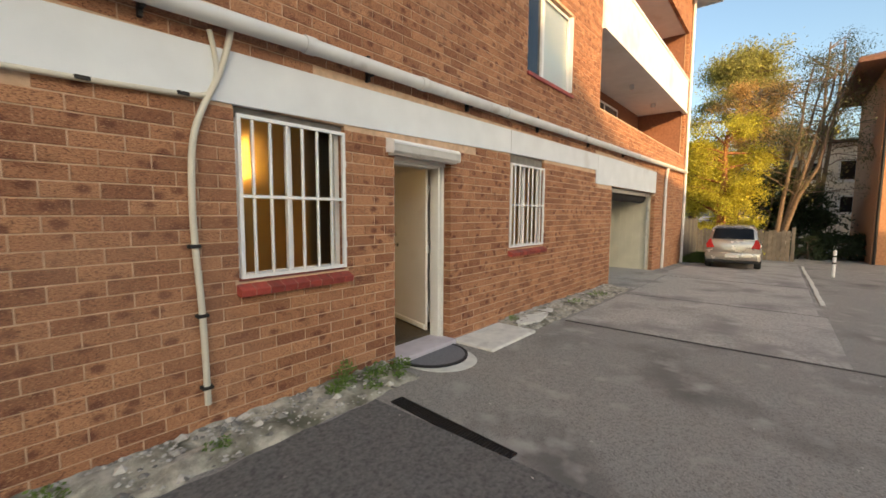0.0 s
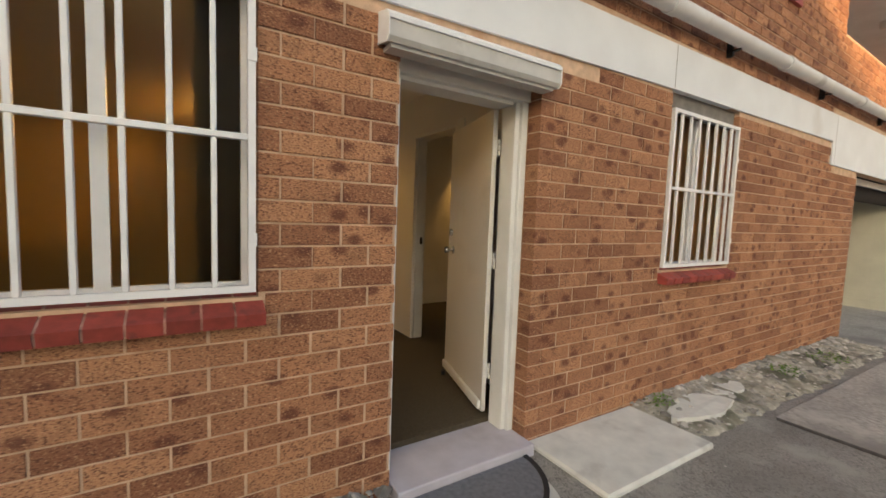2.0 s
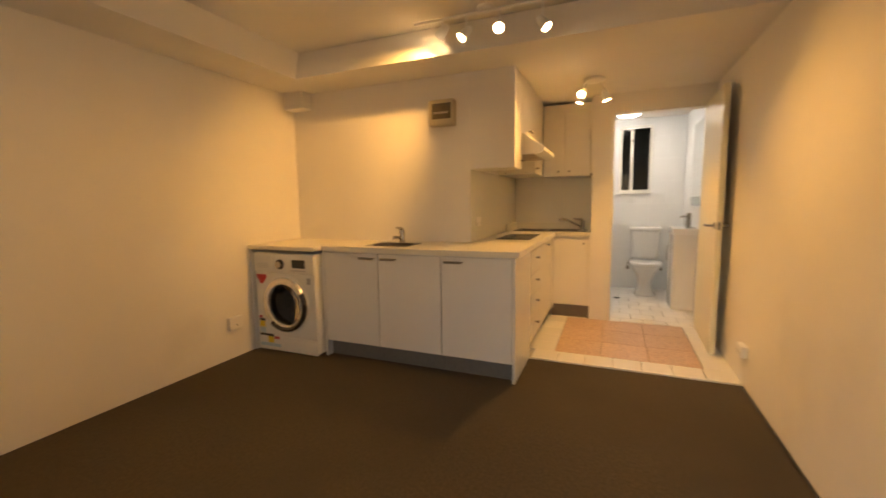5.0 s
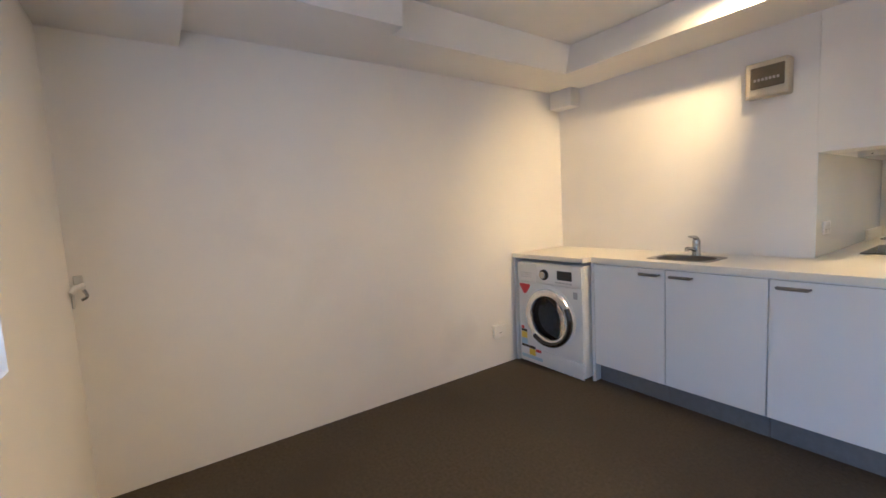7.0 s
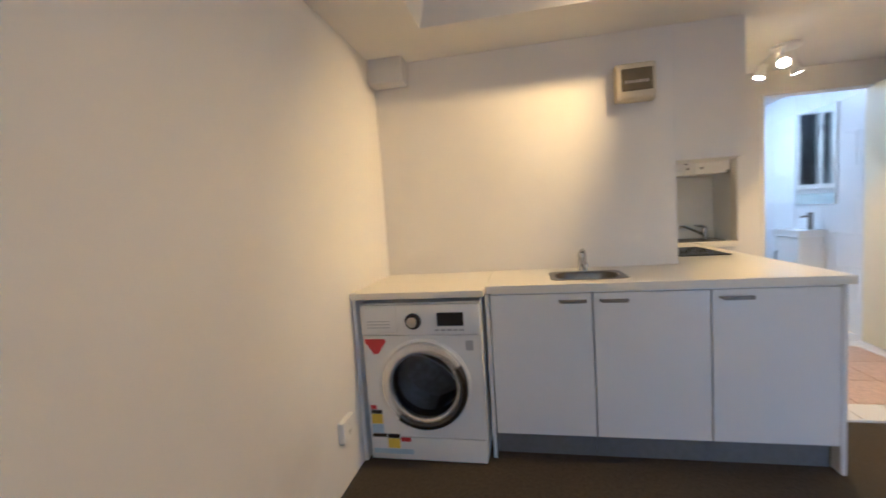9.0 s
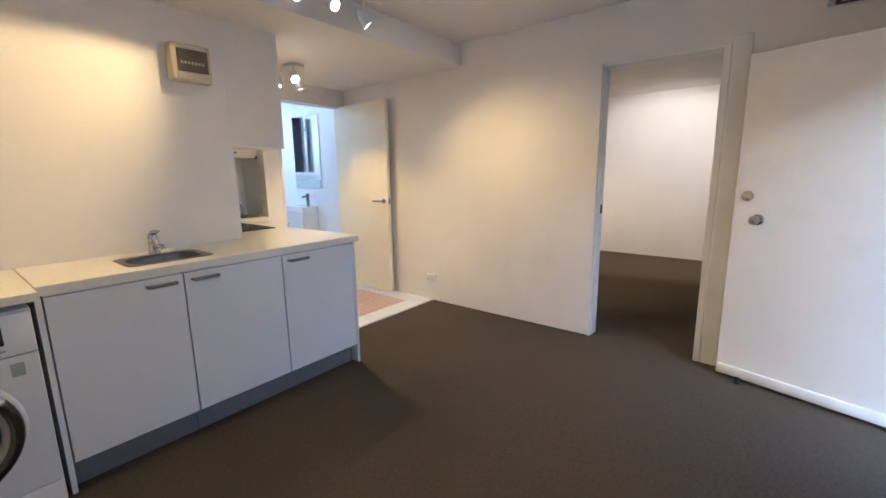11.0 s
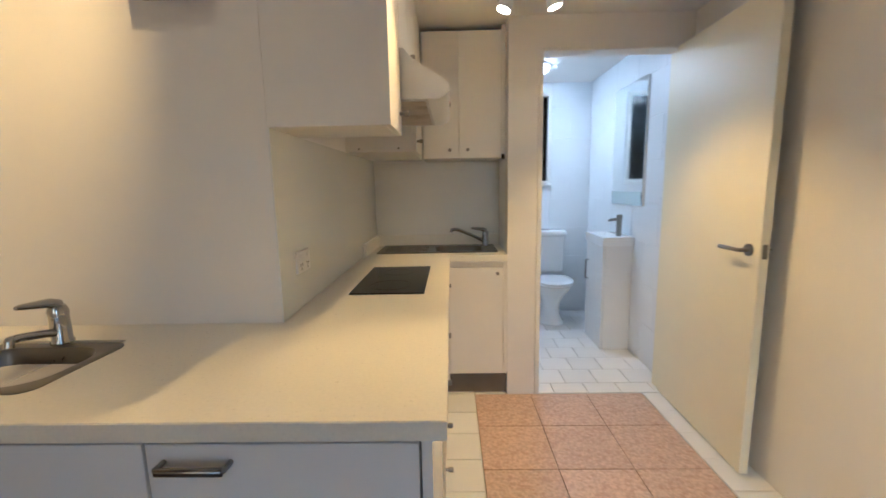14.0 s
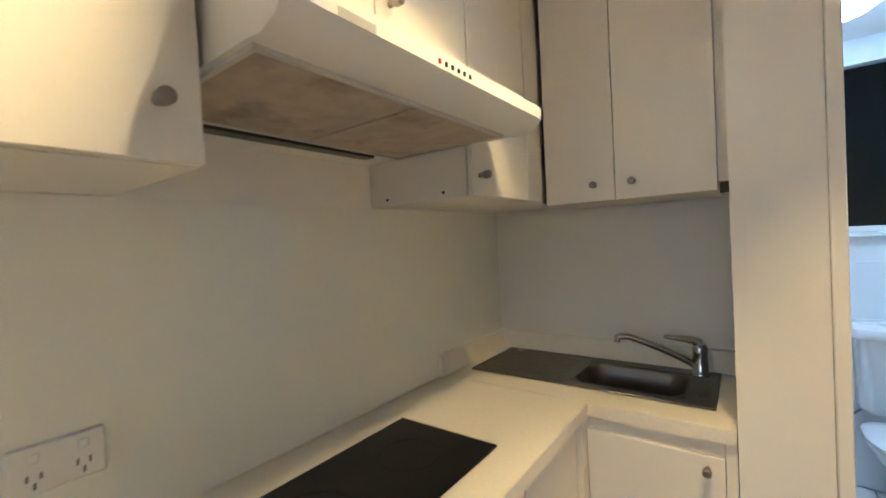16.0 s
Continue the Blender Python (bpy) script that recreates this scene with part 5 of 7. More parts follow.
cp = part("control_panel", B(X0 + 0.002, YF - 0.008, 0.676, X1 - 0.002, YF + 0.014, 0.832, bevel=0.006, seg=2), PLASTIC, wm)
part("drawer", B(X0 + 0.02, YF - 0.011, 0.69, X0 + 0.20, YF - 0.007, 0.822, bevel=0.003), PLASTIC, cp, "detergent drawer")
for i in range(3):
    part("print_line", B(X0 + 0.04, YF - 0.0118, 0.715 + i * 0.016, X0 + 0.16, YF - 0.0108, 0.7185 + i * 0.016), GREY_PLASTIC, cp)
kn = part("dial", L([(0, YF - 0.008), (0.041, YF - 0.008), (0.041, YF - 0.016), (0.036, YF - 0.022), (0, YF - 0.022)], (0.162, 0, 0.748), "y", 32), BLACK, cp, "dark ring dial")
part("dial_cap", L([(0, YF - 0.0215), (0.029, YF - 0.0215), (0.027, YF - 0.036), (0, YF - 0.038)], (0.162, 0, 0.748), "y", 32), CHROME, kn, "chrome dial cap")
part("display", B(0.285, YF - 0.0105, 0.722, 0.418, YF - 0.0075, 0.790, bevel=0.002), BLACK, cp, "dark display window")
for i in range(5):
    part("button", B(0.272 + i * 0.031, YF - 0.0115, 0.697, 0.294 + i * 0.031, YF - 0.0078, 0.706, bevel=0.001), GREY_PLASTIC, cp)
CX, CZ = 0.198, 0.416
dr2 = part("door_ring", L([(0.222, YF + 0.002), (0.226, YF - 0.012), (0.218, YF - 0.028), (0.196, YF - 0.034), (0.174, YF - 0.030), (0.166, YF - 0.018), (0.164, YF + 0.006)], (CX, 0, CZ), "y", 64, caps=False), BRIGHT_CHROME, wm, "wide chrome door ring")
part("door_bezel", L([(0.240, YF + 0.004), (0.240, YF - 0.006), (0.232, YF - 0.011), (0.222, YF - 0.010), (0.220, YF + 0.002)], (CX, 0, CZ), "y", 64, caps=False), PLASTIC, wm)
bm = bmesh.new()
arc = [(CX + 0.207 * math.cos(radians(a)), YF - 0.026, CZ + 0.205 * math.sin(radians(a))) for a in range(-130, 31, 8)]
tube(bm, arc, 0.0215, 10)
part("handle_arc", bm, GRIP, dr2, "dark grip along the lower door ring")
part("door_glass", L([(0.168 * (1 - i / 9), YF - 0.020 + 0.075 * (1 - (1 - i / 9) ** 2)) for i in range(10)], (CX, 0, CZ), "y", 48), GLASS_SMOKE, dr2, "smoked bowl glass")
part("drum", L([(0.170, YF + 0.016), (0.172, YF + 0.06), (0.185, YF + 0.09), (0.185, YF + 0.34), (0.0, YF + 0.36)], (CX, 0, CZ), "y", 48, caps=False), DRUM, wm, "perforated steel drum")
part("door_seal", L([(0.172, YF + 0.010), (0.152, YF + 0.03), (0.150, YF + 0.06), (0.172, YF + 0.075)], (CX, 0, CZ), "y", 48, caps=False), RUBBER_EDGE, wm, "dark rubber door seal")
for a in (40, 160, 280):
    u, v = math.cos(radians(a)), math.sin(radians(a))
    part("paddle", T([(CX + 0.165 * u, YF + 0.10, CZ + 0.165 * v), (CX + 0.150 * u, YF + 0.20, CZ + 0.150 * v), (CX + 0.165 * u, YF + 0.32, CZ + 0.165 * v)], [0.012, 0.022, 0.012], 10), STEEL, wm)
bm = bmesh.new()
prism(bm, [(X0 + 0.016, 0.655), (X0 + 0.122, 0.655), (X0 + 0.128, 0.640), (X0 + 0.085, 0.578), (X0 + 0.060, 0.574), (X0 + 0.014, 0.640)], "y", YF - 0.0018, YF + 0.001)
part("sticker", bm, RED_STICK, wm, "red triangular sticker")
part("sticker", B(0.422, YF - 0.0015, 0.595, 0.458, YF + 0.001, 0.645), GREY_PLASTIC, wm, "small grey square badge")
for x0, z0, x1, z1, m in ((X0 + 0.018, 0.255, X0 + 0.08, 0.275, BLACK), (X0 + 0.018, 0.20, X0 + 0.08, 0.253, YEL_STICK), (X0 + 0.018, 0.15, X0 + 0.08, 0.198, BLUE_STICK), (X0 + 0.018, 0.128, X0 + 0.095, 0.147, BLACK), (X0 + 0.10, 0.125, X0 + 0.165, 0.147, BLACK), (X0 + 0.10, 0.07, X0 + 0.165, 0.123, YEL_STICK), (X0 + 0.17, 0.108, X0 + 0.225, 0.13, RED_STICK), (X0 + 0.018, 0.04, X0 + 0.235, 0.066, BLUE_STICK), (X0 + 0.018, 0.278, X0 + 0.05, 0.300, RED_STICK)):
    part("sticker", B(x0, YF - 0.0016, z0, x1, YF + 0.001, z1), m, wm, "", False)
part("filter_flap", B(X0 + 0.36, YF - 0.0015, 0.045, X0 + 0.46, YF + 0.002, 0.11, bevel=0.001), PLASTIC, wm)
for x in (X0 + 0.05, X1 - 0.05):
    for y in (YF + 0.06, 5.24):
        part("foot", L([(0, 0.0), (0.02, 0.0), (0.02, 0.012), (0.012, 0.022), (0, 0.022)], (x, y, 0), seg=14), BLACK, wm)


# ---- kitchen things ----
kb = thing("benchtop", (1.85, 6.2, 0.86), "cream speckled benchtop beside the cooktop", "benchtop")
part("slab", B(1.594, 5.3442, 0.862, 2.105, 6.548, 0.8995, bevel=0.001), BENCH, kb)
part("edge_band", B(2.1052, 5.347, 0.8625, 2.1075, 6.5475, 0.898), BENCH, kb)
kb2 = thing("benchtop", (2.0, 6.8, 0.86), "cream speckled benchtop round the kitchen sink", "benchtop")
part("slab", with_basin(1.594, 2.453, 6.5495, 6.997, 0.862, 0.8995, 2.00, 2.335, 6.69, 6.935), BENCH, kb2, "", False)
part("edge_band", B(2.106, 6.5472, 0.8625, 2.4525, 6.5493, 0.898), BENCH, kb2)
up = thing("upstand", (1.62, 6.8, 0.90), "low cream upstand behind the sink bench", "upstand")
part("board", B(1.595, 6.525, 0.9005, 1.612, 6.979, 0.978, bevel=0.002), BENCH, up)
part("board", B(1.595, 6.980, 0.9005, 2.452, 6.9965, 0.978, bevel=0.002), BENCH, up)
sp = thing("splashback", (1.592, 6.2, 0.90), "glossy pale green-white splashback panels", "splashback")
part("panel", B(1.5905, 5.349, 0.9005, 1.5945, 6.995, 1.488), SPLASH, sp, "", False)
part("panel", B(1.596, 6.9965, 0.979, 2.453, 6.9995, 1.474), SPLASH_BACK, sp, "satin grey-white panel", False)
part("edge_trim", B(1.5895, 5.3455, 0.9005, 1.5955, 5.3485, 1.488), WHITE_TRIM, sp)

hb = thing("cooktop", (1.86, 5.93, 0.90), "black glass electric cooktop set in the bench", "cooktop")
part("glass", B(1.718, 5.665, 0.9, 2.011, 6.198, 0.906, bevel=0.0015), HOB, hb)
for cx, cy, r in ((1.862, 5.80, 0.085), (1.862, 6.06, 0.07)):
    part("zone_ring", L([(r, 0.9058), (r, 0.9064), (r - 0.0015, 0.9064), (r - 0.0015, 0.9058)], (cx, cy, 0), seg=48, caps=False), HOB, hb)

# drawer unit and cupboards along the run
du = thing("drawer_unit", (1.84, 5.56, 0), "cream four-drawer kitchen unit with satin knobs", "cabinet", "kitchen base units")
part("body", B(1.62, 5.345, 0.10, 2.062, 5.768, 0.858), CREAM_LAM, du)
zs = [0.105, 0.300, 0.475, 0.650, 0.842]
for z0, z1 in zip(zs, zs[1:]):
    d = part("drawer", B(2.064, 5.348, z0, 2.082, 5.766, z1 - 0.004, bevel=0.002), CREAM_LAM, du)
    knob_x(d, 2.082, 5.572, (z0 + z1) / 2 + 0.02)
part("kickboard", B(2.02, 5.345, 0.012, 2.036, 5.768, 0.099), BROWN_KICK, du)
for y0, y1, ky in ((5.77, 6.185, 6.155), (6.187, 6.515, None)):
    c = thing("base_cabinet", (1.84, (y0 + y1) / 2, 0), "cream kitchen base cupboard with a satin knob", "cabinet", "kitchen base units")
    part("body", B(1.62, y0 + 0.001, 0.10, 2.062, y1 - 0.001, 0.858), CREAM_LAM, c)
    d = part("door", B(2.064, y0 + 0.002, 0.105, 2.082, y1 - 0.002, 0.842, bevel=0.002), CREAM_LAM, c)
    if ky:
        knob_x(d, 2.082, ky, 0.812)
    part("kickboard", B(2.02, y0, 0.012, 2.036, y1, 0.099), BROWN_KICK, c)
sc = thing("base_cabinet", (2.27, 6.76, 0), "cream sink cupboard with a satin knob", "cabinet", "kitchen base units")
part("body", B(2.065, 6.575, 0.14, 2.452, 6.99, 0.725), CREAM_LAM, sc)
part("rail", B(2.099, 6.562, 0.8245, 2.429, 6.60, 0.858), CREAM_LAM, sc)
d = part("door", B(2.100, 6.555, 0.148, 2.428, 6.574, 0.822, bevel=0.002), CREAM_LAM, sc)
knob_y(d, 2.392, 6.555, 0.79)
part("filler", B(2.430, 6.560, 0.148, 2.453, 6.574, 0.858), CREAM_LAM, sc)
part("kickboard", B(2.08, 6.585, 0.012, 2.452, 6.60, 0.138), BROWN_KICK, sc, "brown kickboard")
part("side_back", B(1.62, 6.52, 0.10, 2.06, 6.99, 0.722), CREAM_LAM, sc)
part("corner_filler", B(2.0635, 6.517, 0.105, 2.098, 6.573, 0.858), CREAM_LAM, sc)

# kitchen sink with drainer
ks = thing("kitchen_sink", (2.03, 6.8, 0.90), "stainless steel kitchen sink with a drainer", "sink")
part("bowl", sink_bowl(2.012, 2.322, 6.70, 6.92, 0.9015, 0.0085, 0.15, 0.06), STEEL, ks)
bm = with_basin(1.655, 2.405, 6.652, 6.968, 0.8996, 0.9035, 2.004, 2.330, 6.692, 6.928)
dn = part("drainer", bm, STEEL, ks, "ribbed drainer", False)
for i in range(7):
    part("rib", B(1.69, 6.70 + i * 0.035, 0.9034, 1.97, 6.712 + i * 0.035, 0.9055, bevel=0.001), STEEL, dn)
for a in ((1.652, 6.649, 2.408, 6.656), (1.652, 6.964, 2.408, 6.971), (1.652, 6.656, 1.659, 6.964), (2.401, 6.656, 2.408, 6.964)):
    part("rim", B(a[0], a[1], 0.8998, a[2], a[3], 0.9065, bevel=0.002), STEEL, ks)
waste(ks, 2.165, 6.81, 0.753)
part("plug", L([(0, 0.9035), (0.018, 0.9035), (0.018, 0.908), (0.008, 0.914), (0, 0.914)], (1.715, 6.935, 0), seg=16), CHROME, ks)
mixer(2.352, 6.935, 0.904, 200, 0.245, 0.09, 0.10, "chrome mixer tap with a long swivel spout")


# overhead cupboards
def wall_unit(y0, y1, z0, z1, doors, label, side=None):
    c = thing("wall_cabinet", (1.77, (y0 + y1) / 2, z0), label, "cabinet", "kitchen wall units")
    part("body", B(1.591, y0 + 0.001, z0, 1.931, y1 - 0.001, z1), CREAM_LAM, c)
    for a, b, k in doors:
        d = part("door", B(1.933, a + 0.0015, z0 + 0.001, 1.951, b - 0.0015, z1 - 0.002, bevel=0.0015), CREAM_LAM, c)
        if k:
            knob_x(d, 1.951, *k)
    return c


lu = wall_unit(5.36, 5.625, 1.489, 2.2355, [(5.358, 5.625, (5.575, 1.557))], "cream wall cupboard at the peninsula end")
part("side_panel", B(1.591, 5.3452, 1.489, 1.951, 5.3585, 2.2355), PAINT, lu, "painted side panel flush with the wall", False)
wall_unit(5.626, 6.243, 1.79, 2.2355, [(5.628, 5.935, (5.90, 1.835)), (5.936, 6.242, (5.975, 1.835))], "cream wall cupboard above the range hood")
ru = wall_unit(6.244, 6.985, 1.489, 2.2355, [(6.246, 6.56, (6.275, 1.540)), (6.562, 6.668, None)], "cream wall cupboard beside the range hood")
for x in (1.66, 1.86):
    part("screw", L([(0, 6.2445), (0.004, 6.2445), (0.004, 6.2425), (0, 6.242)], (x, 0, 1.505), "y", 10), IRON, ru)
bu = thing("wall_cabinet", (2.2, 6.83, 1.475), "cream double wall cupboard above the kitchen sink", "cabinet", "kitchen wall units")
part("body", B(1.954, 6.693, 1.477, 2.428, 6.995, 2.205), CREAM_LAM, bu)
for a, b, k in ((1.962, 2.174, 2.118), (2.177, 2.428, 2.226)):
    d = part("door", B(a, 6.673, 1.477, b, 6.691, 2.203, bevel=0.0015), CREAM_LAM, bu)
    knob_y(d, k, 6.673, 1.525)
part("filler", B(2.4295, 6.680, 1.50, 2.4545, 6.695, 2.235), CREAM_LAM, bu)
part("bracket", B(2.432, 6.682, 1.47, 2.452, 6.70, 1.498), IRON, bu)

# range hood
hd = thing("range_hood", (1.85, 5.94, 1.57), "white slide-under range hood with grubby filters", "range hood")
bm = bmesh.new()
prism(bm, [(1.592, 1.612), (1.70, 1.617), (2.04, 1.617), (2.075, 1.614), (2.105, 1.624), (2.122, 1.642), (2.122, 1.668), (2.105, 1.680), (1.995, 1.752), (1.962, 1.787), (1.592, 1.787)], "y", 5.632, 6.242)
prism(bm, [(1.958, 1.618), (2.04, 1.617), (2.075, 1.614), (2.105, 1.624), (2.122, 1.642), (2.122, 1.668), (2.105, 1.680), (1.995, 1.752), (1.958, 1.78)], "y", 6.2425, 6.271)
part("shell", bm, PLASTIC, hd)
for y0, y1 in ((5.648, 5.935), (5.941, 6.226)):
    part("filter", B(1.725, y0, 1.612, 2.035, y1, 1.620, bevel=0.002), FILTER, hd, "grease-stained aluminium filter")
part("vent_slot", B(1.665, 5.66, 1.608, 1.700, 6.16, 1.6165), BLACK, hd, "dark vent slot")
bm = bmesh.new()
rect = ((1.715, 5.64, 2.045, 5.648), (1.715, 6.226, 2.045, 6.234), (1.715, 5.648, 1.724, 6.226), (2.036, 5.648, 2.045, 6.226))
for a in rect:
    box(bm, a[0], a[1], 1.6105, a[2], a[3], 1.620)
part("filter_rim", bm, OLD_WHITE, hd)
for i in range(6):
    y = 5.889 + i * 0.0168
    part("switch", B(2.1205, y, 1.648, 2.1245, y + 0.0055, 1.6555, bevel=0.001), RED_STICK if i == 0 else BLACK, hd, "red indicator" if i == 0 else "")
part("brand_plate", B(2.1205, 5.70, 1.642, 2.1222, 5.76, 1.654), GREY_PLASTIC, hd)

# bathroom door
bd = thing("bathroom_door", (3.413, 6.572, 0.0), "open cream flush bathroom door with lever handle", "door", rz=-91.2)
part("leaf", B(0.0, -0.018, 0.022, 0.770, 0.020, 2.055, bevel=0.002), DOOR_PAINT, bd)
for s in (1, -1):
    y = 0.02 if s > 0 else -0.018
    hh = part("rose", L([(0, y), (0.026, y), (0.026, y + 0.008 * s), (0, y + 0.009 * s)], (0.705, 0, 1.02), "y", 24), NICKEL, bd, "satin lever handle")
    part("lever", T([(0.705, y, 1.02), (0.705, y + 0.045 * s, 1.02), (0.69, y + 0.05 * s, 1.02), (0.585, y + 0.05 * s, 1.02)], 0.009, 12), NICKEL, hh)
part("edge_latch", B(0.7695, -0.01, 0.99, 0.772, 0.01, 1.05), STEEL, bd)
for z in (0.25, 1.75):
    part("hinge", T([(-0.003, 0.024, z), (-0.003, 0.024, z + 0.09)], 0.006, 8), NICKEL, bd)
bdf = thing("door_frame", (3.0, 6.57, 0), "cream painted bathroom door lining", "door frame")
part("jamb", B(2.6265, 6.562, 0.002, 2.654, 6.684, 2.058, bevel=0.003), PAINT, bdf)
part("head", B(2.654, 6.562, 2.045, 3.423, 6.684, 2.064, bevel=0.003), PAINT, bdf)
part("jamb", B(3.418, 6.580, 0.002, 3.4235, 6.684, 2.045), DOOR_PAINT, bdf)
part("strike_plate", B(2.654, 6.60, 0.97, 2.6565, 6.63, 1.06), NICKEL, bdf)


# ---- bathroom things ----
tw = thing("toilet", (3.06, 8.0, 0), "white ceramic toilet with cistern and closed lid", "toilet")
bm = bmesh.new()
prof = [(0.122, 0.175, 0.0, 7.965), (0.122, 0.175, 0.022, 7.965), (0.108, 0.158, 0.04, 7.97), (0.086, 0.13, 0.10, 7.985), (0.080, 0.125, 0.16, 7.985), (0.088, 0.138, 0.22, 7.975), (0.118, 0.172, 0.29, 7.955), (0.152, 0.212, 0.345, 7.932), (0.168, 0.228, 0.38, 7.924), (0.172, 0.232, 0.395, 7.922)]
rings = []
for rx, ry, z, cy in prof:
    rings.append([bm.verts.new((3.06 + rx * math.cos(a), cy + ry * math.sin(a), z)) for a in [2 * math.pi * k / 32 for k in range(32)]])
for a, b in zip(rings, rings[1:]):
    for k in range(32):
        bm.faces.new((a[k], a[(k + 1) % 32], b[(k + 1) % 32], b[k]))
bm.faces.new(rings[0][::-1])
bm.faces.new(rings[-1])
part("pan", bm, CERAMIC, tw)


def egg(half, front, back, cy, n=36):
    """Outline of a toilet seat: a long round front and a squarer back."""
    out = []
    for k in range(n):
        a = 2 * math.pi * k / n
        c, d = math.cos(a), math.sin(a)
        e = 1.0 if d < 0 else 0.55
        out.append((3.06 + half * math.copysign(abs(c) ** e, c), cy + (front if d < 0 else back) * math.copysign(abs(d) ** e, d)))
    return out


def stack(levels):
    """Closed solid through outlines of equal length, each at its height."""
    bm = bmesh.new()
    rows = [[bm.verts.new((x, y, z)) for x, y in p] for p, z in levels]
    for a, b in zip(rows, rows[1:]):
        for k in range(len(a)):
            bm.faces.new((a[k], a[(k + 1) % len(a)], b[(k + 1) % len(a)], b[k]))
    bm.faces.new(rows[0][::-1])
    bm.faces.new(rows[-1])
    bmesh.ops.recalc_face_normals(bm, faces=bm.faces[:])
    return bm


part("seat", stack([(egg(0.176, 0.235, 0.165, 7.92), 0.396), (egg(0.184, 0.245, 0.17, 7.92), 0.402), (egg(0.184, 0.245, 0.17, 7.92), 0.412), (egg(0.178, 0.238, 0.166, 7.92), 0.4165)]), CERAMIC, tw, "white seat")
part("lid", stack([(egg(0.178, 0.238, 0.168, 7.92), 0.418), (egg(0.187, 0.248, 0.174, 7.92), 0.422), (egg(0.187, 0.248, 0.174, 7.92), 0.430), (egg(0.176, 0.235, 0.166, 7.92), 0.438), (egg(0.12, 0.17, 0.12, 7.92), 0.443)]), CERAMIC, tw, "closed white lid")
for x in (2.985, 3.135):
    part("lid_hinge", T([(x - 0.018, 8.092, 0.424), (x + 0.018, 8.092, 0.424)], 0.011, 10), PLASTIC, tw)
part("cistern", stack([(rounded(2.915, 3.205, 8.135, 8.29, 0.05), 0.448), (rounded(2.902, 3.219, 8.12, 8.292, 0.05), 0.468), (rounded(2.888, 3.232, 8.108, 8.294, 0.05), 0.808)]), CERAMIC, tw)
part("cistern_lid", stack([(rounded(2.880, 3.24, 8.10, 8.296, 0.05), 0.809), (rounded(2.872, 3.248, 8.092, 8.296, 0.055), 0.82), (rounded(2.872, 3.248, 8.092, 8.296, 0.055), 0.842), (rounded(2.880, 3.24, 8.10, 8.294, 0.05), 0.858), (rounded(2.90, 3.22, 8.12, 8.28, 0.045), 0.867)]), CERAMIC, tw)
for x in (2.948, 3.172):
    part("floor_bolt", L([(0, 0.0), (0.011, 0.0), (0.010, 0.032), (0.005, 0.037), (0, 0.037)], (x, 7.955, 0.0), seg=12), NICKEL, tw)
part("bedding", stack([(egg(0.128, 0.182, 0.182, 7.965), 0.0), (egg(0.125, 0.179, 0.179, 7.965), 0.006)]), GROUT, tw, "grimy cement bed at the foot")
part("flush_button", L([(0, 0.87), (0.022, 0.87), (0.020, 0.876), (0, 0.876)], (3.06, 8.19, 0), seg=20), CHROME, tw)
part("outlet_pipe", T([(3.06, 8.10, 0.19), (3.06, 8.30, 0.19)], 0.05, 16), CERAMIC, tw)
for x in (2.862, 3.262):
    v = part("stop_valve", L([(0, 0), (0.024, 0.0), (0.024, -0.006), (0.012, -0.008), (0.012, -0.05), (0.018, -0.052), (0.018, -0.078), (0, -0.08)], (x, 8.298, 0.30), "y", 14), NICKEL, tw, "dull chrome stop valve")
    part("valve_handle", T([(x - 0.02, 8.222, 0.30), (x + 0.02, 8.222, 0.30)], 0.006, 8), NICKEL, v)
part("hose", T(curved([(2.862, 8.245, 0.305), (2.866, 8.235, 0.38), (2.93, 8.21, 0.46)], 8), 0.006, 8), NICKEL, tw)

vn = thing("vanity", (3.39, 7.43, 0), "slim white vanity cabinet with ceramic basin", "vanity")
part("cabinet", B(3.29, 7.238, 0.012, 3.498, 7.612, 0.838, bevel=0.002), GLOSS_WHITE, vn)
vd = part("door", B(3.274, 7.240, 0.015, 3.289, 7.610, 0.832, bevel=0.002), GLOSS_WHITE, vn)
part("handle", T([(3.274, 7.56, 0.52), (3.250, 7.56, 0.52), (3.250, 7.56, 0.68), (3.274, 7.56, 0.68)], 0.006, 8), NICKEL, vd, "vertical bar handle")
bm = bmesh.new()
loops = [(rounded(3.262, 3.499, 7.222, 7.628, 0.012), 0.838), (rounded(3.262, 3.499, 7.222, 7.628, 0.012), 0.905), (rounded(3.272, 3.43, 7.235, 7.615, 0.03), 0.907), (rounded(3.285, 3.42, 7.255, 7.595, 0.03), 0.872), (rounded(3.305, 3.40, 7.285, 7.565, 0.02), 0.862)]
rings = [[bm.verts.new((x, y, z)) for x, y in p] for p, z in loops]
for a, b in zip(rings, rings[1:]):
    for k in range(len(a)):
        bm.faces.new((a[k], a[(k + 1) % len(a)], b[(k + 1) % len(a)], b[k]))
bm.faces.new(rings[-1])
bm.faces.new(rings[0][::-1])
part("basin", bm, CERAMIC, vn, "white ceramic basin")
bt2 = thing("basin_tap", (3.42, 7.325, 0.905), "tall chrome basin mixer tap", "tap")
part("body", L([(0, 0.903), (0.024, 0.903), (0.024, 0.907), (0.021, 0.909), (0.021, 1.045), (0.023, 1.046), (0.023, 1.066), (0.019, 1.07), (0, 1.07)], (3.42, 7.325, 0), seg=24), NICKEL, bt2)
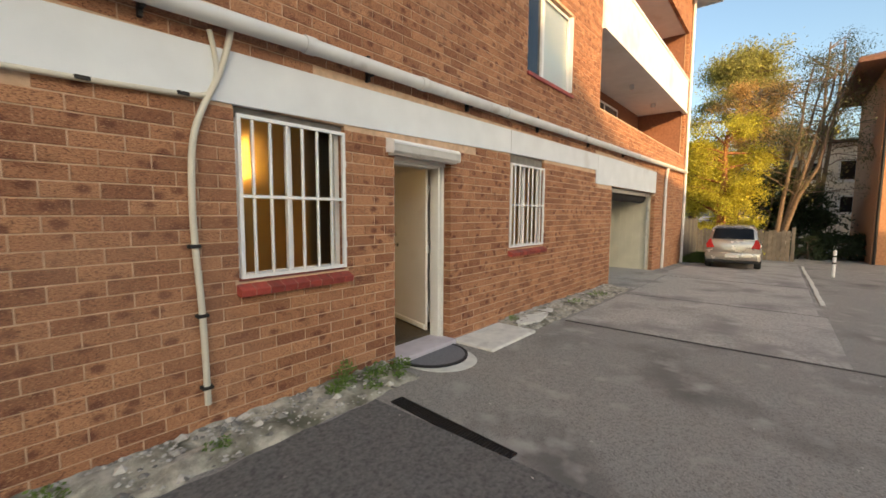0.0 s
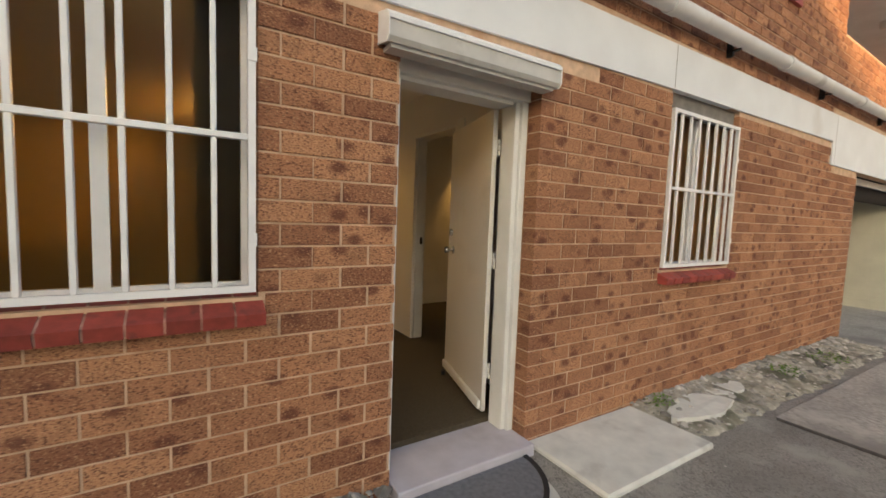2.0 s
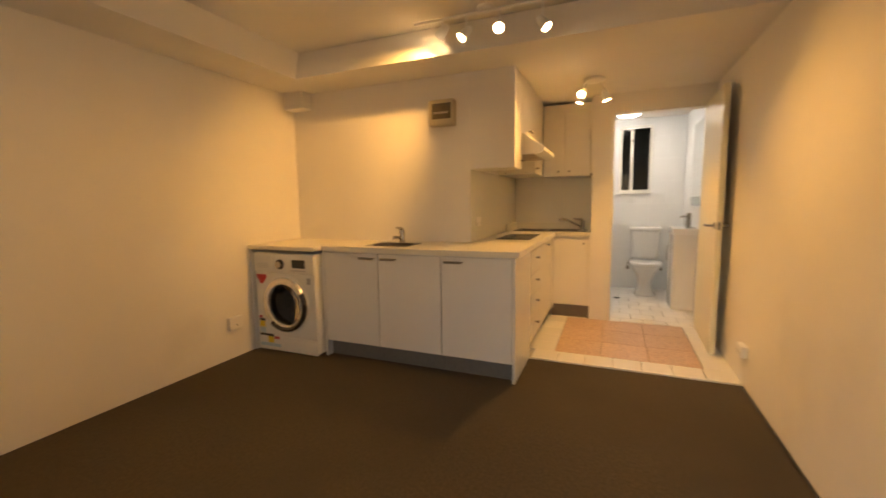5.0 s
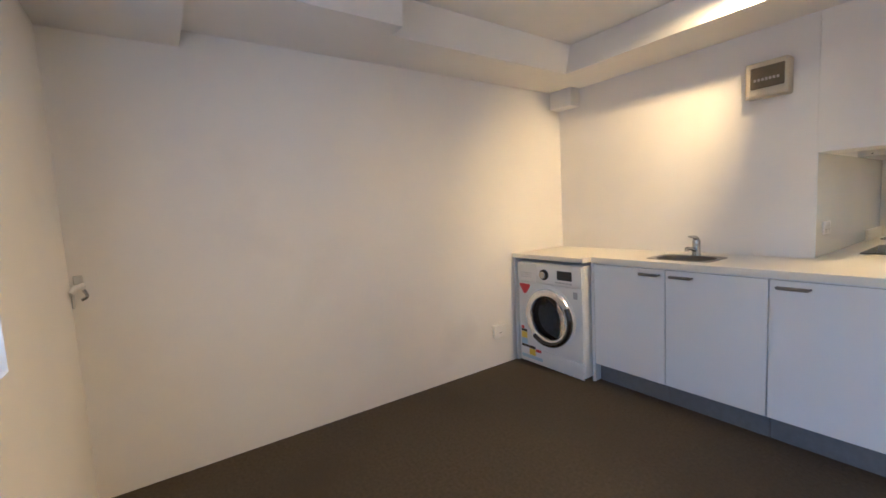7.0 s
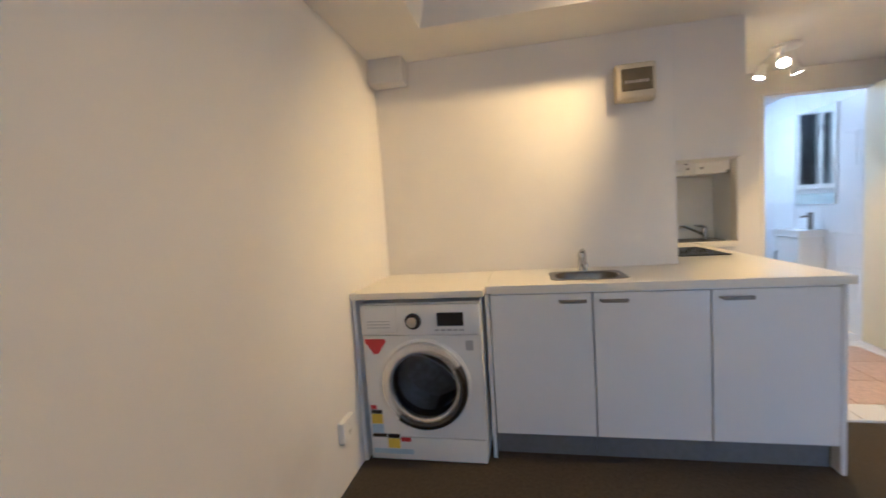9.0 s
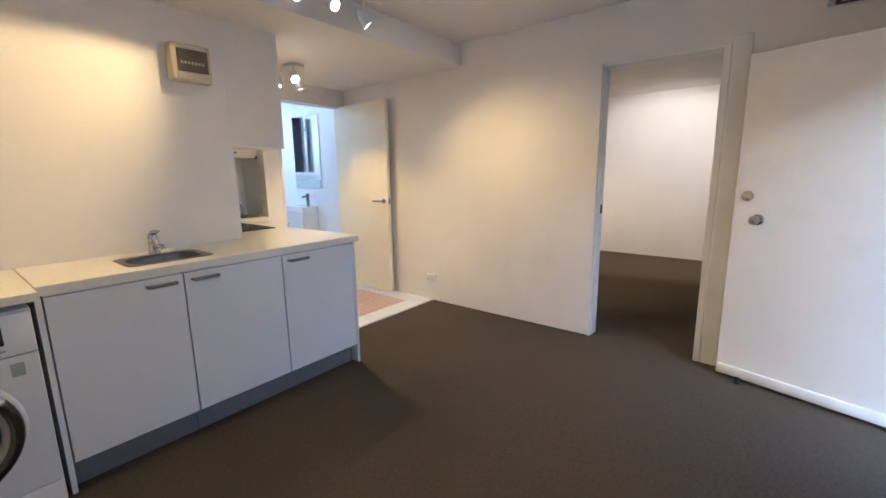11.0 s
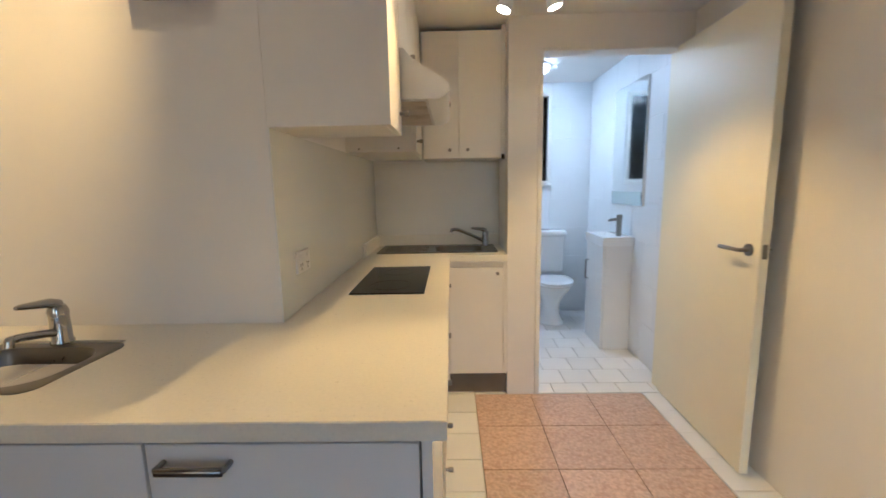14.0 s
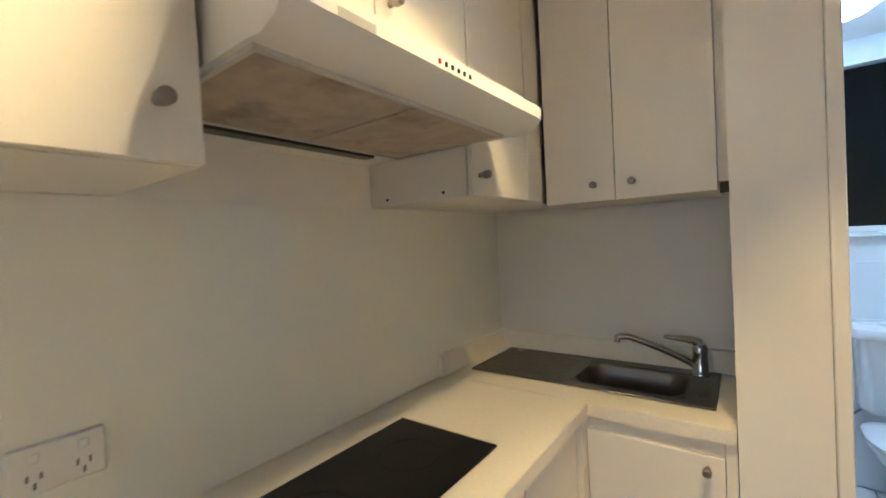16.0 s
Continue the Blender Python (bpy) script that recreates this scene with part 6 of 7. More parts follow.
part("spout", T([(3.41, 7.325, 1.035), (3.35, 7.335, 1.03), (3.345, 7.336, 1.018)], 0.011, 12), NICKEL, bt2)

mr = thing("mirror", (3.49, 7.38, 1.14), "frameless wall mirror above the white basin", "mirror")
part("backing", B(3.486, 7.099, 1.142, 3.4995, 7.661, 2.043), PLASTIC, mr)
part("mirror_glass", B(3.481, 7.097, 1.14, 3.4855, 7.663, 2.045, bevel=0.0015), MIRROR, mr, "", False)
part("lower_strip", B(3.4785, 7.11, 1.145, 3.4808, 7.65, 1.245), GLASS_CLEAR, mr, "pale glass strip", False)

bwn = thing("window", (2.915, 8.30, 1.315), "narrow white bathroom window with dark glass", "window")
bm = bmesh.new()
rect_ring(bm, "y", 8.285, 8.36, 2.719, 3.111, 1.319, 2.181, 0.028)
box(bm, 2.855, 8.29, 1.347, 2.884, 8.35, 2.153)
part("window_frame", bm, WHITE_TRIM, bwn)
for a, b in ((2.747, 2.855), (2.884, 3.083)):
    part("pane", B(a, 8.325, 1.347, b, 8.330, 2.153), GLASS_CLEAR, bwn, "", False)
part("sill", B(2.71, 8.270, 1.295, 3.12, 8.30, 1.317, bevel=0.003), WHITE_TRIM, bwn)
part("latch", B(2.863, 8.275, 1.95, 2.876, 8.29, 2.02), NICKEL, bwn)

ol = thing("oyster_light", (2.80, 7.72, 2.28), "round lit oyster ceiling light", "ceiling light")
part("base", L([(0, 2.28), (0.15, 2.28), (0.15, 2.262), (0, 2.262)], (2.80, 7.72, 0), seg=32), WHITE_METAL, ol)
part("diffuser", L([(0.145, 2.262), (0.138, 2.235), (0.10, 2.212), (0.05, 2.203), (0, 2.201)], (2.80, 7.72, 0), seg=32), OYSTER, ol, "glowing white diffuser")
dv = thing("floor_waste", (2.72, 7.25, 0.01), "dark round floor drain cover", "drain")
part("grate", L([(0, 0.008), (0.04, 0.008), (0.04, 0.016), (0, 0.017)], (2.73, 7.62, 0), seg=20), IRON, dv)

# wall tile rows in the bathroom, joined
bm = bmesh.new()
for j in range(8):
    z0 = 0.012 + 0.29 * j
    z1 = min(z0 + 0.287, 2.275)
    shift = 0.2 if j % 2 else 0.0
    for i in range(-1, 3):
        x0, x1 = max(2.503, 2.503 + 0.4 * i + shift), min(2.503 + 0.4 * (i + 1) + shift - 0.003, 3.494)
        for a, b in ((x0, min(x1, 2.708)), (max(x0, 3.122), x1)) if z1 > 1.30 and z0 < 2.19 else ((x0, x1),):
            if b - a > 0.01:
                box(bm, a, 8.2965, z0, b, 8.302, z1, 0.0012)
    for i in range(-1, 5):
        y0, y1 = max(6.684, 6.684 + 0.4 * i + shift), min(6.684 + 0.4 * (i + 1) + shift - 0.003, 8.294)
        if y1 - y0 > 0.01:
            box(bm, 3.4965, y0, z0, 3.502, y1, z1, 0.0012)
tagged(new("wall_tiles", finish("wall_tiles", bm, WALL_TILE)), "white glazed bathroom wall tiles", "wall tiles", "", "stuff")

# ---- floor tiles ----
def tile_mesh(w, d):
    bm = bmesh.new()
    e = 0.002
    lo = [bm.verts.new(p) for p in ((0, 0, 0), (w, 0, 0), (w, d, 0), (0, d, 0))]
    mid = [bm.verts.new(p) for p in ((0, 0, 0.012), (w, 0, 0.012), (w, d, 0.012), (0, d, 0.012))]
    top = [bm.verts.new(p) for p in ((e, e, 0.0138), (w - e, e, 0.0138), (w - e, d - e, 0.0138), (e, d - e, 0.0138))]
    for a, b in ((lo, mid), (mid, top)):
        for k in range(4):
            bm.faces.new((a[k], a[(k + 1) % 4], b[(k + 1) % 4], b[k]))
    bm.faces.new(top)
    return bm


TILES = {}


def lay(x0, y0, x1, y1, material, parent):
    key = (round(x1 - x0, 3), round(y1 - y0, 3), material.name)
    if key not in TILES:
        TILES[key] = finish("tile", tile_mesh(x1 - x0, y1 - y0), material)
    o = new("tile", TILES[key])
    o.parent = parent
    o.location = (x0, y0, -0.002)


g = 0.003
for i in range(3):
    for j in range(3):
        lay(2.253 + 0.347 * i, 5.504 + 0.349 * j, 2.253 + 0.347 * (i + 1) - g, 5.504 + 0.349 * (j + 1) - g, TILE_P, floor_kitchen)
for i in range(7):
    x0 = 2.095 + 0.198 * i
    lay(x0, 5.301, min(x0 + 0.195, XR - 0.002), 5.501, TILE_W, floor_kitchen)
for j in range(5):
    y0 = 5.504 + 0.21 * j
    lay(2.035, y0, 2.249, y0 + 0.207, TILE_W, floor_kitchen)
    lay(3.297, y0, XR - 0.002, y0 + 0.207, TILE_W, floor_kitchen)
lay(2.035, 6.554, 2.249, 6.598, TILE_W, floor_kitchen)
lay(2.253, 6.554, 2.44, 6.583, TILE_W, floor_kitchen)
for j in range(9):
    y0, y1 = (6.56, 6.69) if j == 0 else (6.692 + 0.2 * (j - 1), min(6.692 + 0.2 * j - g, 8.298))
    off = (0.0, 0.105, 0.0)[j % 2]
    for i in range(-1, 6):
        x0 = 2.545 + off + 0.211 * i
        x1 = x0 + 0.211 - g
        x0, x1 = max(x0, 2.63 if j == 0 else 2.502), min(x1, 3.42 if j == 0 else 3.498)
        if x1 - x0 > 0.02:
            lay(x0, y0, x1, y1 - (g if j == 0 else 0), TILE_W, floor_bath)


# ---- car, fences, trees and houses beyond ----
def car(loc, turn):
    c = thing("car", loc, "silver hatchback parked nose-in, seen from behind", "car", rz=turn)
    # local: rear at x = 0, nose towards +x, z from the ground
    W = 0.80

    def loft(sections, material, name, parent, label=""):
        bm = bmesh.new()
        rings = [[bm.verts.new(p) for p in s] for s in sections]
        for a, b in zip(rings, rings[1:]):
            for k in range(len(a)):
                bm.faces.new((a[k], a[(k + 1) % len(a)], b[(k + 1) % len(b)], b[k]))
        bm.faces.new(rings[0][::-1])
        bm.faces.new(rings[-1])
        return part(name, bm, material, parent, label)

    def ring(x, hw, z0, z1, r=0.12):
        return [(x, -hw + r * 0.4, z0), (x, -hw, z0 + r), (x, -hw, z1 - r), (x, -hw + r, z1), (x, hw - r, z1), (x, hw, z1 - r), (x, hw, z0 + r), (x, hw - r * 0.4, z0)]

    loft([ring(0.02, 0.70, 0.34, 0.86), ring(0.06, 0.77, 0.27, 0.95), ring(0.35, W, 0.22, 0.98), ring(1.2, W + 0.01, 0.20, 0.95), ring(2.6, W, 0.20, 0.92), ring(3.4, 0.77, 0.22, 0.84), ring(3.85, 0.62, 0.30, 0.70)], CAR_PAINT, "body", c)
    cab = loft([ring(0.10, 0.66, 0.92, 1.02, 0.05), ring(0.30, 0.63, 0.92, 1.36, 0.10), ring(0.55, 0.62, 0.92, 1.46, 0.12), ring(1.6, 0.62, 0.92, 1.47, 0.12), ring(2.1, 0.64, 0.90, 1.38, 0.12), ring(2.85, 0.68, 0.88, 0.95, 0.03)], CAR_PAINT, "cabin", c)
    bm = bmesh.new()
    q = [bm.verts.new(p) for p in ((0.105, -0.58, 1.01), (0.105, 0.58, 1.01), (0.275, 0.52, 1.35), (0.275, -0.52, 1.35))]
    bm.faces.new(q)
    bmesh.ops.solidify(bm, geom=bm.faces[:], thickness=0.02)
    bmesh.ops.translate(bm, vec=(-0.02, 0, 0), verts=bm.verts)
    part("rear_window", bm, CAR_GLASS, cab, "dark rear window")
    for s in (-1, 1):
        part("side_window", B(0.55, s * 0.618, 1.0, 2.05, s * 0.632, 1.36, bevel=0.004), CAR_GLASS, cab)
        bm = bmesh.new()
        pts = [(0.50, 0.72), (0.72, 0.70), (0.745, 0.82), (0.66, 1.0), (0.60, 1.0), (0.56, 0.84)]
        prism(bm, [(s * a, b) for a, b in pts], "x", 0.01, 0.12)
        part("tail_lamp", bm, TAIL, c, "red tail lamp")
        part("reflector", B(0.018, s * 0.50, 0.38, 0.03, s * 0.66, 0.42), TAIL, c)
    part("bumper", B(-0.03, -0.76, 0.30, 0.12, 0.76, 0.56, bevel=0.05, seg=2), CAR_PAINT, c)
    part("bumper_lower", B(-0.01, -0.70, 0.22, 0.12, 0.70, 0.31, bevel=0.02), BLACK, c, "dark lower bumper")
    part("plate", B(-0.038, -0.19, 0.40, -0.028, 0.19, 0.50), PALE_CONCRETE, c, "pale number plate")
    part("badge", B(0.035, -0.05, 0.80, 0.045, 0.05, 0.84, bevel=0.004), CHROME, c)
    part("wiper", T([(0.08, 0.0, 1.02), (0.12, 0.22, 1.09)], 0.008, 6), BLACK, c)
    part("spoiler", B(0.20, -0.50, 1.40, 0.36, 0.50, 1.435, bevel=0.01), CAR_PAINT, c)
    part("exhaust", T([(-0.03, 0.42, 0.25), (0.2, 0.42, 0.25)], 0.03, 12), IRON, c)
    for x in (0.62, 3.1):
        for s in (-1, 1):
            w = part("wheel", L([(0.0, s * 0.60), (0.29, s * 0.60), (0.315, s * 0.63), (0.315, s * 0.76), (0.29, s * 0.79), (0.20, s * 0.79), (0.20, s * 0.77), (0, s * 0.77)], (x, 0, 0.315), "y", 28), TYRE, c, "black tyre")
            part("rim", L([(0, s * 0.772), (0.06, s * 0.785), (0.19, s * 0.778), (0.195, s * 0.765)], (x, 0, 0.315), "y", 20), STEEL, w)


car((16.15, -0.02, ground_z(16.5)), 2)


def tree(name, base, height, spread, crown_at, leaf, bark, label, n_leaves, leaf_size, seed, trunks=1, trunk_r=0.16, clumps=26, flat=0.7, lean=(0, 0)):
    """A tapered trunk with limbs, and a crown of many small leaves gathered in uneven clumps."""
    rnd = random.Random(seed)
    t = thing(name, base, label, "tree")
    bx, by, bz = base
    tips = []
    bm = bmesh.new()
    for k in range(trunks):
        a = rnd.uniform(0, 6.3)
        off = 0.12 * spread * (k > 0)
        top = Vector((bx + lean[0] + off * 2.2 * math.cos(a), by + lean[1] + off * 2.2 * math.sin(a), bz + height * (crown_at + (1 - crown_at) * 0.75)))
        p0 = Vector((bx + 0.15 * off * math.cos(a), by + 0.15 * off * math.sin(a), bz - 0.1))
        pts = [p0.lerp(top, i / 6) + Vector((rnd.gauss(0, 0.07), rnd.gauss(0, 0.07), 0)) * (i > 0) * spread * 0.3 for i in range(7)]
        tube(bm, pts, [trunk_r * (1 - 0.12 * i) for i in range(7)], 8)
        for _ in range(max(3, clumps // trunks)):
            s = rnd.uniform(crown_at * 0.75, 0.98)
            i = min(int(s * 6), 5)
            start = pts[i].lerp(pts[i + 1], s * 6 - i)
            ang, el = rnd.uniform(0, 6.3), rnd.uniform(0.05, 0.9)
            ln = spread * rnd.uniform(0.45, 1.0) * (1.15 - 0.5 * s)
            d = Vector((math.cos(ang) * math.cos(el), math.sin(ang) * math.cos(el), math.sin(el) * flat))
            mid = start + d * ln * 0.5 + Vector((0, 0, rnd.uniform(-0.05, 0.12) * ln))
            end = start + d * ln + Vector((0, 0, rnd.uniform(-0.1, 0.1) * ln))
            tube(bm, [start, mid, end], [trunk_r * 0.32, trunk_r * 0.18, trunk_r * 0.05], 5)
            tips.append(end)
            tips.append(mid.lerp(end, 0.5))
            for _ in range(2):
                e2 = mid + (end - mid) * 0.6 + Vector((rnd.gauss(0, 1), rnd.gauss(0, 1), rnd.gauss(0, 0.6))) * ln * 0.28
                tube(bm, [mid, e2], [trunk_r * 0.12, trunk_r * 0.03], 4)
                tips.append(e2)
    part("trunk", bm, bark, t)
    verts, faces = [], []
    origin = Vector(base)
    per = max(1, n_leaves // len(tips))
    for tip in tips:
        r = spread * rnd.uniform(0.14, 0.30)
        for _ in range(int(per * rnd.uniform(0.4, 1.6))):
            q = Vector((rnd.gauss(0, 0.5), rnd.gauss(0, 0.5), rnd.gauss(0, 0.5) * flat)) * r
            c = tip + q - origin
            u = Vector((rnd.gauss(0, 1), rnd.gauss(0, 1), rnd.gauss(0, 1))).normalized()
            v = u.cross(Vector((rnd.gauss(0, 1), rnd.gauss(0, 1), rnd.gauss(0, 1)))).normalized()
            s = leaf_size * rnd.uniform(0.6, 1.4)
            b = len(verts)
            verts += [tuple(c - u * s), tuple(c + v * s * 0.42), tuple(c + u * s), tuple(c - v * s * 0.42)]
            faces.append((b, b + 1, b + 2, b + 3))
    me = bpy.data.meshes.new("crown")
    me.from_pydata(verts, [], faces)
    me.materials.append(leaf)
    o = new("crown", me)
    o.parent = t
    return t


def along(az, dist):
    return (-0.5 + dist * math.cos(radians(az)), -1.255 + dist * math.sin(radians(az)))


def tree_at(az, dist, *a, **k):
    x, y = along(az, dist)
    return tree(k.pop("name", "tree"), (x, y, ground_z(x)), *a, **k)


tree_at(5.4, 24, 7.0, 2.6, 0.35, LEAF_LIME, BARK_RED, "lime green leafy tree with a red-brown trunk", 36000, 0.05, 1, trunk_r=0.24, clumps=34)
tree_at(8.6, 27, 6.2, 2.2, 0.25, LEAF_LIME, BARK, "bright yellow-green bushy tree in low sun", 34000, 0.05, 2, trunk_r=0.14, clumps=30, name="tree")
tree_at(3.8, 22.5, 2.6, 1.2, 0.15, LEAF_LIME, BARK, "sunlit yellow-green fern-like shrub", 6000, 0.045, 3, trunk_r=0.05, clumps=16, name="shrub")
tree_at(4.2, 40, 15.4, 4.4, 0.62, LEAF_PINE, BARK, "tall olive green pine with a broad flat crown", 40000, 0.085, 4, trunk_r=0.4, clumps=40, flat=0.55)
tree_at(2.6, 33, 11.4, 3.0, 0.45, LEAF_RUST, BARK, "rust-tinged autumn tree behind the driveway", 26000, 0.055, 5, trunk_r=0.25, clumps=30)
tree_at(0.6, 24.5, 9.6, 3.0, 0.45, LEAF_OLIVE, BARK, "sparse multi-stemmed tree with fine olive foliage", 15000, 0.038, 6, trunks=5, trunk_r=0.11, clumps=50, lean=(0, -1.7))
tree_at(-2.6, 31, 12.2, 2.6, 0.68, LEAF_DARK, BARK, "tall thin grey-green tree against the sky", 7000, 0.045, 7, trunks=2, trunk_r=0.13, clumps=34)
tree_at(1.0, 27, 4.6, 2.4, 0.1, LEAF_DARK, BARK, "dense dark green shrub behind the car", 8000, 0.09, 8, trunk_r=0.08, clumps=30, name="shrub")
tree_at(-1.3, 28, 3.9, 2.1, 0.1, LEAF_DARK, BARK, "dense dark green shrub by the far house", 7000, 0.09, 9, trunk_r=0.08, clumps=28, name="shrub")
tree_at(-6.6, 44, 9.0, 3.0, 0.5, LEAF_DARK, BARK, "dark tree beside the brown brick house", 5000, 0.10, 10, trunk_r=0.2, clumps=28)
for i, (az, dist, h, w) in enumerate(((-2.2, 24, 1.0, 0.9), (-3.4, 25, 1.1, 0.9), (-4.6, 24.5, 1.0, 0.9), (-5.8, 25.5, 1.2, 0.9), (2.6, 23, 1.2, 0.8), (-6.8, 25, 1.2, 0.9))):
    tree_at(az, dist, h, w, 0.1, LEAF_DARK, BARK, "low clipped dark green hedge bush", 2200, 0.06, 20 + i, trunk_r=0.04, clumps=16, name="hedge_bush")
for i, (az, dist) in enumerate(((14, 60), (11, 66), (8, 70), (4, 68), (1, 72), (-2, 64), (-5, 70), (-9, 66), (-13, 70))):
    tree_at(az, dist, 9 + 2.5 * (i % 3), 5.5, 0.3, LEAF_PINE if i % 2 else LEAF_DARK, BARK, "distant dark green tree on the skyline", 3000, 0.26, 40 + i, trunk_r=0.3, clumps=24)

# timber fence and gate posts behind the car
fn = thing("timber_fence", (21.4, 0, ground_z(21.4)), "weathered grey paling fence behind the parking bay", "fence")
for i in range(34):
    y = -1.55 + i * 0.145
    h = 1.25 + 0.04 * math.sin(i * 2.3)
    part("paling", B(21.38, y, ground_z(21.4) - 0.1, 21.40, y + 0.135, ground_z(21.4) + h), FENCE, fn, "", False)
for z in (0.35, 1.0):
    part("rail", B(21.405, -1.55, ground_z(21.4) + z, 21.45, 3.4, ground_z(21.4) + z + 0.08), FENCE, fn)
for y in (-1.7, 0.9, 3.3):
    part("post", B(21.36, y, ground_z(21.4) - 0.1, 21.48, y + 0.12, ground_z(21.4) + 1.4, bevel=0.01), FENCE, fn)
sf = thing("side_fence", (18.6, 1.75, ground_z(18.6)), "grey timber fence running from the building corner", "fence")
for i in range(22):
    x = 17.55 + i * 0.175
    part("paling", B(x, 1.72, ground_z(x) - 0.1, x + 0.165, 1.745, ground_z(x) + 1.7 + 0.03 * math.sin(i * 1.7)), FENCE, sf, "", False)
part("rail", B(17.5, 1.75, ground_z(19) + 1.2, 21.4, 1.80, ground_z(19) + 1.3), FENCE, sf)
pl = thing("gate_pillar", (20.6, 2.3, ground_z(20.6)), "pale sunlit rendered pillar beyond the fence", "pillar")
part("shaft", B(23.2, 2.9, -0.6, 23.9, 3.5, 3.2, bevel=0.02), PALE_CONCRETE, pl)

# white bollard
bo = thing("bollard", (*along(-4.3, 16.5), -0.40), "short white bollard with reflective bands", "bollard")
bx, by = along(-4.3, 16.5)
part("post", T([(bx, by, -0.42), (bx, by, 0.37)], 0.04, 14), WHITE_METAL, bo)
part("cap", L([(0, 0.41), (0.027, 0.40), (0.043, 0.37), (0.043, 0.35), (0, 0.35)], (bx, by, 0), seg=16), PLASTIC, bo)
for z in (0.0, 0.2):
    part("band", T([(bx, by, z), (bx, by, z + 0.05)], 0.0415, 14), IRON, bo)


def house(name, x, y0, y1, depth, h, wall, label, windows, roof_over=0.6, rise=1.7):
    z = -0.6
    hs = thing(name, (x, (y0 + y1) / 2, z), label, "house")
    part("wall", holed("x", x, x + 0.25, y0, y1, z, z + h, [w for w in windows]), wall, hs, "", False)
    part("wall", B(x + 0.25, y0, z, x + depth, y0 + 0.2, z + h), wall, hs, "", False)
    part("wall", B(x + 0.25, y1 - 0.2, z, x + depth, y1, z + h), wall, hs, "", False)
    part("wall", B(x + depth - 0.2, y0 + 0.2, z, x + depth, y1 - 0.2, z + h), wall, hs, "", False)
    bm = bmesh.new()
    o = roof_over
    ym = (y0 + y1) / 2
    lo = [bm.verts.new(p) for p in ((x - o, y0 - o, z + h), (x + depth + o, y0 - o, z + h), (x + depth + o, y1 + o, z + h), (x - o, y1 + o, z + h))]
    mid = [bm.verts.new((v.co.x, v.co.y, v.co.z + 0.18)) for v in lo]
    top = [bm.verts.new((x + depth * 0.35, ym, z + h + rise)), bm.verts.new((x + depth * 0.65, ym, z + h + rise))]
    bm.faces.new(lo[::-1])
    for k in range(4):
        bm.faces.new((lo[k], lo[(k + 1) % 4], mid[(k + 1) % 4], mid[k]))
    bm.faces.new((mid[0], mid[1], top[1], top[0]))
    bm.faces.new((mid[2], mid[3], top[0], top[1]))
    bm.faces.new((mid[1], mid[2], top[1]))
    bm.faces.new((mid[3], mid[0], top[0]))
    part("roof", bm, ROOF_TILE, hs, "brown tiled hip roof", False)
    for u0, u1, z0, z1 in windows:
        bm = bmesh.new()
        rect_ring(bm, "x", x - 0.02, x + 0.10, u0, u1, z0, z1, 0.09)
        n = max(1, round((u1 - u0) / 0.7))
        bars = []
        for k in range(1, n):
            yy = u0 + (u1 - u0) * k / n
            bars.append(yy)
        w = part("window", bm, WHITE_TRIM, hs, "white framed window", False)
        for yy in bars:
            part("mullion", B(x, yy - 0.03, z0 + 0.09, x + 0.08, yy + 0.03, z1 - 0.09), WHITE_TRIM, w, "", False)
        part("pane", B(x + 0.05, u0 + 0.08, z0 + 0.08, x + 0.06, u1 - 0.08, z1 - 0.08), CAR_GLASS, w, "", False)
        part("sill", B(x - 0.08, u0 - 0.08, z0 - 0.08, x, u1 + 0.08, z0), WHITE_TRIM, w, "", False)


house("tan_house", 33.0, -12.5, -1.4, 8.0, 6.2, HOUSE_TAN, "two-storey tan rendered house behind the trees", [(-5.0, -3.7, 1.5, 2.57), (-5.1, -3.6, 3.4, 4.65), (-2.9, -2.2, 3.4, 4.6), (-8.5, -6.5, 1.5, 2.75)], 0.35, 0.5)
house("brick_house", 22.5, -13.5, -4.0, 7.0, 7.7, ORANGE_BRICK, "brown brick house with deep eaves across the lane", [(-7.4, -5.8, 1.2, 2.6), (-7.4, -5.8, 4.2, 5.6)], 0.9)
gd = thing("gutter_pipe", (22.4, -4.05, -0.6), "thin dark downpipe on the brick house corner", "pipe")
part("pipe", T([(22.42, -4.08, -0.5), (22.42, -4.08, 7.0)], 0.05, 10), IRON, gd)

# grass by the fence
rnd = random.Random(77)
verts, faces = [], []
for _ in range(5000):
    x, y = rnd.uniform(17.6, 21.3), rnd.choice((rnd.uniform(1.25, 1.7), rnd.uniform(0.9, 1.7)))
    h = rnd.uniform(0.08, 0.3)
    a = rnd.uniform(0, 6.3)
    w = 0.012
    z = ground_z(x)
    b = len(verts)
    verts += [(x - w * math.cos(a), y - w * math.sin(a), z), (x + w * math.cos(a), y + w * math.sin(a), z), (x + rnd.gauss(0, 0.05), y + rnd.gauss(0, 0.05), z + h)]
    faces.append((b, b + 1, b + 2))
me = bpy.data.meshes.new("grass")
me.from_pydata(verts, [], faces)
me.materials.append(GRASS)
tagged(new("grass", me), "tufts of long green grass along the fence", "grass", "", "stuff")

# fallen leaf specks on the driveway
rnd = random.Random(5)
verts, faces = [], []
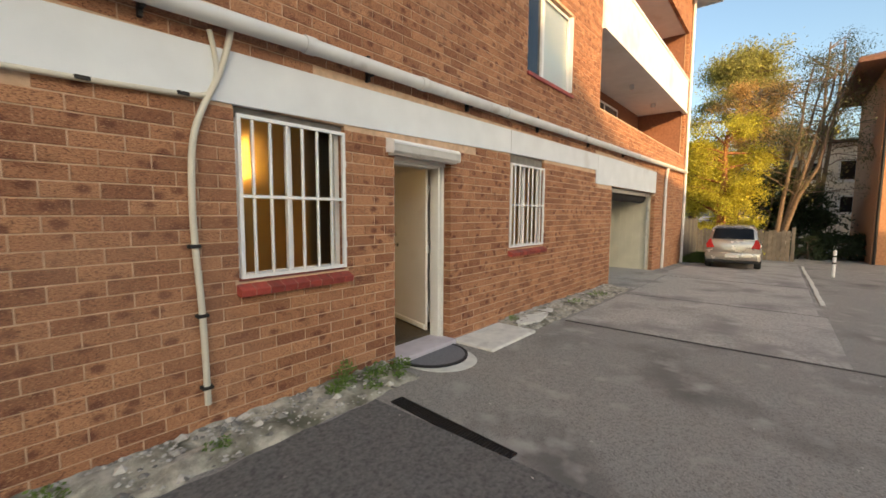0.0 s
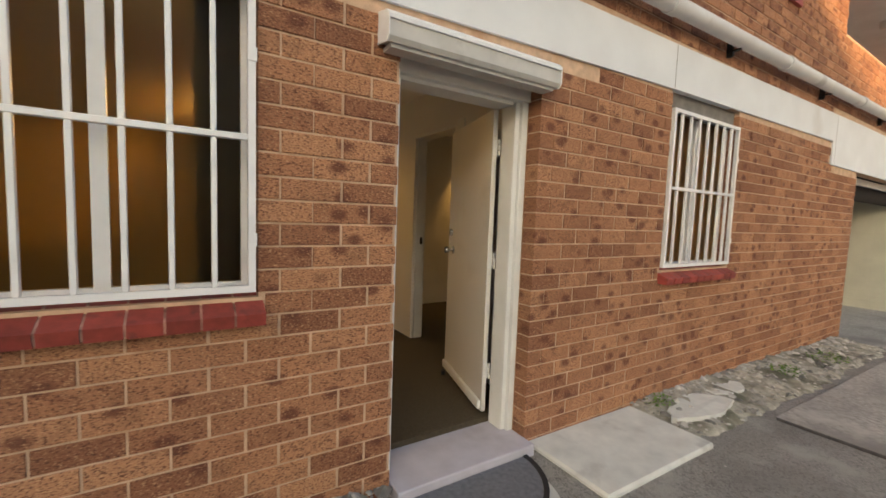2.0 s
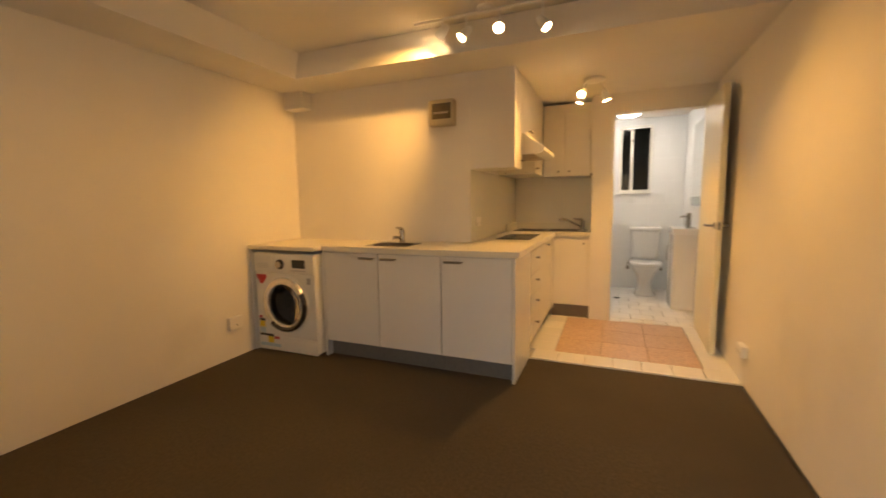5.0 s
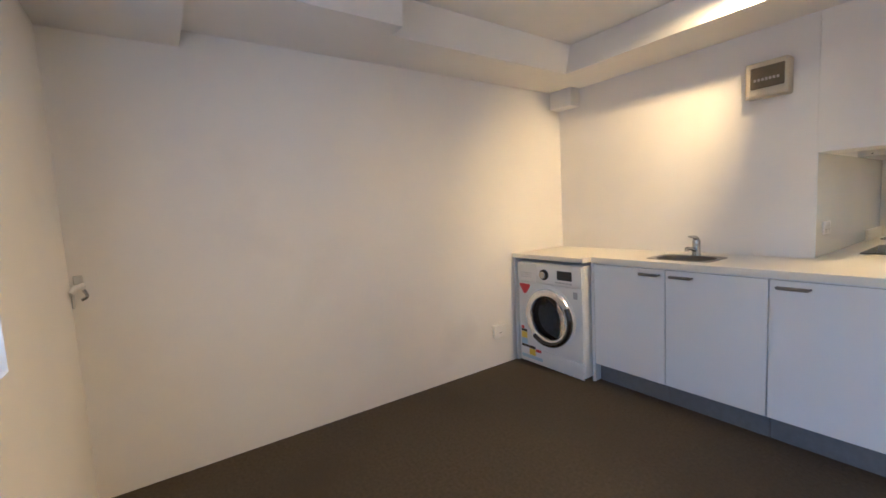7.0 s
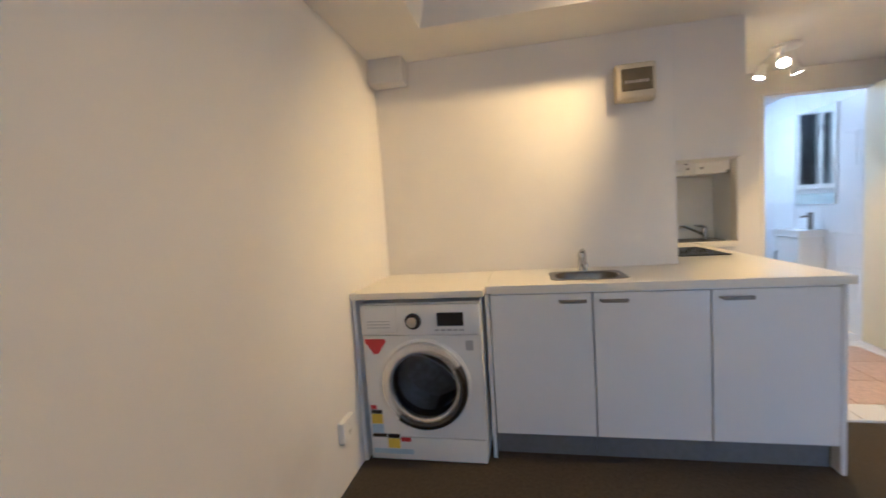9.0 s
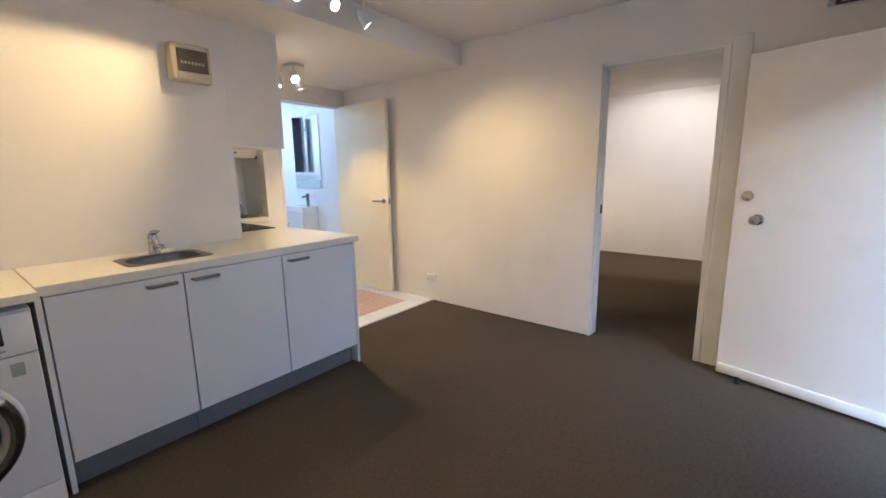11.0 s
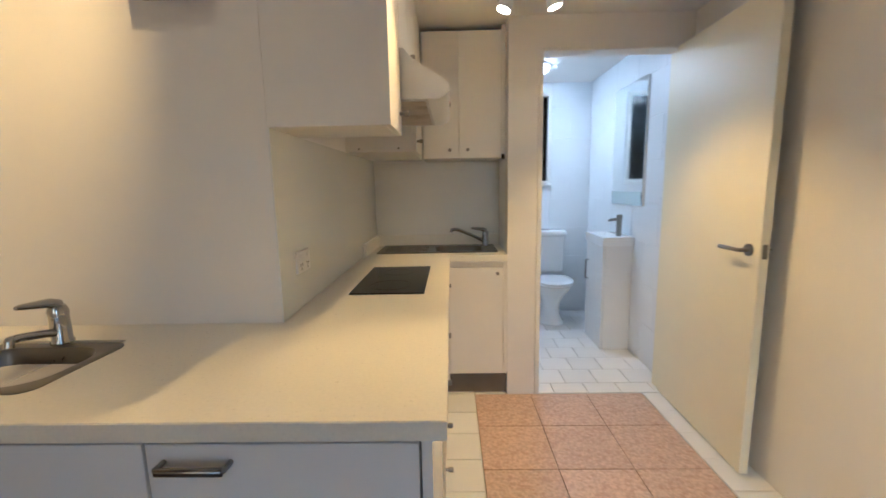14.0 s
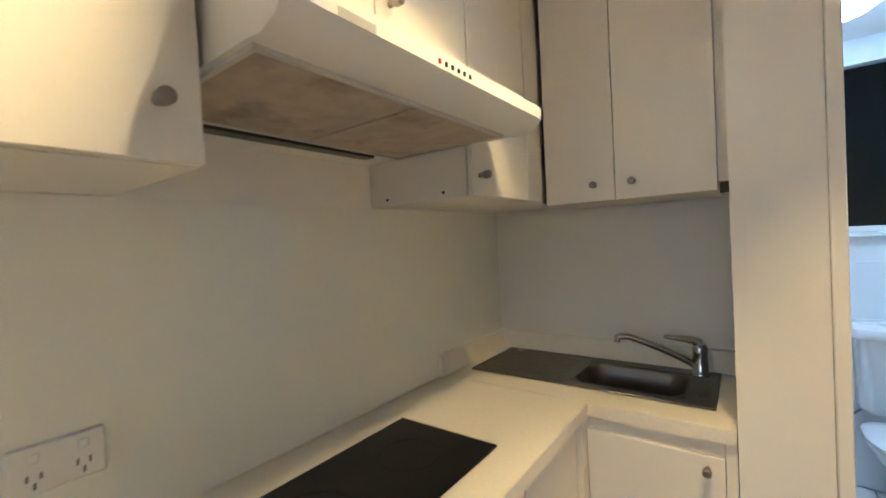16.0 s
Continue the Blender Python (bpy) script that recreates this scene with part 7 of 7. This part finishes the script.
for _ in range(160):
    x, y = rnd.uniform(-1.5, 9), rnd.uniform(-3, 1.1)
    r = rnd.uniform(0.006, 0.018)
    a = rnd.uniform(0, 6.3)
    z = ground_z(x) + 0.021
    b = len(verts)
    verts += [(x + r * math.cos(a), y + r * math.sin(a), z), (x - r * 0.5 * math.sin(a), y + r * 0.5 * math.cos(a), z + 0.004), (x - r * math.cos(a), y - r * math.sin(a), z), (x + r * 0.5 * math.sin(a), y - r * 0.5 * math.cos(a), z + 0.003)]
    faces.append((b, b + 1, b + 2, b + 3))
me = bpy.data.meshes.new("leaf_litter")
me.from_pydata(verts, [], faces)
me.materials.append(STONE)
tagged(new("leaf_litter", me), "scattered pale leaf bits on the driveway", "litter", "", "stuff")


# ---- bricks of the facade ----
COURSE, LENGTH, JOINT = 0.0923, 0.252, 0.0085
Z0 = 1.136 - 20 * COURSE


def brick_verts(x0, x1, z0, z1, y, depth):
    e = 0.003
    return [(x0, y + depth, z0), (x1, y + depth, z0), (x1, y + depth, z1), (x0, y + depth, z1), (x0, y + e, z0), (x1, y + e, z0), (x1, y + e, z1), (x0, y + e, z1), (x0 + e, y, z0 + e), (x1 - e, y, z0 + e), (x1 - e, y, z1 - e), (x0 + e, y, z1 - e)]


BRICK_FACES = [(0, 1, 5, 4), (1, 2, 6, 5), (2, 3, 7, 6), (3, 0, 4, 7), (4, 5, 9, 8), (5, 6, 10, 9), (6, 7, 11, 10), (7, 4, 8, 11), (8, 9, 10, 11)]
HOLES = OPENINGS + UPPER


def cut_spans(x0, x1, z0, z1):
    """What is left of a brick's span once the openings and the painted band are taken away."""
    spans = [(x0, x1)]
    zc = (z0 + z1) / 2
    for h in HOLES:
        if h[2] - 0.02 < zc < h[3] + 0.01 and not (h in (OPENINGS[0], OPENINGS[2]) and zc < h[2] - 0.005):
            spans = [s for a, b in spans for s in ((a, min(b, h[0])), (max(a, h[1]), b)) if s[1] - s[0] > 0.02]
    for h in (OPENINGS[0], OPENINGS[2]):
        if h[2] - 0.10 < zc <= h[2] - 0.01:
            spans = [s for a, b in spans for s in ((a, min(b, h[0] - 0.03)), (max(a, h[1] + 0.03), b)) if s[1] - s[0] > 0.02]
    xc = (x0 + x1) / 2
    if band_low(xc) - 0.05 < zc < band_high(xc) + 0.03 and xc < 13.0:
        return []
    return spans


near, far_v, far_f = [], [], []
rnd = random.Random(11)
SHARED = {}
wall_bricks = bpy.data.objects["wall_front_outer"]
for j in range(112):
    z0 = Z0 + j * COURSE
    z1 = z0 + COURSE - JOINT
    if z0 > 9.1:
        break
    ph = 1.836 + (0.127 if j % 2 else 0.0)
    for i in range(-30, 64):
        xa = ph + i * LENGTH + JOINT / 2
        xb = xa + LENGTH - JOINT
        if xb < -5.9 or xa > 17.4 or z1 < ground_z(xa) - 0.05:
            continue
        for a, b in cut_spans(xa, xb, z0, z1):
            y = F + rnd.uniform(-0.002, 0.002)
            if 1.30 < a < 4.4 and z0 < 2.25 and z0 > -0.12:
                w = round(b - a, 2)
                if w not in SHARED:
                    me = bpy.data.meshes.new("brick")
                    me.from_pydata(brick_verts(0, w, 0, COURSE - JOINT, 0, 0.10), [], BRICK_FACES)
                    me.materials.append(BRICK)
                    SHARED[w] = me
                o = new("brick", SHARED[w])
                o.parent = wall_bricks
                o.location = (a, y, z0)
            else:
                n = len(far_v)
                far_v += brick_verts(a, b, z0, z1, y, 0.10)
                far_f += [tuple(n + k for k in f) for f in BRICK_FACES]
me = bpy.data.meshes.new("brickwork")
me.from_pydata(far_v, [], far_f)
me.materials.append(BRICK_J)
o = tagged(new("brickwork", me), "speckled orange-brown facing bricks", "", "", "stuff")
o.parent = wall_bricks
